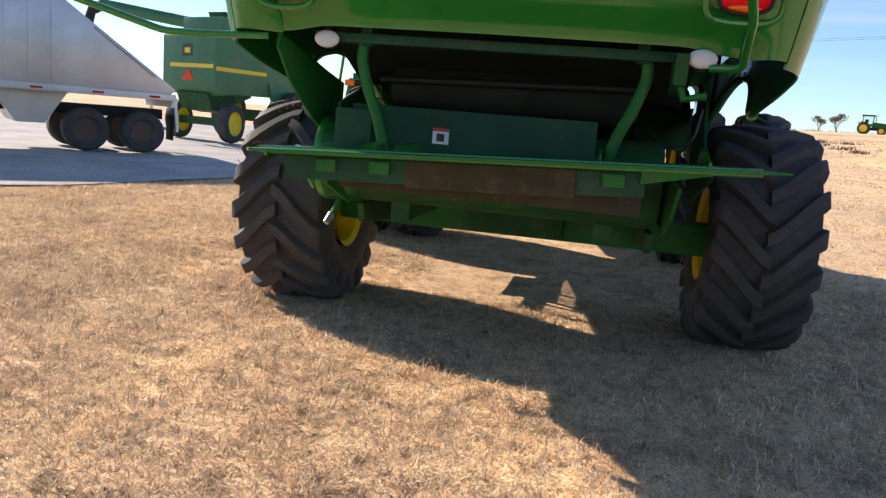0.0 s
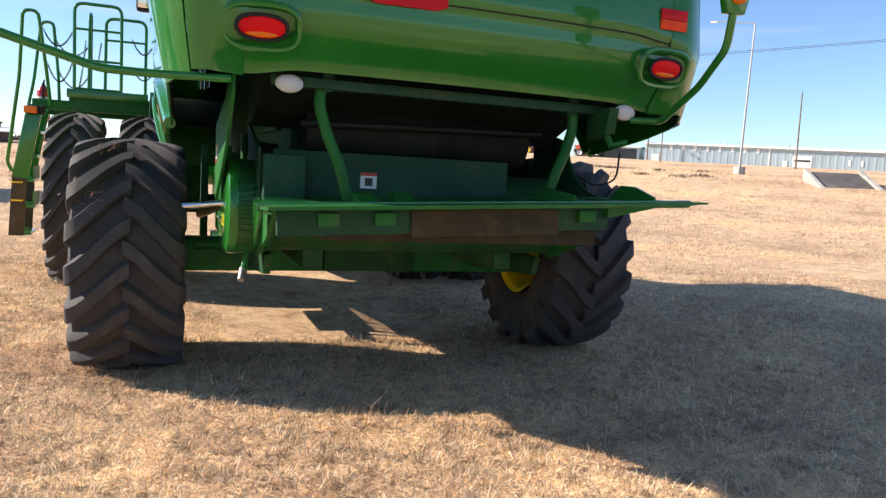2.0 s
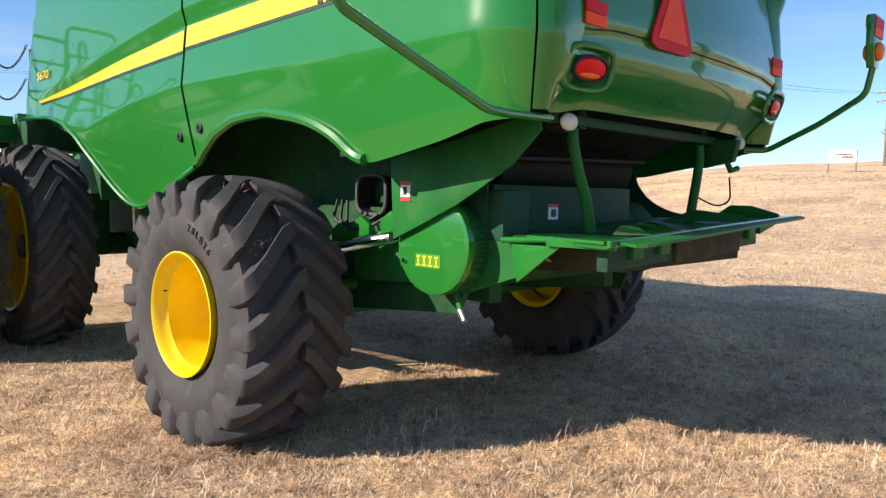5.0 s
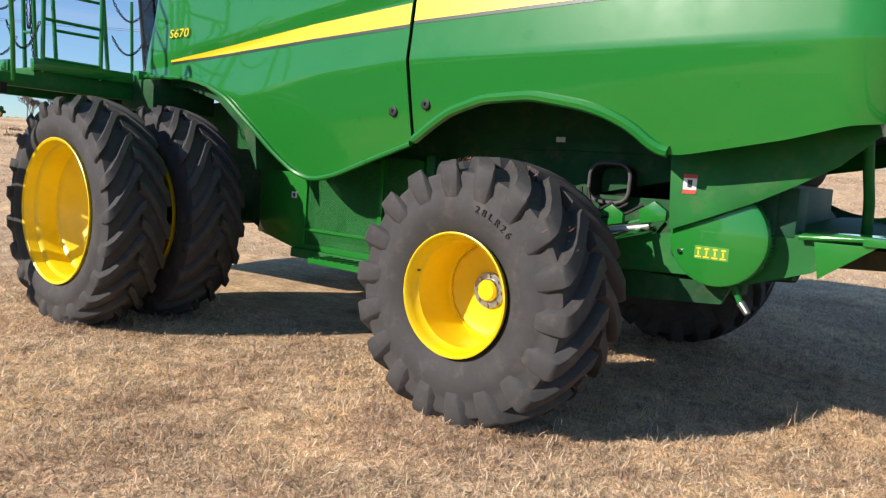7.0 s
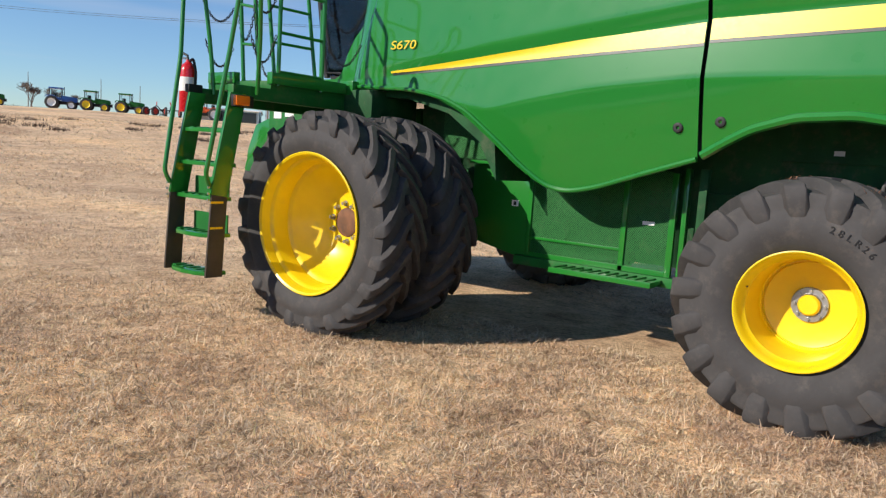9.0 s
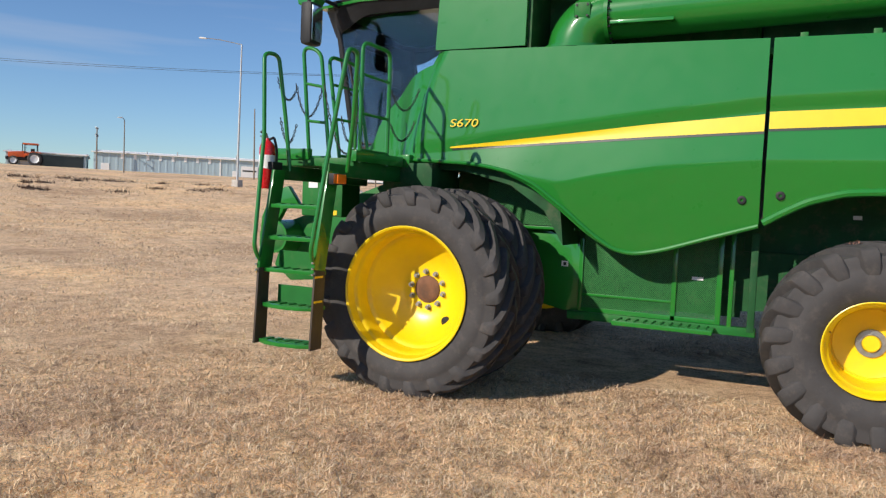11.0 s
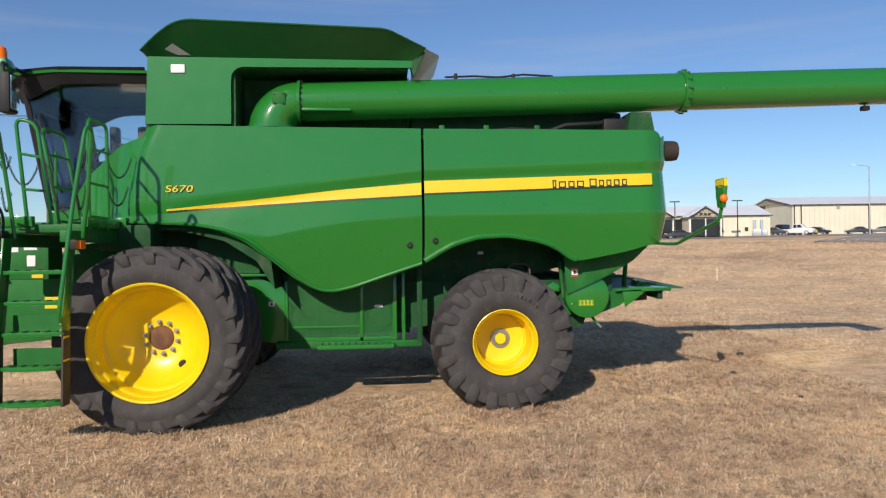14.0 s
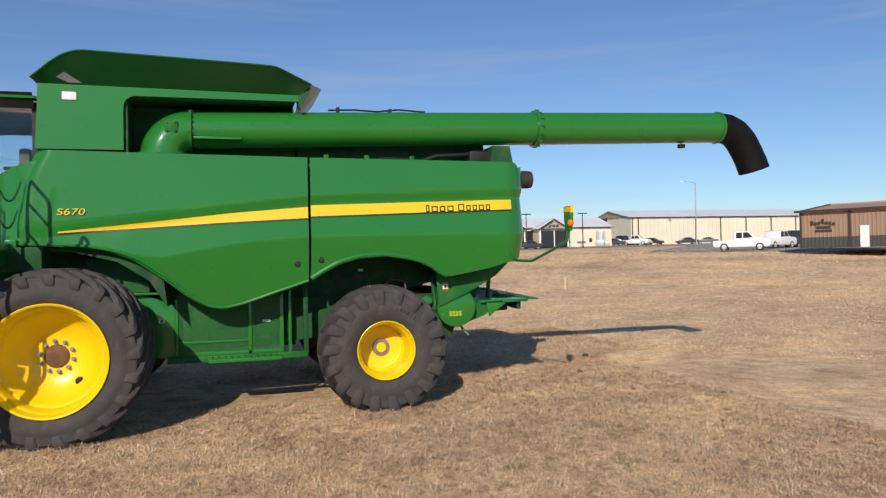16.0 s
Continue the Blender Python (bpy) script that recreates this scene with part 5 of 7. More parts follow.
def rail_loop(a, b, top, bars):
    """An upright loop of pipe between two feet, with cross bars."""
    a, b = Vector(a), Vector(b)
    up = Vector((0, 0, 1))
    ob = part("guard_rail", tube([a, a + up * top, b + up * top, b], 0.019, 10, smooth_corner=0.10), RAIL, plat)
    for h in bars:
        part("rail_bar", cyl(a + up * h, b + up * h, 0.014, seg=8), RAIL, ob)
    return ob


def leaning_rail(a, b, c, d, bars):
    """A pipe loop whose legs lean, with cross bars at parts of its height."""
    a, b, c, d = Vector(a), Vector(b), Vector(c), Vector(d)
    ob = part("guard_rail", tube([a, b, c, d], 0.019, 10, smooth_corner=0.10), RAIL, plat)
    for f in bars:
        part("rail_bar", cyl(a.lerp(b, f), d.lerp(c, f), 0.014, seg=8), RAIL, ob)
    return ob


rail_loop((-2.42, 4.20, 1.98), (-1.92, 4.20, 1.98), 1.09, (0.12, 0.45, 0.80))
leaning_rail((-2.30, 4.83, 1.98), (-2.30, 4.94, 3.09), (-2.30, 4.735, 3.03), (-2.30, 4.60, 1.98), (0.05, 0.36, 0.68))
leaning_rail((-2.12, 4.60, 1.98), (-2.12, 4.77, 3.02), (-1.66, 4.74, 3.02), (-1.66, 4.55, 1.98), (0.08, 0.42, 0.74))
part("rail_post", cyl((-1.15, 5.05, 2.0), (-1.2, 5.02, 2.9), 0.017, seg=8), RAIL, plat)


def chain(a, b, sag, parent, n=26):
    """Linked chain hanging between two points."""
    a, b = Vector(a), Vector(b)
    bm = bmesh.new()
    pts = [a.lerp(b, k / n) - Vector((0, 0, sag * 4 * (k / n) * (1 - k / n))) for k in range(n + 1)]
    for k in range(n):
        c, d = (pts[k] + pts[k + 1]) / 2, (pts[k + 1] - pts[k])
        L = d.length * 0.68
        d.normalize()
        s = d.orthogonal().normalized()
        if k % 2:
            s = d.cross(s)
        tube([c + d * L * math.cos(q) + s * 0.010 * math.sin(q) for q in (2 * math.pi * j / 6 for j in range(6))], 0.0042, 4, bm, closed=True)
    return part("safety_chain", bm, BLACK, parent, "dark steel safety chain", smooth=False)


for a, b, s in (((-2.70, 4.92, 2.72), (-2.32, 4.98, 2.70), 0.16), ((-2.67, 4.90, 2.36), (-2.32, 4.98, 2.34), 0.20), ((-2.74, 4.17, 2.74), (-2.44, 4.22, 2.74), 0.18), ((-2.70, 4.22, 2.36), (-2.44, 4.22, 2.4), 0.22),
                ((-2.20, 5.09, 2.75), (-2.30, 4.70, 2.7), 0.3), ((-1.80, 4.24, 2.72), (-1.52, 4.08, 2.78), 0.20), ((-1.80, 4.24, 2.40), (-1.52, 4.12, 2.46), 0.18), ((-2.34, 4.66, 2.7), (-2.44, 4.25, 2.1), 0.25)):
    chain(a, b, s, plat)

# ---- feeder house and front parts glimpsed past the ladder
feeder = part("feeder_house", prism([(4.0, 1.95), (4.9, 1.85), (6.25, 1.35), (6.45, 0.80), (6.2, 0.62), (4.3, 0.80), (3.9, 1.1)], -0.72, 0.72, bev=0.02), GREEN_DULL, combine, "green feeder house at the front")
part("feeder_drum", cyl((-1.05, 6.22, 1.17), (-0.6, 6.22, 1.17), 0.20, seg=28), GREEN, feeder)
part("drum_end", lathe([(-1.06, 0.0), (-1.06, 0.13), (-1.05, 0.17)], 24, "x", (0, 6.22, 1.17)), GREEN_DULL, feeder)
part("feeder_arm", prism([(6.33, 0.98), (6.45, 1.05), (6.42, 1.40), (6.28, 1.70), (6.05, 1.78), (5.88, 1.56), (6.1, 1.5), (6.22, 1.3)], -1.02, -0.94, bev=0.01), GREEN, feeder)
part("service_box", box((-1.42, 5.02, 1.45), (-1.05, 5.55, 1.93), 0.02), GREEN_DULL, combine)
for y0, z0, w, h, m in ((5.34, 1.76, 0.12, 0.12, WHITE), (5.14, 1.78, 0.14, 0.10, WHITE), (5.16, 1.60, 0.09, 0.12, WHITE), (5.08, 1.47, 0.12, 0.05, DECAL_YELLOW)):
    part("service_label", box((-1.4245, y0, z0), (-1.421, y0 + w, z0 + h)), m, combine)
part("yellow_label", box((-1.30, 4.95, 1.12), (-1.29, 5.12, 1.25)), DECAL_YELLOW, combine)
part("axle_gearbox", box((-1.40, 3.40, 0.75), (-1.0, 3.85, 1.35), 0.05), GREEN_DARK, combine)

# tyre lettering: the size can be read, the rest is bars
def on_tyre(text, radius, ang0, size, x, y, z, parent):
    a = ang0
    for ch in text:
        cy, cz = y + radius * math.cos(a), z + radius * math.sin(a)
        t = Vector((0, -math.sin(a), math.cos(a)))
        n = Vector((0, math.cos(a), math.sin(a)))
        m = Matrix(((0, 0, -1, x), (t.y, n.y, 0, cy), (t.z, n.z, 0, cz), (0, 0, 0, 1)))
        if ch != " ":
            letters("tyre_letter", ch, size, m, TYRE_MARK, parent, 0.002, stretch=1.0)
        a += size * 0.82 / radius


TYRE_MARK = surface("worn_rubber_mark", (0.012, 0.012, 0.013), 0.8, vary=0.1, bumpy=0.0)
on_tyre("28LR26", 0.500, math.radians(104), 0.058, -0.0235, 0, 0, rw)
for a0, n, s in ((35, 3, 0.07), (-60, 8, 0.042), (-118, 1, 0.05), (170, 2, 0.06)):
    for k in range(n):
        a = math.radians(a0 - k * 6.5)
        c = Vector((-0.012, 0.505 * math.cos(a), 0.505 * math.sin(a)))
        part("sidewall_mark", box((-0.004, -s * 0.32, -s * 0.45), (0.004, s * 0.32, s * 0.45), 0.0, Matrix.Translation(c) @ Matrix.Rotation(a - math.pi / 2, 4, "X")), TYRE_MARK, rw, smooth=False)

# ---- fire extinguisher on the ladder
ext = thing("fire_extinguisher", "red fire extinguisher with white label hung on the ladder", "fire extinguisher", at=(0, 0.01, -0.09))
part("cylinder", lathe([(1.80, 0.0), (1.80, 0.062), (1.815, 0.072), (2.16, 0.072), (2.20, 0.060), (2.23, 0.025), (2.25, 0.022)], 28, "z", (-2.83, 4.90, 0)), EXT_RED, ext)
part("label_band", lathe([(1.98, 0.0735), (2.10, 0.0735)], 28, "z", (-2.83, 4.90, 0)), WHITE, ext)
part("valve_handle", tube([(-2.83, 4.90, 2.24), (-2.83, 4.92, 2.29), (-2.83, 4.98, 2.31)], 0.011, 8), BLACK, ext)
part("valve_lever", tube([(-2.83, 4.90, 2.26), (-2.83, 4.98, 2.27)], 0.008, 6), STEEL, ext)
part("hose", tube([(-2.83, 4.88, 2.24), (-2.83, 4.83, 2.26), (-2.82, 4.80, 2.15), (-2.82, 4.81, 1.95)], 0.012, 8, smooth_corner=0.05), BLACK, ext)
part("bracket", box((-2.90, 4.78, 1.97), (-2.76, 4.84, 2.04), 0.008), BLACK, ext)
# ================================================================ the yard and the distance
GRAVEL = surface("pale_gravel", (0.42, 0.39, 0.36), 0.95, vary=0.22, scale=0.7, grain=25, bumpy=0.5, dirt=(0.28, 0.21, 0.14), dirt_amount=0.6, spec=0.2)
ASPHALT = surface("pale_grey_asphalt", (0.33, 0.29, 0.25), 0.95, vary=0.2, scale=0.6, grain=30, bumpy=0.2, spec=0.2)
CONCRETE = surface("weathered_concrete", (0.40, 0.37, 0.33), 0.9, vary=0.2, scale=1.2, grain=20, bumpy=0.2, spec=0.2)
CREAM = surface("cream_siding", (0.70, 0.65, 0.50), 0.6, vary=0.05, scale=0.3, grain=3)
ROOF_WHITE = surface("white_roof_sheet", (0.72, 0.74, 0.76), 0.5, vary=0.06, scale=0.4, grain=2)
TRIM_DARK = surface("dark_brown_trim", (0.045, 0.035, 0.03), 0.6, vary=0.1)
BLUE_SIDING = surface("pale_blue_siding", (0.36, 0.47, 0.52), 0.6, vary=0.06, scale=0.3, grain=3)
WHITE_PAINT = surface("white_paint", (0.78, 0.78, 0.76), 0.5, vary=0.05, scale=0.5, grain=4)
TAN_SIDING = surface("tan_brown_siding", (0.30, 0.20, 0.135), 0.6, vary=0.06, scale=0.3, grain=3)
CHAR_SIDING = surface("charcoal_siding", (0.055, 0.055, 0.055), 0.6, vary=0.1, scale=0.3, grain=3)
TAN_ROOF = surface("tan_roof_sheet", (0.42, 0.26, 0.17), 0.5, vary=0.06, scale=0.3)
GREY_ROOF = surface("grey_shed_sheet", (0.30, 0.27, 0.25), 0.6, vary=0.12, scale=0.3)
SHED_DARK = surface("dark_shed_wall", (0.10, 0.065, 0.05), 0.8, vary=0.3, scale=0.5)
WINDOW_DARK = surface("dark_window", (0.02, 0.022, 0.025), 0.1, vary=0.1, bumpy=0.0)
POLE_WOOD = surface("grey_pole_wood", (0.20, 0.165, 0.13), 0.85, vary=0.2, scale=2, grain=20, bumpy=0.2)
GALV = surface("galvanised_pole", (0.42, 0.43, 0.43), 0.5, metal=0.5, vary=0.12)
BARK = surface("bare_bark", (0.17, 0.135, 0.11), 0.9, vary=0.25, scale=3, grain=15, bumpy=0.3)
BRUSH = surface("winter_brush", (0.15, 0.115, 0.09), 0.95, vary=0.35, scale=0.15, grain=1.0, bumpy=0.5)
CAR_WHITE = surface("white_car_paint", (0.80, 0.80, 0.80), 0.25, vary=0.03, bumpy=0.0, coat=0.6)
CAR_DARK = surface("dark_car_paint", (0.035, 0.037, 0.042), 0.25, vary=0.05, bumpy=0.0, coat=0.6)
CAR_BLUE = surface("dark_blue_car_paint", (0.015, 0.03, 0.07), 0.25, vary=0.05, bumpy=0.0, coat=0.6)
CAR_GREY = surface("grey_car_paint", (0.13, 0.13, 0.125), 0.3, vary=0.05, bumpy=0.0, coat=0.6)
CAR_YELLOW = surface("yellow_car_paint", (0.62, 0.40, 0.06), 0.3, vary=0.05, bumpy=0.0, coat=0.6)
TRAILER_GREY = surface("brushed_aluminium", (0.50, 0.51, 0.53), 0.38, metal=0.55, vary=0.12, scale=1.5, grain=25, bumpy=0.05, dirt=(0.4, 0.36, 0.3), dirt_amount=0.3)
TARP = surface("red_tarp", (0.42, 0.09, 0.05), 0.7, vary=0.2, scale=2)
BLUE_TRACTOR = surface("blue_tractor_paint", (0.02, 0.10, 0.36), 0.35, vary=0.08)
RED_TRACTOR = surface("red_tractor_paint", (0.45, 0.035, 0.02), 0.4, vary=0.1)
ORANGE_TRACTOR = surface("orange_tractor_paint", (0.60, 0.10, 0.02), 0.4, vary=0.1)
OLD_GREEN = surface("faded_green_paint", (0.030, 0.150, 0.060), 0.45, vary=0.15, scale=1.0, grain=20, dirt=(0.22, 0.2, 0.14), dirt_amount=0.35)


def drape(name, poly, lift, material, label, category, step=1.0):
    """A sheet cut to an outline and laid over the ground."""
    xs, ys = [p[0] for p in poly], [p[1] for p in poly]
    bm = bmesh.new()
    vs = [bm.verts.new((x, y, 0)) for x, y in poly]
    bm.faces.new(vs)
    for axis, lo, hi in ((0, min(xs), max(xs)), (1, min(ys), max(ys))):
        k = lo + step
        while k < hi:
            co, no = [0, 0, 0], [0, 0, 0]
            co[axis], no[axis] = k, 1
            bmesh.ops.bisect_plane(bm, geom=bm.verts[:] + bm.edges[:] + bm.faces[:], plane_co=co, plane_no=no)
            k += step
    for v in bm.verts:
        v.co.z = ground_z(v.co.x, v.co.y) + lift + 0.012 * noise.noise(Vector((v.co.x, v.co.y, 7)))
    ob = part(name, bm, material)
    return tagged(ob, label, category, kind="structure")


drape("gravel_drive", [(-8.2, 3.0), (-7.35, 4.3), (-6.9, 6.2), (-6.2, 8.6), (-5.6, 11.5), (-5.35, 15), (-6.4, 22), (-8.6, 29), (-12, 35), (-17, 39), (-34, 42), (-40, 20), (-30, 2), (-14, 1.5)], 0.03, GRAVEL, "pale gravel drive beside the grass", "driveway", 1.5)
drape("car_park", [(107.9, -34.0), (105.5, -58.0), (101.8, -75.1), (63, -43), (55, -46), (51, -53), (60, -85), (78, -100), (135.1, -135.0), (141.6, -89.3), (144.0, -44.9)], 0.05, ASPHALT, "grey car park in front of buildings", "car park", 3.0)


def wheel_simple(parent, x, y, z, r, w, rim_mat, axis="y"):
    """A road or field wheel: tyre and rim, axis across."""
    t = part("wheel", lathe([(-w / 2, r * 0.62), (-w / 2 * 1.02, r * 0.85), (-w * 0.42, r * 0.97), (-w * 0.2, r), (w * 0.2, r), (w * 0.42, r * 0.97), (w / 2 * 1.02, r * 0.85), (w / 2, r * 0.62)], 28, axis, (x, y, z)), RUBBER, parent)
    part("rim", lathe([(-w * 0.46, r * 0.63), (-w * 0.40, r * 0.58), (-w * 0.25, r * 0.5), (-w * 0.22, 0.0), (w * 0.22, 0.0), (w * 0.25, r * 0.5), (w * 0.40, r * 0.58), (w * 0.46, r * 0.63)], 24, axis, (x, y, z)), rim_mat, t)
    return t


def place(ob, x, y, heading, z=None):
    """heading: degrees, the way the thing's own +x points."""
    ob.matrix_world = pose(x, y, ground_z(x, y) if z is None else z, 0, 0, heading)
    return ob


# ---- grain trailer
def grain_trailer():
    t = thing("grain_trailer", "silver hopper grain trailer with red tarp on gravel", "trailer")
    L = 11.0
    # own +x towards the front, rear end at x = 0
    body = part("hopper_body", prism([(2.55, 3.45), (L, 3.45), (L, 1.45), (1.0, 1.45), (0.1, 1.50), (0.0, 1.62)], -1.25, 1.25, "y", bev=0.02), TRAILER_GREY, t)
    for k in range(18):
        x = 2.75 + k * 0.47
        for s in (-1, 1):
            part("side_rib", box((x, s * 1.25 - 0.02, 1.55), (x + 0.06, s * 1.25 + 0.02, 3.38), 0.008), TRAILER_GREY, body)
    for s in (-1, 1):
        part("top_rail", box((2.5, s * 1.25 - 0.05, 3.40), (L, s * 1.25 + 0.05, 3.50), 0.01), TRAILER_GREY, body)
        part("bottom_rail", box((0.0, s * 1.25 - 0.06, 1.34), (L, s * 1.25 + 0.06, 1.50), 0.01), TRAILER_GREY, body)
        for k in range(7):
            part("marker", box((0.4 + 1.3 * k, s * 1.315 - 0.004, 1.39), (0.65 + 1.3 * k, s * 1.315 + 0.004, 1.44)), RED_FILM, body)
        part("slope_brace", tube([(0.5, s * 1.27, 1.9), (1.9, s * 1.27, 2.9)], 0.03, 8), TRAILER_GREY, body)
    part("rolled_tarp", cyl((2.6, 1.1, 3.52), (L, 1.1, 3.52), 0.10, seg=14), TARP, t)
    part("tarp", grid(lambda u, v: Vector((2.6 + (L - 2.6) * u, -1.2 + 2.4 * v, 3.5 + 0.18 * math.sin(math.pi * v))), 8, 8, 0.01), TARP, t)
    part("rear_beam", box((-0.05, -1.25, 1.18), (0.08, 1.25, 1.42), 0.01), WHITE_PAINT, t)
    for k in range(6):
        part("tail_lamp", box((-0.06, -1.05 + 0.40 * k, 1.24), (-0.045, -0.85 + 0.40 * k, 1.36), 0.003), DECAL_DARK if k % 2 else RED_LENS, t)
    part("bumper", tube([(-0.05, -1.1, 1.2), (-0.10, -1.1, 0.60), (-0.10, 1.1, 0.60), (-0.05, 1.1, 1.2)], 0.04, 8), WHITE_PAINT, t)
    for s in (-1, 1):
        part("mud_flap", box((0.02, s * 0.9 - 0.30, 0.35), (0.035, s * 0.9 + 0.30, 1.0), 0.003), BLACK, t)
        for x in (0.75, 2.05, 8.6, 9.9):
            # rims borrow the dark wall colour to imitate wheels seen in shade
            wheel_simple(t, x, s * 0.98, 0.52, 0.52, 0.50, SHED_DARK)
    part("frame", box((0.1, -0.5, 0.85), (L, 0.5, 1.10), 0.02), BLACK, t)
    for x in (3.2, 6.4):
        part("hopper_chute", prism([(x - 0.9, 1.5), (x + 0.9, 1.5), (x + 0.3, 0.6), (x - 0.3, 0.6)], -0.9, 0.9, "y"), TRAILER_GREY, t)
    return t


u = Vector((-0.66, -0.75, 0)).normalized()
place(grain_trailer(), -11.0, 12.4, math.degrees(math.atan2(u.y, u.x)), 0.0)


# ---- older combine behind the trailer
def old_combine():
    c = thing("older_combine", "older faded green combine with yellow wheels on gravel", "combine harvester")
    # own +x towards the front, rear face at x = 0
    body = part("body", prism([(0.0, 1.75), (0.0, 3.25), (0.10, 3.40), (3.1, 3.45), (3.1, 3.9), (5.2, 3.9), (5.2, 1.75), (3.6, 1.55), (1.2, 1.55), (0.4, 1.45)], -1.35, 1.35, "y", bev=0.05), OLD_GREEN, c)
    part("tank_top", prism([(2.6, 3.9), (5.3, 3.9), (5.5, 4.25), (2.4, 4.25)], -1.3, 1.3, "y", bev=0.03), GREEN_DARK, c)
    part("engine_hump", box((0.7, -1.0, 3.4), (2.6, 1.0, 3.9), 0.06), OLD_GREEN, c)
    part("rear_stripe", box((-0.012, -1.25, 2.28), (-0.002, 0.95, 2.40)), DECAL_YELLOW, body)
    part("logo_plate", box((-0.012, -0.20, 2.62), (-0.002, 0.32, 3.0)), DECAL_DARK, body)
    part("logo_mark", box((-0.016, -0.08, 2.72), (-0.013, 0.20, 2.88)), DECAL_YELLOW, body)
    part("slow_sign", prism([(-0.32, 1.88), (0.32, 1.88), (0.0, 2.24)], -0.02, -0.01, "x"), ORANGE, body)
    for s in (-1, 1):
        part("side_stripe", box((0.05, s * 1.356 - 0.004, 2.22), (3.0, s * 1.356 + 0.004, 2.34)), DECAL_YELLOW, body)
        for k in range(6):
            part("louver", box((3.2 + 0.11 * k, s * 1.36 - 0.01, 2.6), (3.25 + 0.11 * k, s * 1.36 + 0.01, 3.5)), DECAL_DARK, body)
        wheel_simple(c, 0.95, s * 1.35, 0.62, 0.62, 0.45, YELLOW)
        wheel_simple(c, 4.4, s * 1.75, 0.90, 0.90, 0.60, YELLOW)
        part("side_shield", prism([(3.1, 2.0), (5.3, 2.0), (5.3, 1.5), (4.3, 1.25), (3.3, 1.5)], s * 1.30, s * 1.42, "y"), OLD_GREEN, c)
    part("axle", box((0.85, -1.3, 0.5), (1.05, 1.3, 0.75)), GREEN_DARK, c)
    part("front_axle", box((4.2, -1.7, 0.7), (4.6, 1.7, 1.1)), GREEN_DARK, c)
    part("straw_chute", prism([(0.2, 1.5), (1.8, 1.5), (1.6, 0.9), (0.5, 1.0)], -0.8, 0.8, "y"), GREEN_DARK, c)
    cb = part("cab", prism([(5.3, 1.8), (6.7, 1.8), (6.9, 3.4), (5.3, 3.4)], -1.0, 1.0, "y", bev=0.04), WINDOW_DARK, c)
    part("cab_roof", box((5.2, -1.1, 3.4), (7.0, 1.1, 3.6), 0.06), OLD_GREEN, cb)
    part("auger_tube", tube([(3.4, 1.2, 3.75), (1.5, 3.6, 4.05), (0.2, 5.2, 4.25)], 0.20, 16), OLD_GREEN, c)
    part("auger_spout", tube([(0.25, 5.15, 4.25), (0.0, 5.5, 4.05), (-0.1, 5.6, 3.6)], 0.21, 12), BLACK, c)
    part("feeder", prism([(6.0, 1.7), (7.8, 0.9), (7.7, 0.4), (5.6, 0.9)], -0.7, 0.7, "y"), OLD_GREEN, c)
    return c


f2 = Vector((0.33, 0.94, 0)).normalized()
oc = old_combine()
oc.matrix_world = pose(-13.75, 18.3, 0.02, 0, 0, math.degrees(math.atan2(f2.y, f2.x))) @ Matrix.Diagonal((0.80, 1.0, 1.10, 1))


# ---- tractors on the bank
def tractor(paint, label, rim, group=True):
    t = thing("tractor", label, "tractor", "tractors parked on the bank" if group else "")
    part("hood", prism([(0.3, 1.05), (2.25, 1.0), (2.35, 1.2), (2.3, 1.62), (1.9, 1.72), (0.3, 1.85)], -0.42, 0.42, "y", bev=0.06), paint, t)
    part("front_weight", box((2.25, -0.4, 0.7), (2.6, 0.4, 1.1), 0.05), BLACK, t)
    part("chassis", box((-0.8, -0.35, 0.65), (2.3, 0.35, 1.08), 0.04), BLACK, t)
    cb = part("cab", box((-1.05, -0.75, 1.2), (0.45, 0.75, 1.55), 0.05), paint, t)
    for x in (-1.0, 0.4):
        for y in (-0.72, 0.72):
            part("pillar", box((x - 0.04, y - 0.03, 1.5), (x + 0.04, y + 0.03, 2.7)), BLACK, cb)
    g = part("cab_glass", box((-0.98, -0.70, 1.55), (0.38, 0.70, 2.68)), GLASS, cb)
    g.visible_shadow = False
    part("cab_roof", box((-1.15, -0.85, 2.68), (0.6, 0.85, 2.88), 0.06), paint, cb)
    part("seat", box((-0.7, -0.25, 1.6), (-0.25, 0.25, 2.2), 0.05), BLACK, cb)
    part("exhaust", cyl((0.75, -0.48, 1.7), (0.75, -0.48, 2.95), 0.05, seg=10), BLACK, t)
    for y in (-0.95, 0.95):
        part("fender", prism([(-1.6, 1.55), (-1.4, 1.78), (-0.5, 1.82), (-0.1, 1.55), (-0.1, 1.5), (-0.5, 1.72), (-1.4, 1.70), (-1.55, 1.5)], y - 0.25, y + 0.25, "y"), paint, t)
        wheel_simple(t, -0.75, y, 0.86, 0.86, 0.48, rim)
        wheel_simple(t, 1.65, y * 0.92, 0.58, 0.58, 0.38, rim)
    return t


def along(bearing, d):
    """A place on the far bank, by its bearing east of north from the walk."""
    a = radians(bearing)
    return -6.64 + d * math.sin(a), -0.94 + d * math.cos(a)


def far_place(ob, bearing, d, heading, s):
    x, y = along(bearing, d)
    ob.matrix_world = pose(x, y, ground_z(x, y) - 0.05, 0, 0, heading) @ Matrix.Scale(s, 4)
    return ob


def far_copy(ob, bearing, d, heading, s):
    q = copy_thing(ob, pose(*along(bearing, d), 0))
    return far_place(q, bearing, d, heading, s)


tg = tractor(GREEN_DULL, "green tractor with glass cab parked on the bank", YELLOW)
far_place(tg, 26.9, 150, -35, 1.25)
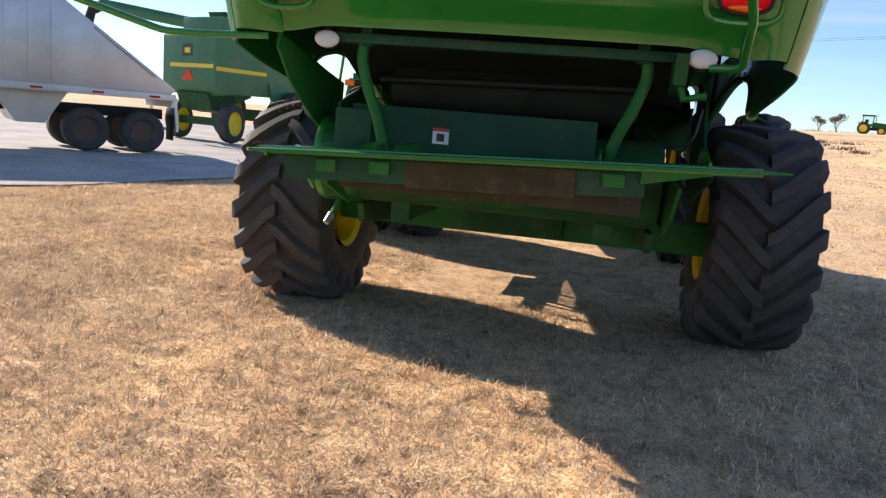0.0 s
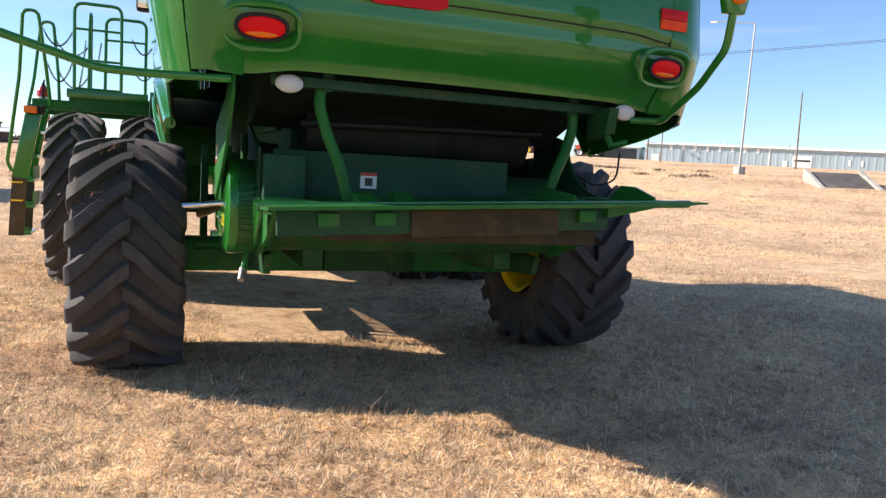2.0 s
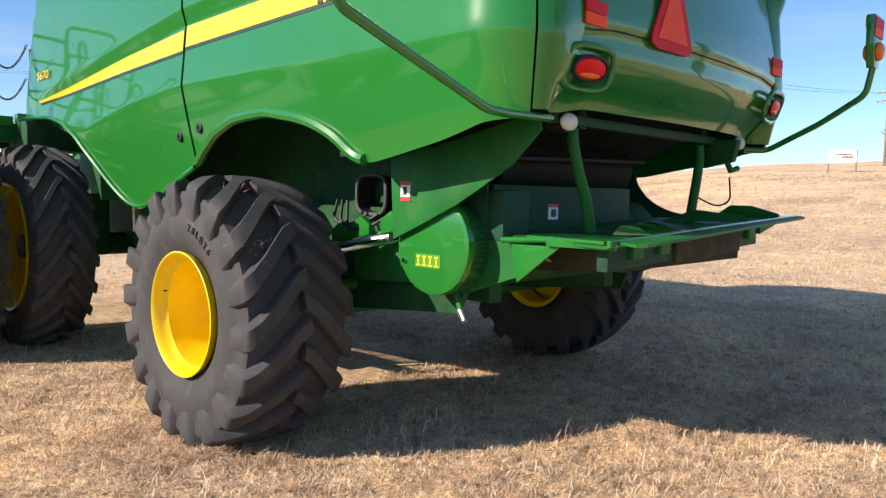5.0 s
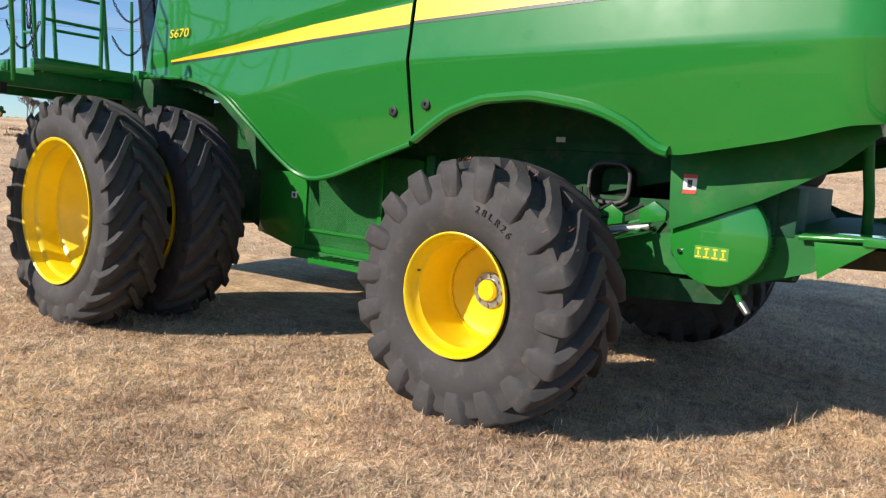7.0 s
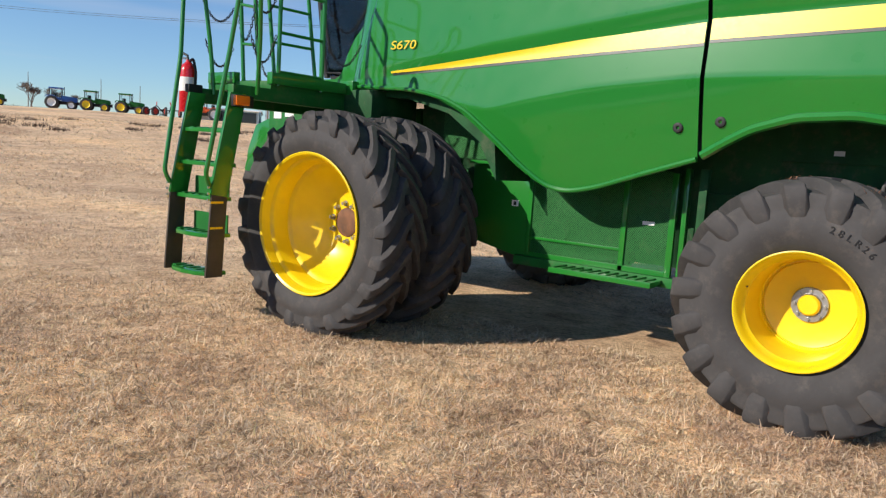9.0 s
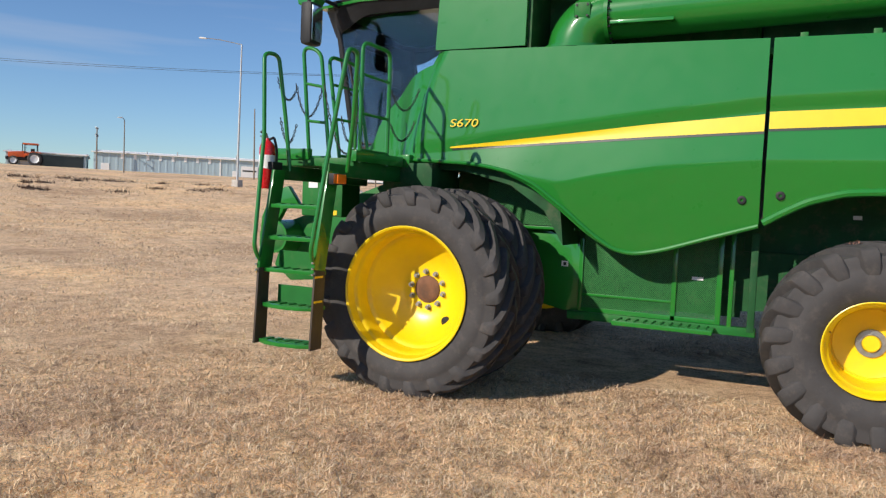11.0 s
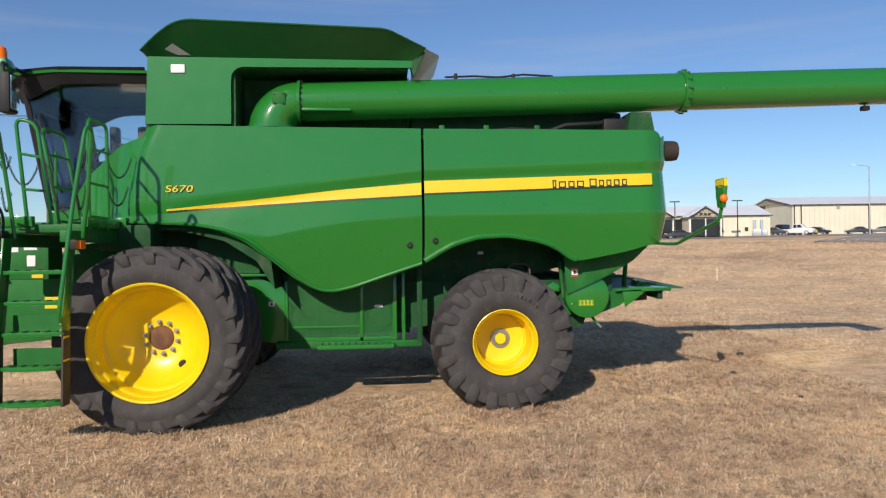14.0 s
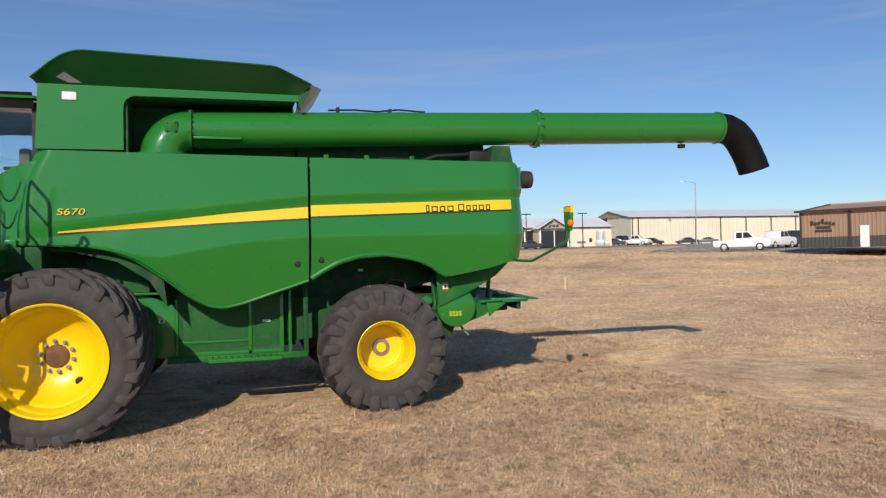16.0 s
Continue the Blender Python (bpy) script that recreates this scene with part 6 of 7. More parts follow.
far_copy(tg, 29.1, 150, -38, 1.25)
far_place(tractor(BLUE_TRACTOR, "blue tractor with glass cab parked on the bank", WHITE_PAINT), 24.8, 150, -32, 1.3)
far_place(tractor(ORANGE_TRACTOR, "orange tractor with dark cab parked on the bank", WHITE_PAINT), 34.6, 150, 140, 1.35)
far_copy(tg, 20.6, 152, -20, 1.2)


def implement():
    t = thing("field_implement", "dark field implement with raised frame on the bank", "farm implement")
    part("frame", tube([(-1.2, 0, 0.5), (0.2, 0, 1.3), (1.4, 0, 0.5)], 0.07, 8), BLACK, t)
    part("mast", tube([(0.2, 0, 1.3), (0.35, 0.1, 1.75)], 0.06, 8), RED_TRACTOR, t)
    for y in (-0.8, 0.8):
        wheel_simple(t, -0.7, y, 0.55, 0.55, 0.25, RED_TRACTOR)
    for k in range(5):
        part("tine", tube([(0.4 + 0.2 * k, -0.9 + 0.4 * k, 0.8), (0.5 + 0.2 * k, -0.9 + 0.4 * k, 0.1)], 0.03, 6), BLACK, t)
    part("toolbar", cyl((0.3, -1.1, 0.85), (1.3, 1.1, 0.75), 0.06, seg=8), BLACK, t)
    return t


far_place(implement(), 30.9, 148, 10, 1.5)
far_place(implement(), 32.0, 148, 70, 1.6)


# ---- buildings
def ribbed_wall(p0, p1, h0, h1, z0, step, material, parent, name="wall", rib=0.03):
    """A standing sheet wall from p0 to p1 with upright ribs; heights at both ends."""
    p0, p1 = Vector((*p0, 0)), Vector((*p1, 0))
    d = p1 - p0
    n = max(2, int(d.length / step))
    nrm = Vector((d.y, -d.x, 0)).normalized()
    bm = bmesh.new()
    prev = None
    for k in range(n + 1):
        for q, off in ((0.0, 0.0), (0.12, rib), (0.30, rib), (0.42, 0.0)):
            f = min(1.0, (k + q) / n)
            p = p0 + d * f + nrm * off
            h = h0 + (h1 - h0) * f
            a, b = bm.verts.new((p.x, p.y, z0)), bm.verts.new((p.x, p.y, z0 + h))
            if prev:
                bm.faces.new((prev[0], a, b, prev[1]))
            prev = (a, b)
            if f >= 1.0:
                break
    return part(name, bm, material, parent, smooth=False)


def shed(name, label, p_front_l, p_front_r, depth, wall_h, roof_rise, z0, wall_mat, roof_mat, trim_mat, ridge_along=True, step=1.0):
    """A sheet building: front wall line seen from outside, depth behind it."""
    b = thing(name, label, "building")
    A, B = Vector((*p_front_l, 0)), Vector((*p_front_r, 0))
    d = (B - A).normalized()
    back = Vector((-d.y, d.x, 0))
    if back.dot(A) < 0:
        back = -back
    C, D = B + back * depth, A + back * depth
    for p, q in ((A, B), (B, C), (C, D), (D, A)):
        ribbed_wall((p.x, p.y), (q.x, q.y), wall_h, wall_h, z0, step, wall_mat, b)
    bm = bmesh.new()
    o = 0.35
    zr = z0 + wall_h
    if ridge_along:
        A2, B2, C2, D2 = A - d * o - back * o, B + d * o - back * o, C + d * o + back * o, D - d * o + back * o
        R1, R2 = (A2 + D2) / 2, (B2 + C2) / 2
        for quad in ((A2, B2, R2, R1), (R1, R2, C2, D2)):
            vs = [bm.verts.new((v.x, v.y, zr + (roof_rise if v in (R1, R2) else 0))) for v in quad]
            bm.faces.new(vs)
        gab = [(A, D, (A + D) / 2), (B, C, (B + C) / 2)]
    else:
        A2, B2, C2, D2 = A - d * o - back * o, B + d * o - back * o, C + d * o + back * o, D - d * o + back * o
        R1, R2 = (A2 + B2) / 2, (C2 + D2) / 2
        for quad in ((A2, R1, R2, D2), (R1, B2, C2, R2)):
            vs = [bm.verts.new((v.x, v.y, zr + (roof_rise if v in (R1, R2) else 0))) for v in quad]
            bm.faces.new(vs)
        gab = [(A, B, (A + B) / 2), (D, C, (D + C) / 2)]
    bmesh.ops.recalc_face_normals(bm, faces=bm.faces)
    bmesh.ops.solidify(bm, geom=bm.faces[:], thickness=0.12)
    part("roof", bm, roof_mat, b, smooth=False)
    for p, q, r in gab:
        bm = bmesh.new()
        vs = [bm.verts.new((v.x, v.y, zr + h)) for v, h in ((p, 0), (q, 0), (r, roof_rise))]
        bm.faces.new(vs)
        bmesh.ops.solidify(bm, geom=bm.faces[:], thickness=0.05)
        part("gable", bm, wall_mat, b, smooth=False)
        if trim_mat:
            for s in (p, q):
                a2, r2 = Vector((s.x, s.y, zr + 0.02)), Vector((r.x, r.y, zr + roof_rise + 0.02))
                part("gable_trim", tube([a2 - back * 0.36 * (0 if ridge_along else 1), r2 - back * 0.36 * (0 if ridge_along else 1)], 0.13, 4), trim_mat, b, smooth=False)
    if trim_mat:
        part("eave_trim", tube([Vector((*(A - back * 0.36 - d * o)[:2], zr)), Vector((*(B - back * 0.36 + d * o)[:2], zr))], 0.12, 4), trim_mat, b, smooth=False)
    return b, A, d, back


def on_wall(b, A, d, back, s0, s1, z0, z1, mat, name, out=0.06, thick=0.05, label=""):
    """A door, window or strip set on the front wall between two runs along it."""
    p, q = A + d * s0 - back * out, A + d * s1 - back * out
    m = Matrix.Translation((p.x, p.y, 0)) @ Matrix(((d.x, -back.x, 0, 0), (d.y, -back.y, 0, 0), (0, 0, 1, 0), (0, 0, 0, 1)))
    return part(name, box((0, -thick / 2, z0), (s1 - s0, thick / 2, z1), 0.0, m), mat, b, label, smooth=False)


# pale blue warehouse on the far side of the road
b, A, d, back = shed("warehouse", "long pale blue metal warehouse with white doors", (86.5, 116), (118.5, 86), 30, 3.3, 1.0, 3.85, BLUE_SIDING, WHITE_PAINT, WHITE_PAINT, True, 1.2)
for k in range(8):
    on_wall(b, A, d, back, 4.5 + 2.2 * k, 5.0 + 2.2 * k, 6.1, 7.0, WHITE_PAINT, "wall_panel")
on_wall(b, A, d, back, 26.0, 29.2, 3.9, 6.0, WHITE_PAINT, "roller_door", label="white roller door")
on_wall(b, A, d, back, 26.3, 28.9, 4.95, 5.25, WINDOW_DARK, "door_window", 0.10)
on_wall(b, A, d, back, 24.4, 25.2, 3.9, 5.0, WHITE_PAINT, "side_door")
for s in (35.0, 37.0):
    on_wall(b, A, d, back, s, s + 0.4, 4.5, 5.6, WHITE_PAINT, "window")
on_wall(b, A, d, back, 1.2, 2.6, 3.9, 5.2, WHITE_PAINT, "entrance")
b.location.z = 1.45
for s in (43.5, 22.0):
    on_wall(b, A, d, back, s, s + 0.25, 3.85, 7.2, WHITE_PAINT, "downpipe")
for k in range(6):
    p = A + d * (9 + 5.5 * k) + back * (4 + 2 * (k % 3))
    part("roof_vent", cyl((p.x, p.y, 7.2), (p.x, p.y, 7.2 + 0.7 + 0.3 * (k % 2)), 0.12, seg=8), GALV, b)
b, A, d, back = shed("office_annex", "low annex with dark porch beside the warehouse", (119.3, 85.2), (126.5, 76), 18, 2.9, 0.5, 4.1, BLUE_SIDING, WHITE_PAINT, WHITE_PAINT, True, 1.2)
b.location.z = 1.40
on_wall(b, A, d, back, 3.0, 5.6, 4.2, 6.4, WINDOW_DARK, "porch_opening")
on_wall(b, A, d, back, 5.6, 9.5, 4.2, 6.4, WHITE_PAINT, "white_wall")
b, A, d, back = shed("store_shed", "pale blue store shed with open dark bays", (76, 125), (85.6, 116.8), 14, 2.6, 0.5, 3.75, BLUE_SIDING, WHITE_PAINT, WHITE_PAINT, True, 1.2)
b.location.z = 1.40
on_wall(b, A, d, back, 5.2, 12.2, 3.8, 6.0, WINDOW_DARK, "open_bay")
on_wall(b, A, d, back, 2.2, 3.6, 3.8, 5.6, WHITE_PAINT, "white_door")

# low brown sheds far behind the drive
b, A, d, back = shed("cattle_shed", "long low brown shed with pale roof", (-52, 116), (-22, 121), 14, 1.7, 0.6, 1.5, SHED_DARK, WHITE_PAINT, None, True, 1.6)
b, A, d, back = shed("gabled_barn", "grey gabled barn behind the low shed", (-41, 138), (-27, 141), 30, 3.2, 1.6, 1.8, GREY_ROOF, GREY_ROOF, None, False, 1.6)

# cream buildings beside the car park
b, A, d, back = shed("cream_hall", "long cream metal hall with white roof and dark trim", (132.4, -81.1), (129.6, -129.9), 22, 5.99, 2.1, 3.76, CREAM, ROOF_WHITE, TRIM_DARK, True, 1.0)
for s in (0.2, 1.6, 15.4, 21.6, 28.0, 34.4, 40.8):
    on_wall(b, A, d, back, s, s + 0.24, 3.76, 9.75, TRIM_DARK, "downpipe", 0.12)
on_wall(b, A, d, back, 9.0, 9.5, 9.00, 9.45, GALV, "wall_lamp", 0.2, 0.3)
for k in range(4):
    part("name_bar", box((0, 0, 0), (0.8, 0.06, 0.75), 0.0, Matrix.Translation((A.x + back.x * (11.5 + 1.1 * k) - d.x * 0.15, A.y + back.y * (11.5 + 1.1 * k) - d.y * 0.15, 9.55)) @ Matrix.Rotation(math.atan2(back.y, back.x), 4, "Z")), TRIM_DARK, b)
b, A, d, back = shed("cream_wing", "low cream wing with white roof beside the hall", (121.3, -40.2), (118.5, -68.8), 14, 3.71, 2.1, 3.46, CREAM, ROOF_WHITE, TRIM_DARK, True, 1.0)
wide = (Vector((*(118.5, -68.8), 0)) - A).length
on_wall(b, A, d, back, wide - 17.4, wide - 14.8, 3.46, 6.67, WINDOW_DARK, "dark_glazing")
on_wall(b, A, d, back, wide - 8.65, wide - 8.5, 3.46, 7.17, TRIM_DARK, "downpipe", 0.1)
on_wall(b, A, d, back, wide - 4.6, wide - 4.0, 4.36, 5.06, TRIM_DARK, "round_badge", 0.08)
for fl, fr, label in (((116.1, -52.6), (115.5, -58.3), "cream gabled porch with dark glazing"), ((116.9, -44.3), (116.4, -50.0), "second cream gabled porch with dark glazing")):
    b, A, d, back = shed("cream_porch", label, fl, fr, 4, 3.31, 1.85, 3.48, CREAM, ROOF_WHITE, TRIM_DARK, False, 1.0)
    on_wall(b, A, d, back, 0.35, 5.4, 3.48, 6.49, WINDOW_DARK, "porch_glazing")
    for k in range(3):
        on_wall(b, A, d, back, 1.9 + 0.7 * k, 2.4 + 0.7 * k, 7.14, 7.54, TRIM_DARK, "name_bar")
    for s in (0.1, 2.8, 5.45):
        on_wall(b, A, d, back, s, s + 0.16, 3.48, 6.79, WHITE_PAINT, "porch_post", 0.12, 0.14)
# tan building with the sign
b, A, d, back = shed("tan_building", "tan ribbed metal building with charcoal base and script sign", (44.8, -47.6), (34.0, -53.6), 16, 3.25, 0.9, 2.05, TAN_SIDING, TAN_ROOF, TRIM_DARK, True, 0.32)
p, q = A, A + d * 12.4
ribbed_wall((A.x - back.x * 0.06, A.y - back.y * 0.06), (q.x - back.x * 0.06, q.y - back.y * 0.06), 0.95, 0.95, 2.0, 0.32, CHAR_SIDING, b, "wainscot")
for s in (0.0, 4.05, 8.4):
    on_wall(b, A, d, back, s, s + 0.16, 2.0, 5.3, TRIM_DARK, "post_trim", 0.10, 0.10)
on_wall(b, A, d, back, 4.95, 5.65, 2.0, 3.85, WHITE_PAINT, "door", 0.12, label="white entrance door")
for k in range(7):
    arc = -0.10 * (k - 3) ** 2 / 9
    h = (0.42, 0.22, 0.24, 0.46, 0.22, 0.24, 0.22)[k]
    on_wall(b, A, d, back, 0.95 + 0.30 * k, 1.17 + 0.30 * k, 4.10 + arc + (0.06 if k in (0, 3) else 0), 4.10 + arc + h, TRIM_DARK, "script_sign_bar", 0.12)
on_wall(b, A, d, back, 1.4, 2.6, 3.75, 3.92, TRIM_DARK, "sign_bar", 0.12)
on_wall(b, A, d, back, 1.3, 2.7, 3.45, 3.60, TRIM_DARK, "sign_bar", 0.12)


# ---- vehicles in the car park
def vehicle(name, label, paint, kind):
    v = thing(name, label, "pickup truck" if kind == "pickup" else "car", "vehicles in the car park")
    if kind == "pickup":
        side = [(-2.85, 0.55), (-2.90, 1.05), (-2.8, 1.12), (-0.75, 1.15), (-0.70, 1.96), (-0.45, 2.05), (0.75, 2.05), (1.30, 1.38), (2.55, 1.28), (2.80, 1.12), (2.85, 0.60), (2.6, 0.42), (-2.6, 0.42)]
        wins = [[(-0.55, 1.34), (-0.52, 1.92), (0.05, 1.94), (0.05, 1.34)], [(0.15, 1.34), (0.15, 1.94), (0.68, 1.94), (1.12, 1.40)]]
        wx, r = (-1.75, 1.75), 0.42
    else:
        side = [(-2.3, 0.45), (-2.32, 0.85), (-2.1, 0.98), (-1.35, 1.05), (-0.85, 1.42), (-0.2, 1.50), (0.5, 1.44), (1.15, 0.98), (2.1, 0.82), (2.3, 0.62), (2.25, 0.35), (-2.2, 0.32)]
        wins = [[(-1.05, 1.03), (-0.72, 1.36), (-0.15, 1.42), (-0.15, 1.02)], [(-0.06, 1.02), (-0.06, 1.42), (0.45, 1.37), (0.92, 1.0)]]
        wx, r = (-1.4, 1.42), 0.33
    w = 0.98 if kind == "pickup" else 0.88
    part("body", prism(side, -w, w, "y", bev=0.07), paint, v)
    for s in (-1, 1):
        for k in wins:
            part("window", prism(k, s * (w + 0.002), s * (w + 0.012), "y"), WINDOW_DARK, v)
        for x in wx:
            wheel_simple(v, x, s * (w - 0.10), r, r, 0.24, GALV)
        part("head_lamp", box((side[-4][0] - 0.06, s * (w - 0.30) - 0.16, 0.78), (side[-4][0] + 0.03, s * (w - 0.30) + 0.16, 0.95), 0.02), LAMP_GLASS, v)
        part("rear_lamp", box((side[1][0] - 0.02, s * (w - 0.12) - 0.08, 0.75), (side[1][0] + 0.05, s * (w - 0.12) + 0.08, 1.02), 0.02), RED_LENS, v)
    return v


va = vehicle("pickup_truck", "white crew cab pickup in the car park", CAR_WHITE, "pickup")
place(va, 56.3, -50.3, -130)
for x, y, a in ((60.4, -58.0, -70), (121.8, -76.0, -138)):
    copy_thing(va, pose(x, y, ground_z(x, y), 0, 0, a))
place(vehicle("pickup_truck", "dark pickup in the car park", CAR_DARK, "pickup"), 63.1, -62.5, 100)
place(vehicle("pickup_truck", "dark blue pickup in the car park", CAR_BLUE, "pickup"), 125.0, -74.9, 22)
vd = vehicle("car", "dark sedan in the car park", CAR_DARK, "car")
place(vd, 128.3, -92.1, 70)
copy_thing(vd, pose(126.2, -82.5, ground_z(126.2, -82.5), 0, 0, -150))
copy_thing(vd, pose(120.4, -70.3, ground_z(120.4, -70.3), 0, 0, 55))
place(vehicle("car", "grey hatchback in the car park", CAR_GREY, "car"), 126.9, -96.1, 62)
place(vehicle("car", "yellow car in the car park", CAR_YELLOW, "car"), 127.4, -81.0, -140)
copy_thing(va, pose(118.5, 65.5, ground_z(118.5, 65.5), 0, 0, 30))
copy_thing(vd, pose(111.5, -48.7, ground_z(111.5, -48.7), 0, 0, 80))

# silver heating units beside the hall
hv = thing("heating_unit", "grey boxed heating unit with two tall ducts", "heating unit")
part("cabinet", box((-1.3, -0.5, 0.0), (0.2, 0.5, 1.2), 0.05), GALV, hv)
part("cabinet", box((0.3, -0.45, 0.0), (1.2, 0.45, 1.0), 0.05), GALV, hv)
for x in (-1.0, 0.2):
    part("duct", cyl((x, 0.6, 0.1), (x, 0.6, 2.9), 0.26, seg=14), BLUE_SIDING, hv)
place(hv, 117.3, -66.3, -120)

# ---- poles, sign, stake
def pole(name, label, x, y, h, r, material, arm=0.0, heading=0.0, cross=0.0, foot=False, lean=0.0):
    p = thing(name, label, "utility pole" if cross else "lamp post")
    z = ground_z(x, y) - 0.1
    top = (x + lean * h, y, z + h)
    part("shaft", cyl((x, y, z), top, r, r * 0.6, 10), material, p)
    dx, dy = math.cos(radians(heading)), math.sin(radians(heading))
    if arm:
        part("arm", tube([top, (top[0] + dx * arm * 0.6, top[1] + dy * arm * 0.6, top[2] + 0.30), (top[0] + dx * arm, top[1] + dy * arm, top[2] + 0.35)], 0.045, 8), material, p)
        part("lamp_head", box((-0.35, -0.14, -0.08), (0.35, 0.14, 0.06), 0.04, Matrix.Translation((top[0] + dx * (arm + 0.2), top[1] + dy * (arm + 0.2), top[2] + 0.33)) @ Matrix.Rotation(radians(heading), 4, "Z")), WHITE_PAINT, p)
    if cross:
        for dz in (0.25, 1.3):
            part("cross_arm", box((-cross, -0.06, -0.06), (cross, 0.06, 0.06), 0.0, Matrix.Translation((top[0], top[1], top[2] - dz)) @ Matrix.Rotation(radians(heading), 4, "Z")), material, p)
        for k in (-0.9, -0.5, 0.5, 0.9):
            part("insulator", cyl((top[0] + dx * cross * k, top[1] + dy * cross * k, top[2] - 0.2), (top[0] + dx * cross * k, top[1] + dy * cross * k, top[2] + 0.02), 0.05, seg=8), WHITE_PAINT, p)
            part("fuse", cyl((top[0] + dx * cross * k, top[1] + dy * cross * k, top[2] - 1.75), (top[0] + dx * cross * k, top[1] + dy * cross * k, top[2] - 1.3), 0.07, seg=8), GALV, p)
    if foot:
        part("footing", box((x - 0.4, y - 0.4, z - 0.3), (x + 0.4, y + 0.4, z + 0.85), 0.05), CONCRETE, p)
    return p


pole("street_lamp", "tall grey street lamp on concrete foot", 51.7, 52.5, 14.6, 0.13, GALV, 3.6, 128, foot=True, lean=0.012)
pole("lamp_post", "short dark yard light post", 71.7, 91.5, 8.0, 0.11, POLE_WOOD, 0.4, 150)
pole("lamp_post", "dark wooden yard pole", 88.0, 80.5, 11.5, 0.15, POLE_WOOD, lean=-0.02)
pole("utility_pole", "grey wooden utility pole with crossarms", 48.6, 26.6, 11.2, 0.17, POLE_WOOD, 0, 60, 1.3, lean=0.012)
pole("utility_pole", "grey wooden utility pole with crossarms", 102.6, 21.5, 9.6, 0.17, POLE_WOOD, 0, 70, 1.6)
pole("utility_pole", "far utility pole with crossarm beside the warehouse", 85.5, 114.0, 7.6, 0.16, POLE_WOOD, 0, 40, 1.1)
pole("lamp_post", "thin dark pole by the road", 88.0, 57.5, 7.6, 0.10, POLE_WOOD)
pole("lamp_post", "yard light post with short arm", 113.7, 17.8, 7.2, 0.11, GALV, 1.2, 170)
pole("street_lamp", "tall pale street lamp beside the car park", 104.5, -78.1, 11.2, 0.13, GALV, 2.2, 75)
for x, y in ((111.5, -48.2), (110.5, -58.7)):
    p = pole("lamp_post", "dark car park post with flat twin head", x, y, 6.3, 0.12, TRIM_DARK)
    part("lamp_head", box((x - 0.2, y - 0.85, ground_z(x, y) + 6.15), (x + 0.2, y + 0.85, ground_z(x, y) + 6.32), 0.03), TRIM_DARK, p)
for bear, hh in ((23.0, 6.4), (27.4, 6.2), (29.9, 5.6), (32.5, 5.4)):
    pole("lamp_post", "thin dark pole on the bank", *along(bear, 156), hh, 0.09, POLE_WOOD)

sg = thing("sign_board", "white sign board on two dark posts", "sign")
zz = ground_z(82.2, 20.6)
part("board", box((82.15, 19.2, zz + 1.0), (82.25, 22.0, zz + 2.3), 0.02), WHITE_PAINT, sg)
for yy in (19.25, 21.95):
    part("post", box((82.25, yy - 0.06, zz - 0.2), (82.37, yy + 0.06, zz + 2.3)), POLE_WOOD, sg)
part("sign_bar", box((82.12, 19.5, zz + 1.55), (82.145, 20.6, zz + 1.7)), RED_FILM, sg)
part("sign_bar", box((82.12, 19.6, zz + 1.85), (82.145, 21.2, zz + 1.95)), TRIM_DARK, sg)

stk = thing("survey_stake", "pale wooden stake standing in the grass", "stake")
zz = ground_z(22.0, -13.6)
part("stick", box((21.97, -13.63, zz - 0.1), (22.03, -13.57, zz + 0.62), 0.006), surface("pale_stake_wood", (0.62, 0.52, 0.38), 0.8, vary=0.15), stk)

# concrete culvert in the bank
cv = thing("culvert", "sloping concrete culvert headwall in the bank", "culvert")
c0 = Vector((48.3, 37.6, 0))
zc = ground_z(48.3, 37.6)
mrot = Matrix.Translation((48.3, 37.6, zc + 0.30)) @ Matrix.Rotation(radians(-50), 4, "Z") @ Matrix.Rotation(radians(19), 4, "X") @ Matrix(((1, -0.35, 0, 0), (0, 1, 0, 0), (0, 0, 1, 0), (0, 0, 0, 1)))
part("apron", box((-1.8, -2.3, -1.4), (1.8, 2.2, 0.06), 0.03, mrot), surface("dark_wet_concrete", (0.10, 0.09, 0.08), 0.85, vary=0.25, scale=1), cv)
for s in (-1, 1):
    part("wing_wall", box((s * 1.98 - 0.17, -2.4, -1.4), (s * 1.98 + 0.17, 2.3, 0.26), 0.03, mrot), CONCRETE, cv)


# ---- bare trees and far brush
def bare_tree(seed, h, label, thin=0.0, spread=3, trunk=0.28):
    rnd = random.Random(seed)
    t = thing("bare_tree", label, "tree")
    limbs, twigs = bmesh.new(), bmesh.new()

    def grow(p, d, length, r, level):
        q = p + d * length
        mid = p.lerp(q, 0.5) + Vector((rnd.uniform(-1, 1), rnd.uniform(-1, 1), 0)) * length * 0.05
        r = max(r, thin)
        tube([p, mid, q], [r, r * 0.85, r * 0.68], 7 if level < 2 else 4, limbs if level < 3 else twigs)
        if level >= 5:
            return
        for _ in range(3 if level < 2 else spread if level < 4 else spread + 1):
            nd = (d + Vector((rnd.uniform(-1, 1), rnd.uniform(-1, 1), rnd.uniform(-0.15, 0.6))) * (0.55 + 0.08 * level)).normalized()
            grow(p.lerp(q, rnd.uniform(0.55, 1.0)), nd, length * rnd.uniform(0.6, 0.8) * (1.18 if trunk < 0.2 else 1.0), r * 0.55, level + 1)
    grow(Vector((0, 0, 0)), Vector((0.03, 0.02, 1)), h * trunk, h * 0.022, 0)
    part("trunk", limbs, BARK, t)
    part("crown", twigs, BARK, t, smooth=False)
    return t


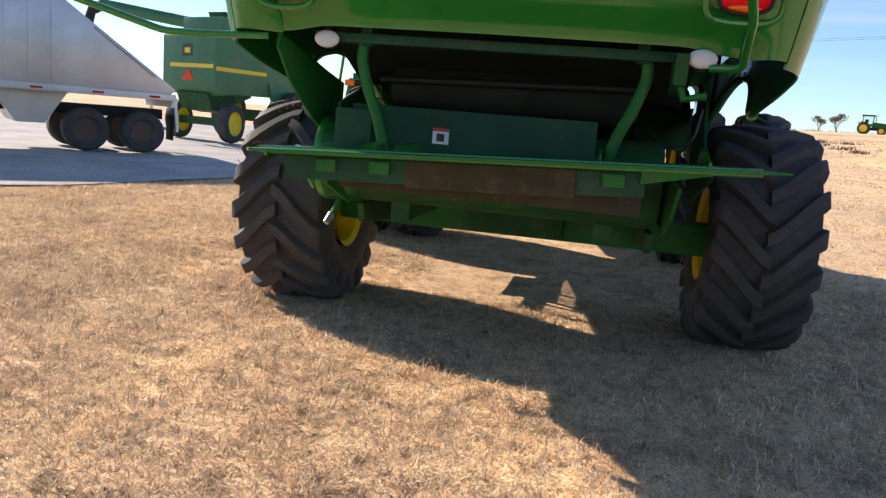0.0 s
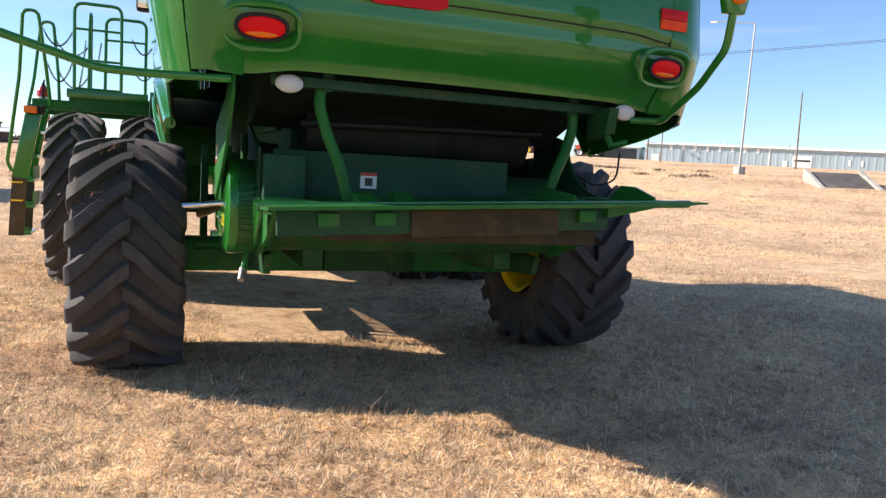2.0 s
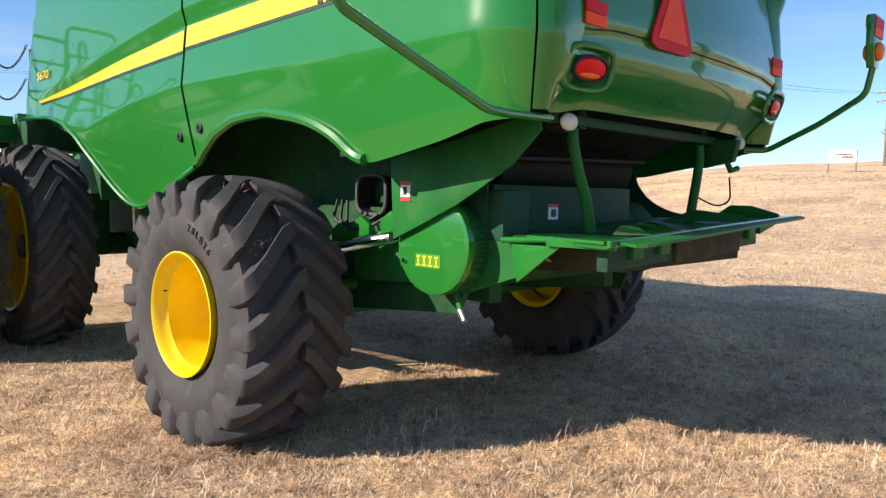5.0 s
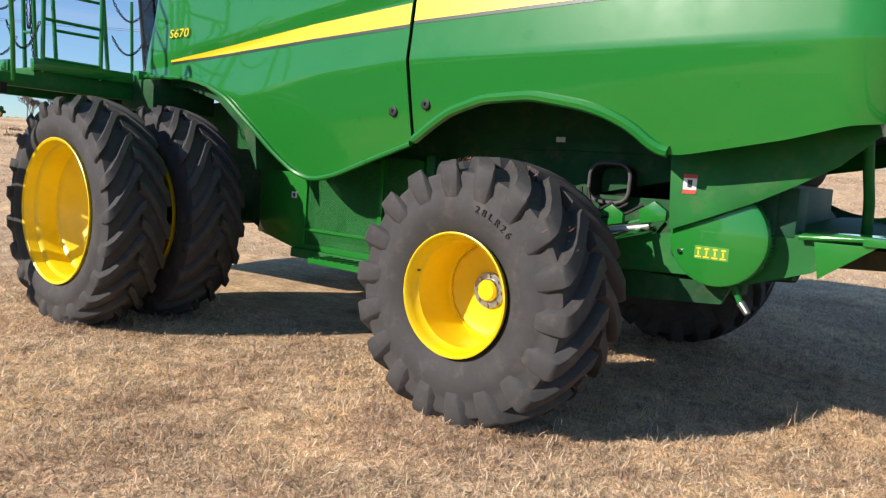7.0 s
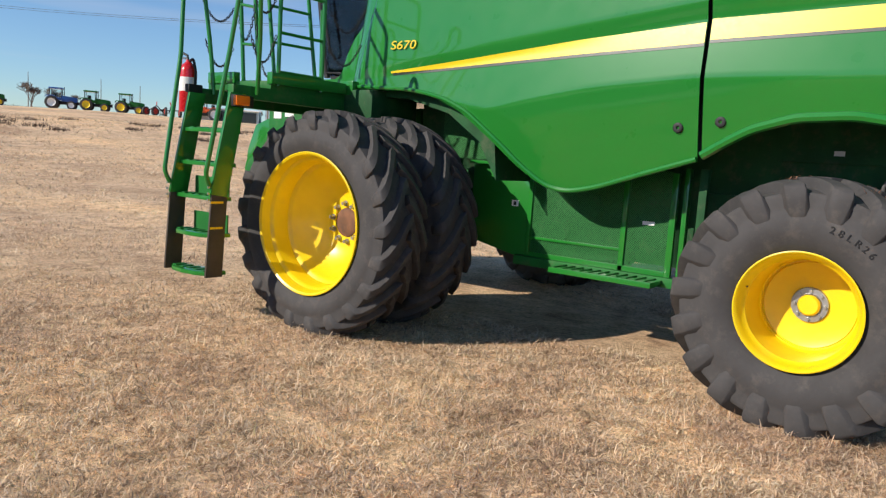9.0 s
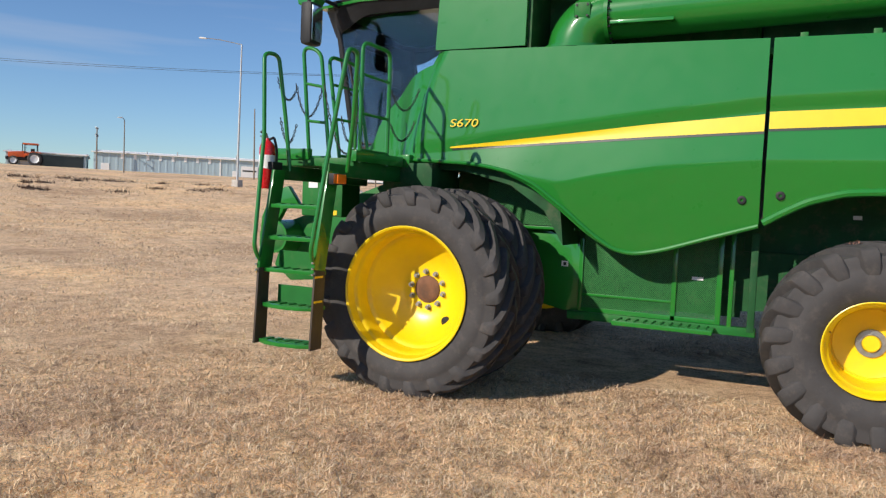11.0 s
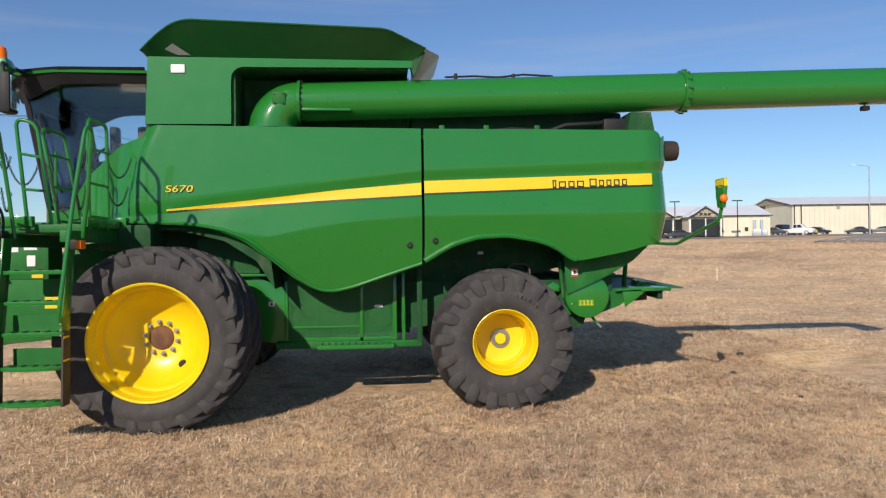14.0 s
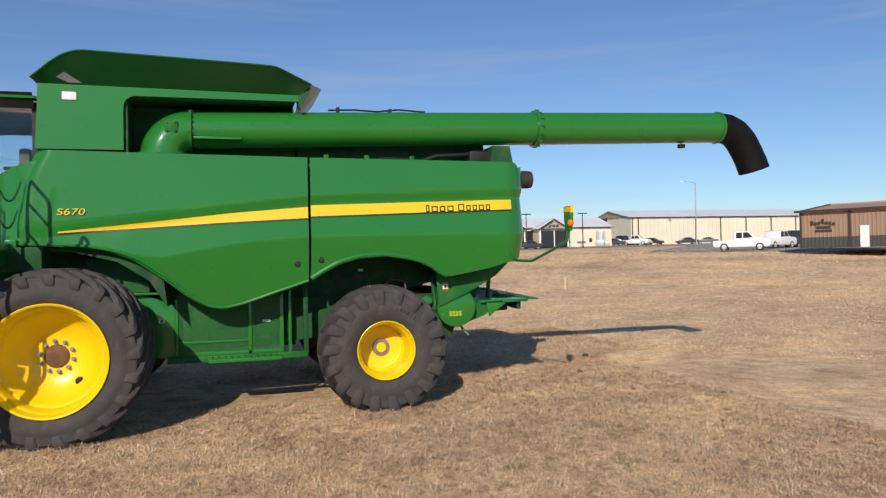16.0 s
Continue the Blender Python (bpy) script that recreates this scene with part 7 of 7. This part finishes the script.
t1 = bare_tree(3, 6.5, "leafless tree standing behind the yard")
place(t1, -14.6, 53.0, 0)
t2 = bare_tree(8, 7.0, "leafless grey-brown tree on the skyline", 0.020, 4, 0.19)
far_place(t2, 23.2, 172, 40, 1.15)
for bear, dd, a, sc in ((24.6, 176, 10, 1.0), (25.6, 180, 200, 0.8), (18.0, 190, 250, 1.1), (17.0, 185, 70, 0.9), (27.8, 200, 120, 0.7), (78.4, 150, 100, 1.6), (80.6, 152, 30, 1.4), (81.8, 146, 250, 1.1)):
    far_copy(t2, bear, dd, a, sc)


def far_brush():
    """Thin winter woods on the skyline, as many small upright twig clumps."""
    rnd = random.Random(5)
    verts, faces = [], []
    for k in range(9000):
        b = rnd.uniform(-140, 24)
        if -36 > b > -57 or -112 > b > -140:
            dd = rnd.uniform(330, 420)
        else:
            dd = rnd.uniform(230, 330)
        a = radians(b)
        x, y = -5 - math.sin(a) * dd, -2 + math.cos(a) * dd
        z = ground_z(x, y) - 0.3
        hgt = (1.4 + 2.6 * (0.5 + 0.5 * noise.noise(Vector((x * 0.012, y * 0.012, 1)))) ** 1.5) * rnd.uniform(0.5, 1.1)
        w = rnd.uniform(0.5, 1.6)
        tx, ty = math.cos(a), math.sin(a)
        n0 = len(verts)
        for j in range(4):
            o = rnd.uniform(-1, 1) * w
            hh = hgt * rnd.uniform(0.6, 1.0)
            lean = rnd.uniform(-0.5, 0.5)
            i0 = len(verts)
            verts += [(x + tx * (o - 0.28), y + ty * (o - 0.28), z), (x + tx * (o + 0.28), y + ty * (o + 0.28), z), (x + tx * (o + lean), y + ty * (o + lean), z + hh)]
            faces.append((i0, i0 + 1, i0 + 2))
    ob = part("far_woods", (verts, faces), BRUSH, smooth=False)
    return tagged(ob, "low leafless winter woods along the skyline", "woods", kind="stuff")


far_brush()

# ---- wires
wires = thing("power_lines", "thin dark overhead power lines", "power line")
for k in (-0.9, 0.9):
    pts = []
    for j in range(25):
        f = j / 24
        p = Vector((48.6, 26.6 + k, ground_z(48.6, 26.6) + 10.8)).lerp(Vector((102.6, 21.5 + k, ground_z(102.6, 21.5) + 9.2)), f)
        p.z -= 4 * 0.8 * f * (1 - f)
        pts.append(p)
    part("wire", tube(pts, 0.018, 4), BLACK, wires)
    pts = []
    for j in range(25):
        f = j / 24
        p = Vector((48.6, 26.6 + k, ground_z(48.6, 26.6) + 10.8)).lerp(Vector((20.0, 96.0 + k, ground_z(20, 96) + 11.5)), f)
        p.z -= 4 * 1.0 * f * (1 - f)
        pts.append(p)
    part("wire", tube(pts, 0.018, 4), BLACK, wires)


# ================================================================ grass near the walk
def grass_material(name, cols):
    m, nt, p = mat_new(name)
    g = nt.nodes.new("ShaderNodeNewGeometry")
    r = ramp(nt, g.outputs["Random Per Island"], [(i / (len(cols) - 1), c) for i, c in enumerate(cols)])
    n = noise_tex(nt, 0.8, 5, rough=0.65)
    tone = ramp(nt, n.outputs["Fac"], [(0.36, (0.80, 0.73, 0.68)), (0.50, (0.96, 0.95, 0.94)), (0.64, (1.05, 1.03, 0.96))]).outputs[0]
    clump = ramp(nt, noise_tex(nt, 9, 5, rough=0.75).outputs["Fac"], [(0.36, (0.50, 0.43, 0.39)), (0.46, (1.03, 1.02, 1.01)), (0.58, (1.34, 1.31, 1.26))]).outputs[0]
    c = mix_rgb(nt, 0.9, r.outputs[0], tone, "MULTIPLY")
    c = mix_rgb(nt, 0.9, c, clump, "MULTIPLY")
    c = mix_rgb(nt, brown_patch(nt), c, mix_rgb(nt, 1.0, c, (0.80, 0.73, 0.75), "MULTIPLY"))
    nt.nodes.remove(p)
    df, tl, mx = (nt.nodes.new(k) for k in ("ShaderNodeBsdfDiffuse", "ShaderNodeBsdfTranslucent", "ShaderNodeMixShader"))
    mx.inputs[0].default_value = 0.32
    for k, b in enumerate((df, tl)):
        nt.links.new(c, b.inputs["Color"])
        nt.links.new(b.outputs[0], mx.inputs[k + 1])
    nt.links.new(mx.outputs[0], nt.nodes["Material Output"].inputs["Surface"])
    return m


STRAW = grass_material("straw_blades", [(0.64, 0.49, 0.33), (0.84, 0.68, 0.48), (0.29, 0.205, 0.15), (0.90, 0.755, 0.545), (0.66, 0.51, 0.355), (0.94, 0.83, 0.63), (0.36, 0.265, 0.205), (0.86, 0.70, 0.50), (0.56, 0.49, 0.27)])


def grass(name, tufts, blades, box_xy, reach, label, seed, hmin, hmax, width, spread, lift):
    """Tufts of curled blades in front of the walk, thinner with distance."""
    rs = np.random.RandomState(seed)
    way = np.array([(0.5, -5.5), (-2.0, -5.3), (-4.2, -3.7), (-5.6, -2.1), (-6.8, -0.8), (-8.4, 0.7), (-9.4, 1.0), (-10.8, 1.8)])
    tx = rs.uniform(box_xy[0], box_xy[1], tufts)
    ty = rs.uniform(box_xy[2], box_xy[3], tufts)
    dist, right = np.full(tufts, 1e9), np.zeros(tufts, bool)
    for a, b in zip(way[:-1], way[1:]):
        ab = b - a
        t = np.clip(((tx - a[0]) * ab[0] + (ty - a[1]) * ab[1]) / (ab @ ab), 0, 1)
        d = np.hypot(tx - a[0] - t * ab[0], ty - a[1] - t * ab[1])
        on_right = ab[0] * (ty - a[1]) - ab[1] * (tx - a[0]) < 0
        right = np.where(d < dist, on_right, right)
        dist = np.minimum(dist, d)
    walked = (tx > -9.3) & (ty > -4.6) & (ty > 1.3 - 1.08 * (tx + 10.9)) & (dist < 3.5)
    under = (np.abs(tx) < 1.0) & (ty > 0.4) & (ty < 6)
    keep = (rs.uniform(0, 1, tufts) < np.clip(1.35 - dist / reach, 0, 1)) & ((right & (dist > 1.2)) | walked) & ~under
    tx, ty, dist = tx[keep], ty[keep], np.maximum(dist[keep], 1.6)
    clump = np.array([noise.noise(Vector((px * 2.4, py * 2.4, 5))) for px, py in zip(tx, ty)])
    tz = np.array([ground_z(px, py) for px, py in zip(tx, ty)])
    size = np.clip(1.0 + 0.7 * clump, 0.5, 1.6) * rs.uniform(0.7, 1.35, len(tx))
    rep = np.repeat(np.arange(len(tx)), blades)
    m = len(rep)
    ang = rs.uniform(0, 2 * np.pi, m)
    rad = spread * np.sqrt(rs.uniform(0, 1, m)) * size[rep] * (1 + 0.10 * dist[rep])
    x, y = tx[rep] + np.cos(ang) * rad, ty[rep] + np.sin(ang) * rad
    z = tz[rep] + rs.uniform(-0.006, 0.010, m)
    L = rs.uniform(hmin, hmax, m) * size[rep]
    az = ang + rs.normal(0, 1.2, m)
    rise = np.abs(rs.normal(lift, 0.38, m))
    fall = rise - rs.uniform(0.1, 1.0, m)
    turn = az + rs.normal(0, 0.5, m)
    wdt = width * rs.uniform(0.7, 1.4, m) * (1 + dist[rep] * 0.20)
    dx, dy = np.cos(az), np.sin(az)
    s = np.stack([-dy * wdt, dx * wdt, rs.uniform(-0.5, 0.5, m) * wdt], 1)
    base = np.stack([x, y, z], 1)
    mid = base + np.stack([dx * np.cos(rise), dy * np.cos(rise), np.sin(rise)], 1) * (L * 0.5)[:, None]
    tip = mid + np.stack([np.cos(turn) * np.cos(fall), np.sin(turn) * np.cos(fall), np.sin(fall)], 1) * (L * 0.5)[:, None]
    tip[:, 2] = np.maximum(tip[:, 2], tz[rep] + 0.004)
    V = np.stack([base - s, base + s, mid + s * 0.85, mid - s * 0.85, tip], 1).reshape(-1, 3)
    me = bpy.data.meshes.new(name)
    me.vertices.add(5 * m)
    me.vertices.foreach_set("co", V.ravel().astype(np.float32))
    i = (np.arange(m) * 5)[:, None]
    loops = np.concatenate([i, i + 1, i + 2, i + 3, i + 3, i + 2, i + 4], 1).ravel().astype(np.int32)
    me.loops.add(7 * m)
    me.loops.foreach_set("vertex_index", loops)
    me.polygons.add(2 * m)
    starts = np.concatenate([(np.arange(m) * 7)[:, None], (np.arange(m) * 7 + 4)[:, None]], 1).ravel().astype(np.int32)
    me.polygons.foreach_set("loop_start", starts)
    me.update(calc_edges=True)
    me.validate()
    me.materials.append(STRAW)
    ob = new(name, me)
    return tagged(ob, label, "grass", kind="stuff")


grass("dry_grass", 226000, 11, (-12, 9, -7.5, 9.5), 6.7, "short matted dry straw grass", 4, 0.030, 0.075, 0.0013, 0.05, 0.35)
grass("tall_straw", 2200, 3, (-12, 9, -7, 9), 9, "scattered taller pale straw stems", 9, 0.07, 0.16, 0.0014, 0.03, 0.9)


def field_tufts(name, n, label, seed):
    """Low tufts over the farther field, each a handful of blades, thinner and coarser with distance."""
    rs = np.random.RandomState(seed)
    verts, faces = [], []
    for _ in range(n):
        d = 9 * (90 / 9) ** rs.uniform(0, 1)
        b = radians(rs.uniform(-178, 20))
        x, y = -6 - math.sin(b) * d, -1 + math.cos(b) * d
        if -1.7 < x < 1.7 and -2.2 < y < 6.5:
            continue
        if noise.noise(Vector((x * 0.35, y * 0.35, 2))) + 0.5 * noise.noise(Vector((x * 1.3, y * 1.3, 8))) < rs.uniform(-0.55, 0.25):
            continue
        z = ground_z(x, y) - 0.01
        size = rs.uniform(0.6, 1.3) * (0.045 + 0.0016 * d)
        wide = 0.0016 + 0.00052 * d
        for k in range(4):
            ox, oy = rs.normal(0, 0.8 * size, 2)
            a = rs.uniform(0, 6.28)
            sx, sy = math.cos(a) * wide, math.sin(a) * wide
            lx, ly = rs.normal(0, 0.75 * size, 2)
            i = len(verts)
            verts += [(x + ox - sx, y + oy - sy, z), (x + ox + sx, y + oy + sy, z), (x + ox + lx, y + oy + ly, z + size * rs.uniform(0.5, 1.0))]
            faces.append((i, i + 1, i + 2))
    ob = part(name, (verts, faces), STRAW, smooth=False)
    return tagged(ob, label, "grass", kind="stuff")


field_tufts("field_grass", 112000, "low dry grass tufts across the field", 12)


def bank_weeds():
    """Dark dead weed clumps along the crest and foot of the bank."""
    rs = np.random.RandomState(21)
    verts, faces = [], []
    for _ in range(40):
        b = radians(rs.uniform(-44, -4))
        d = rs.uniform(60, 77)
        x, y = -3.5 - math.sin(b) * d, -2 + math.cos(b) * d
        r = rs.uniform(0.25, 0.7)
        for k in range(70):
            ox, oy = rs.normal(0, r, 2)
            hgt = rs.uniform(0.08, 0.34)
            z = ground_z(x + ox, y + oy) - 0.02
            lx, ly = rs.normal(0, 0.10, 2)
            i = len(verts)
            verts += [(x + ox - 0.035, y + oy, z), (x + ox + 0.035, y + oy, z), (x + ox + lx, y + oy + ly, z + hgt)]
            faces.append((i, i + 1, i + 2))
    ob = part("bank_weeds", (verts, faces), surface("dead_weeds", (0.15, 0.10, 0.07), 0.95, vary=0.3, scale=0.5), smooth=False)
    return tagged(ob, "dark dead weed clumps along the bank", "weeds", kind="stuff")


bank_weeds()


def clod(x, y, r, seed):
    bm = bmesh.new()
    bmesh.ops.create_icosphere(bm, subdivisions=2, radius=r)
    for v in bm.verts:
        v.co *= 1 + 0.35 * noise.noise(v.co / r * 1.3 + Vector((seed, 0, 0)))
        v.co.z *= 0.6
    ob = part("dirt_clod", bm, surface("dark_soil", (0.075, 0.05, 0.035), 0.95, vary=0.3, scale=12, bumpy=0.4))
    ob.location = (x, y, ground_z(x, y) + r * 0.35)
    return tagged(ob, "dark dirt clod lying in dry grass", "dirt clod", "clods in the grass")


clod(1.36, -4.32, 0.055, 0)
clod(-0.13, -3.48, 0.045, 1)
clod(-3.85, -3.38, 0.030, 2)
clod(-1.78, -3.47, 0.030, 3)



# bits of reddish straw caught on the rear tyre
def straw_bits():
    rs = np.random.RandomState(31)
    verts, faces = [], []
    for a0, x0, n in ((radians(78), -1.70, 26), (radians(112), -1.80, 26), (radians(150), -1.90, 18), (radians(60), -1.45, 16)):
        for k in range(n):
            a = a0 + rs.normal(0, 0.06)
            x = x0 + rs.normal(0, 0.05)
            r = 0.80 - 0.05 * ((x + 1.65) / 0.33) ** 2
            c = Vector((x, r * math.cos(a), RWZ + r * math.sin(a)))
            d = Vector(rs.normal(0, 1, 3)).normalized()
            u = Vector((0, math.cos(a), math.sin(a)))
            d = (d - u * d.dot(u) * 0.8).normalized() * rs.uniform(0.010, 0.026)
            s = d.cross(u).normalized() * 0.003
            i = len(verts)
            verts += [tuple(c - d - s - u * 0.01), tuple(c - d + s - u * 0.01), tuple(c + d + u * 0.015)]
            faces.append((i, i + 1, i + 2))
    ob = part("straw_bits", (verts, faces), surface("red_brown_straw", (0.32, 0.15, 0.09), 0.9, vary=0.3), smooth=False)
    return tagged(ob, "reddish straw bits caught on the tyre", "straw", kind="stuff")


straw_bits()
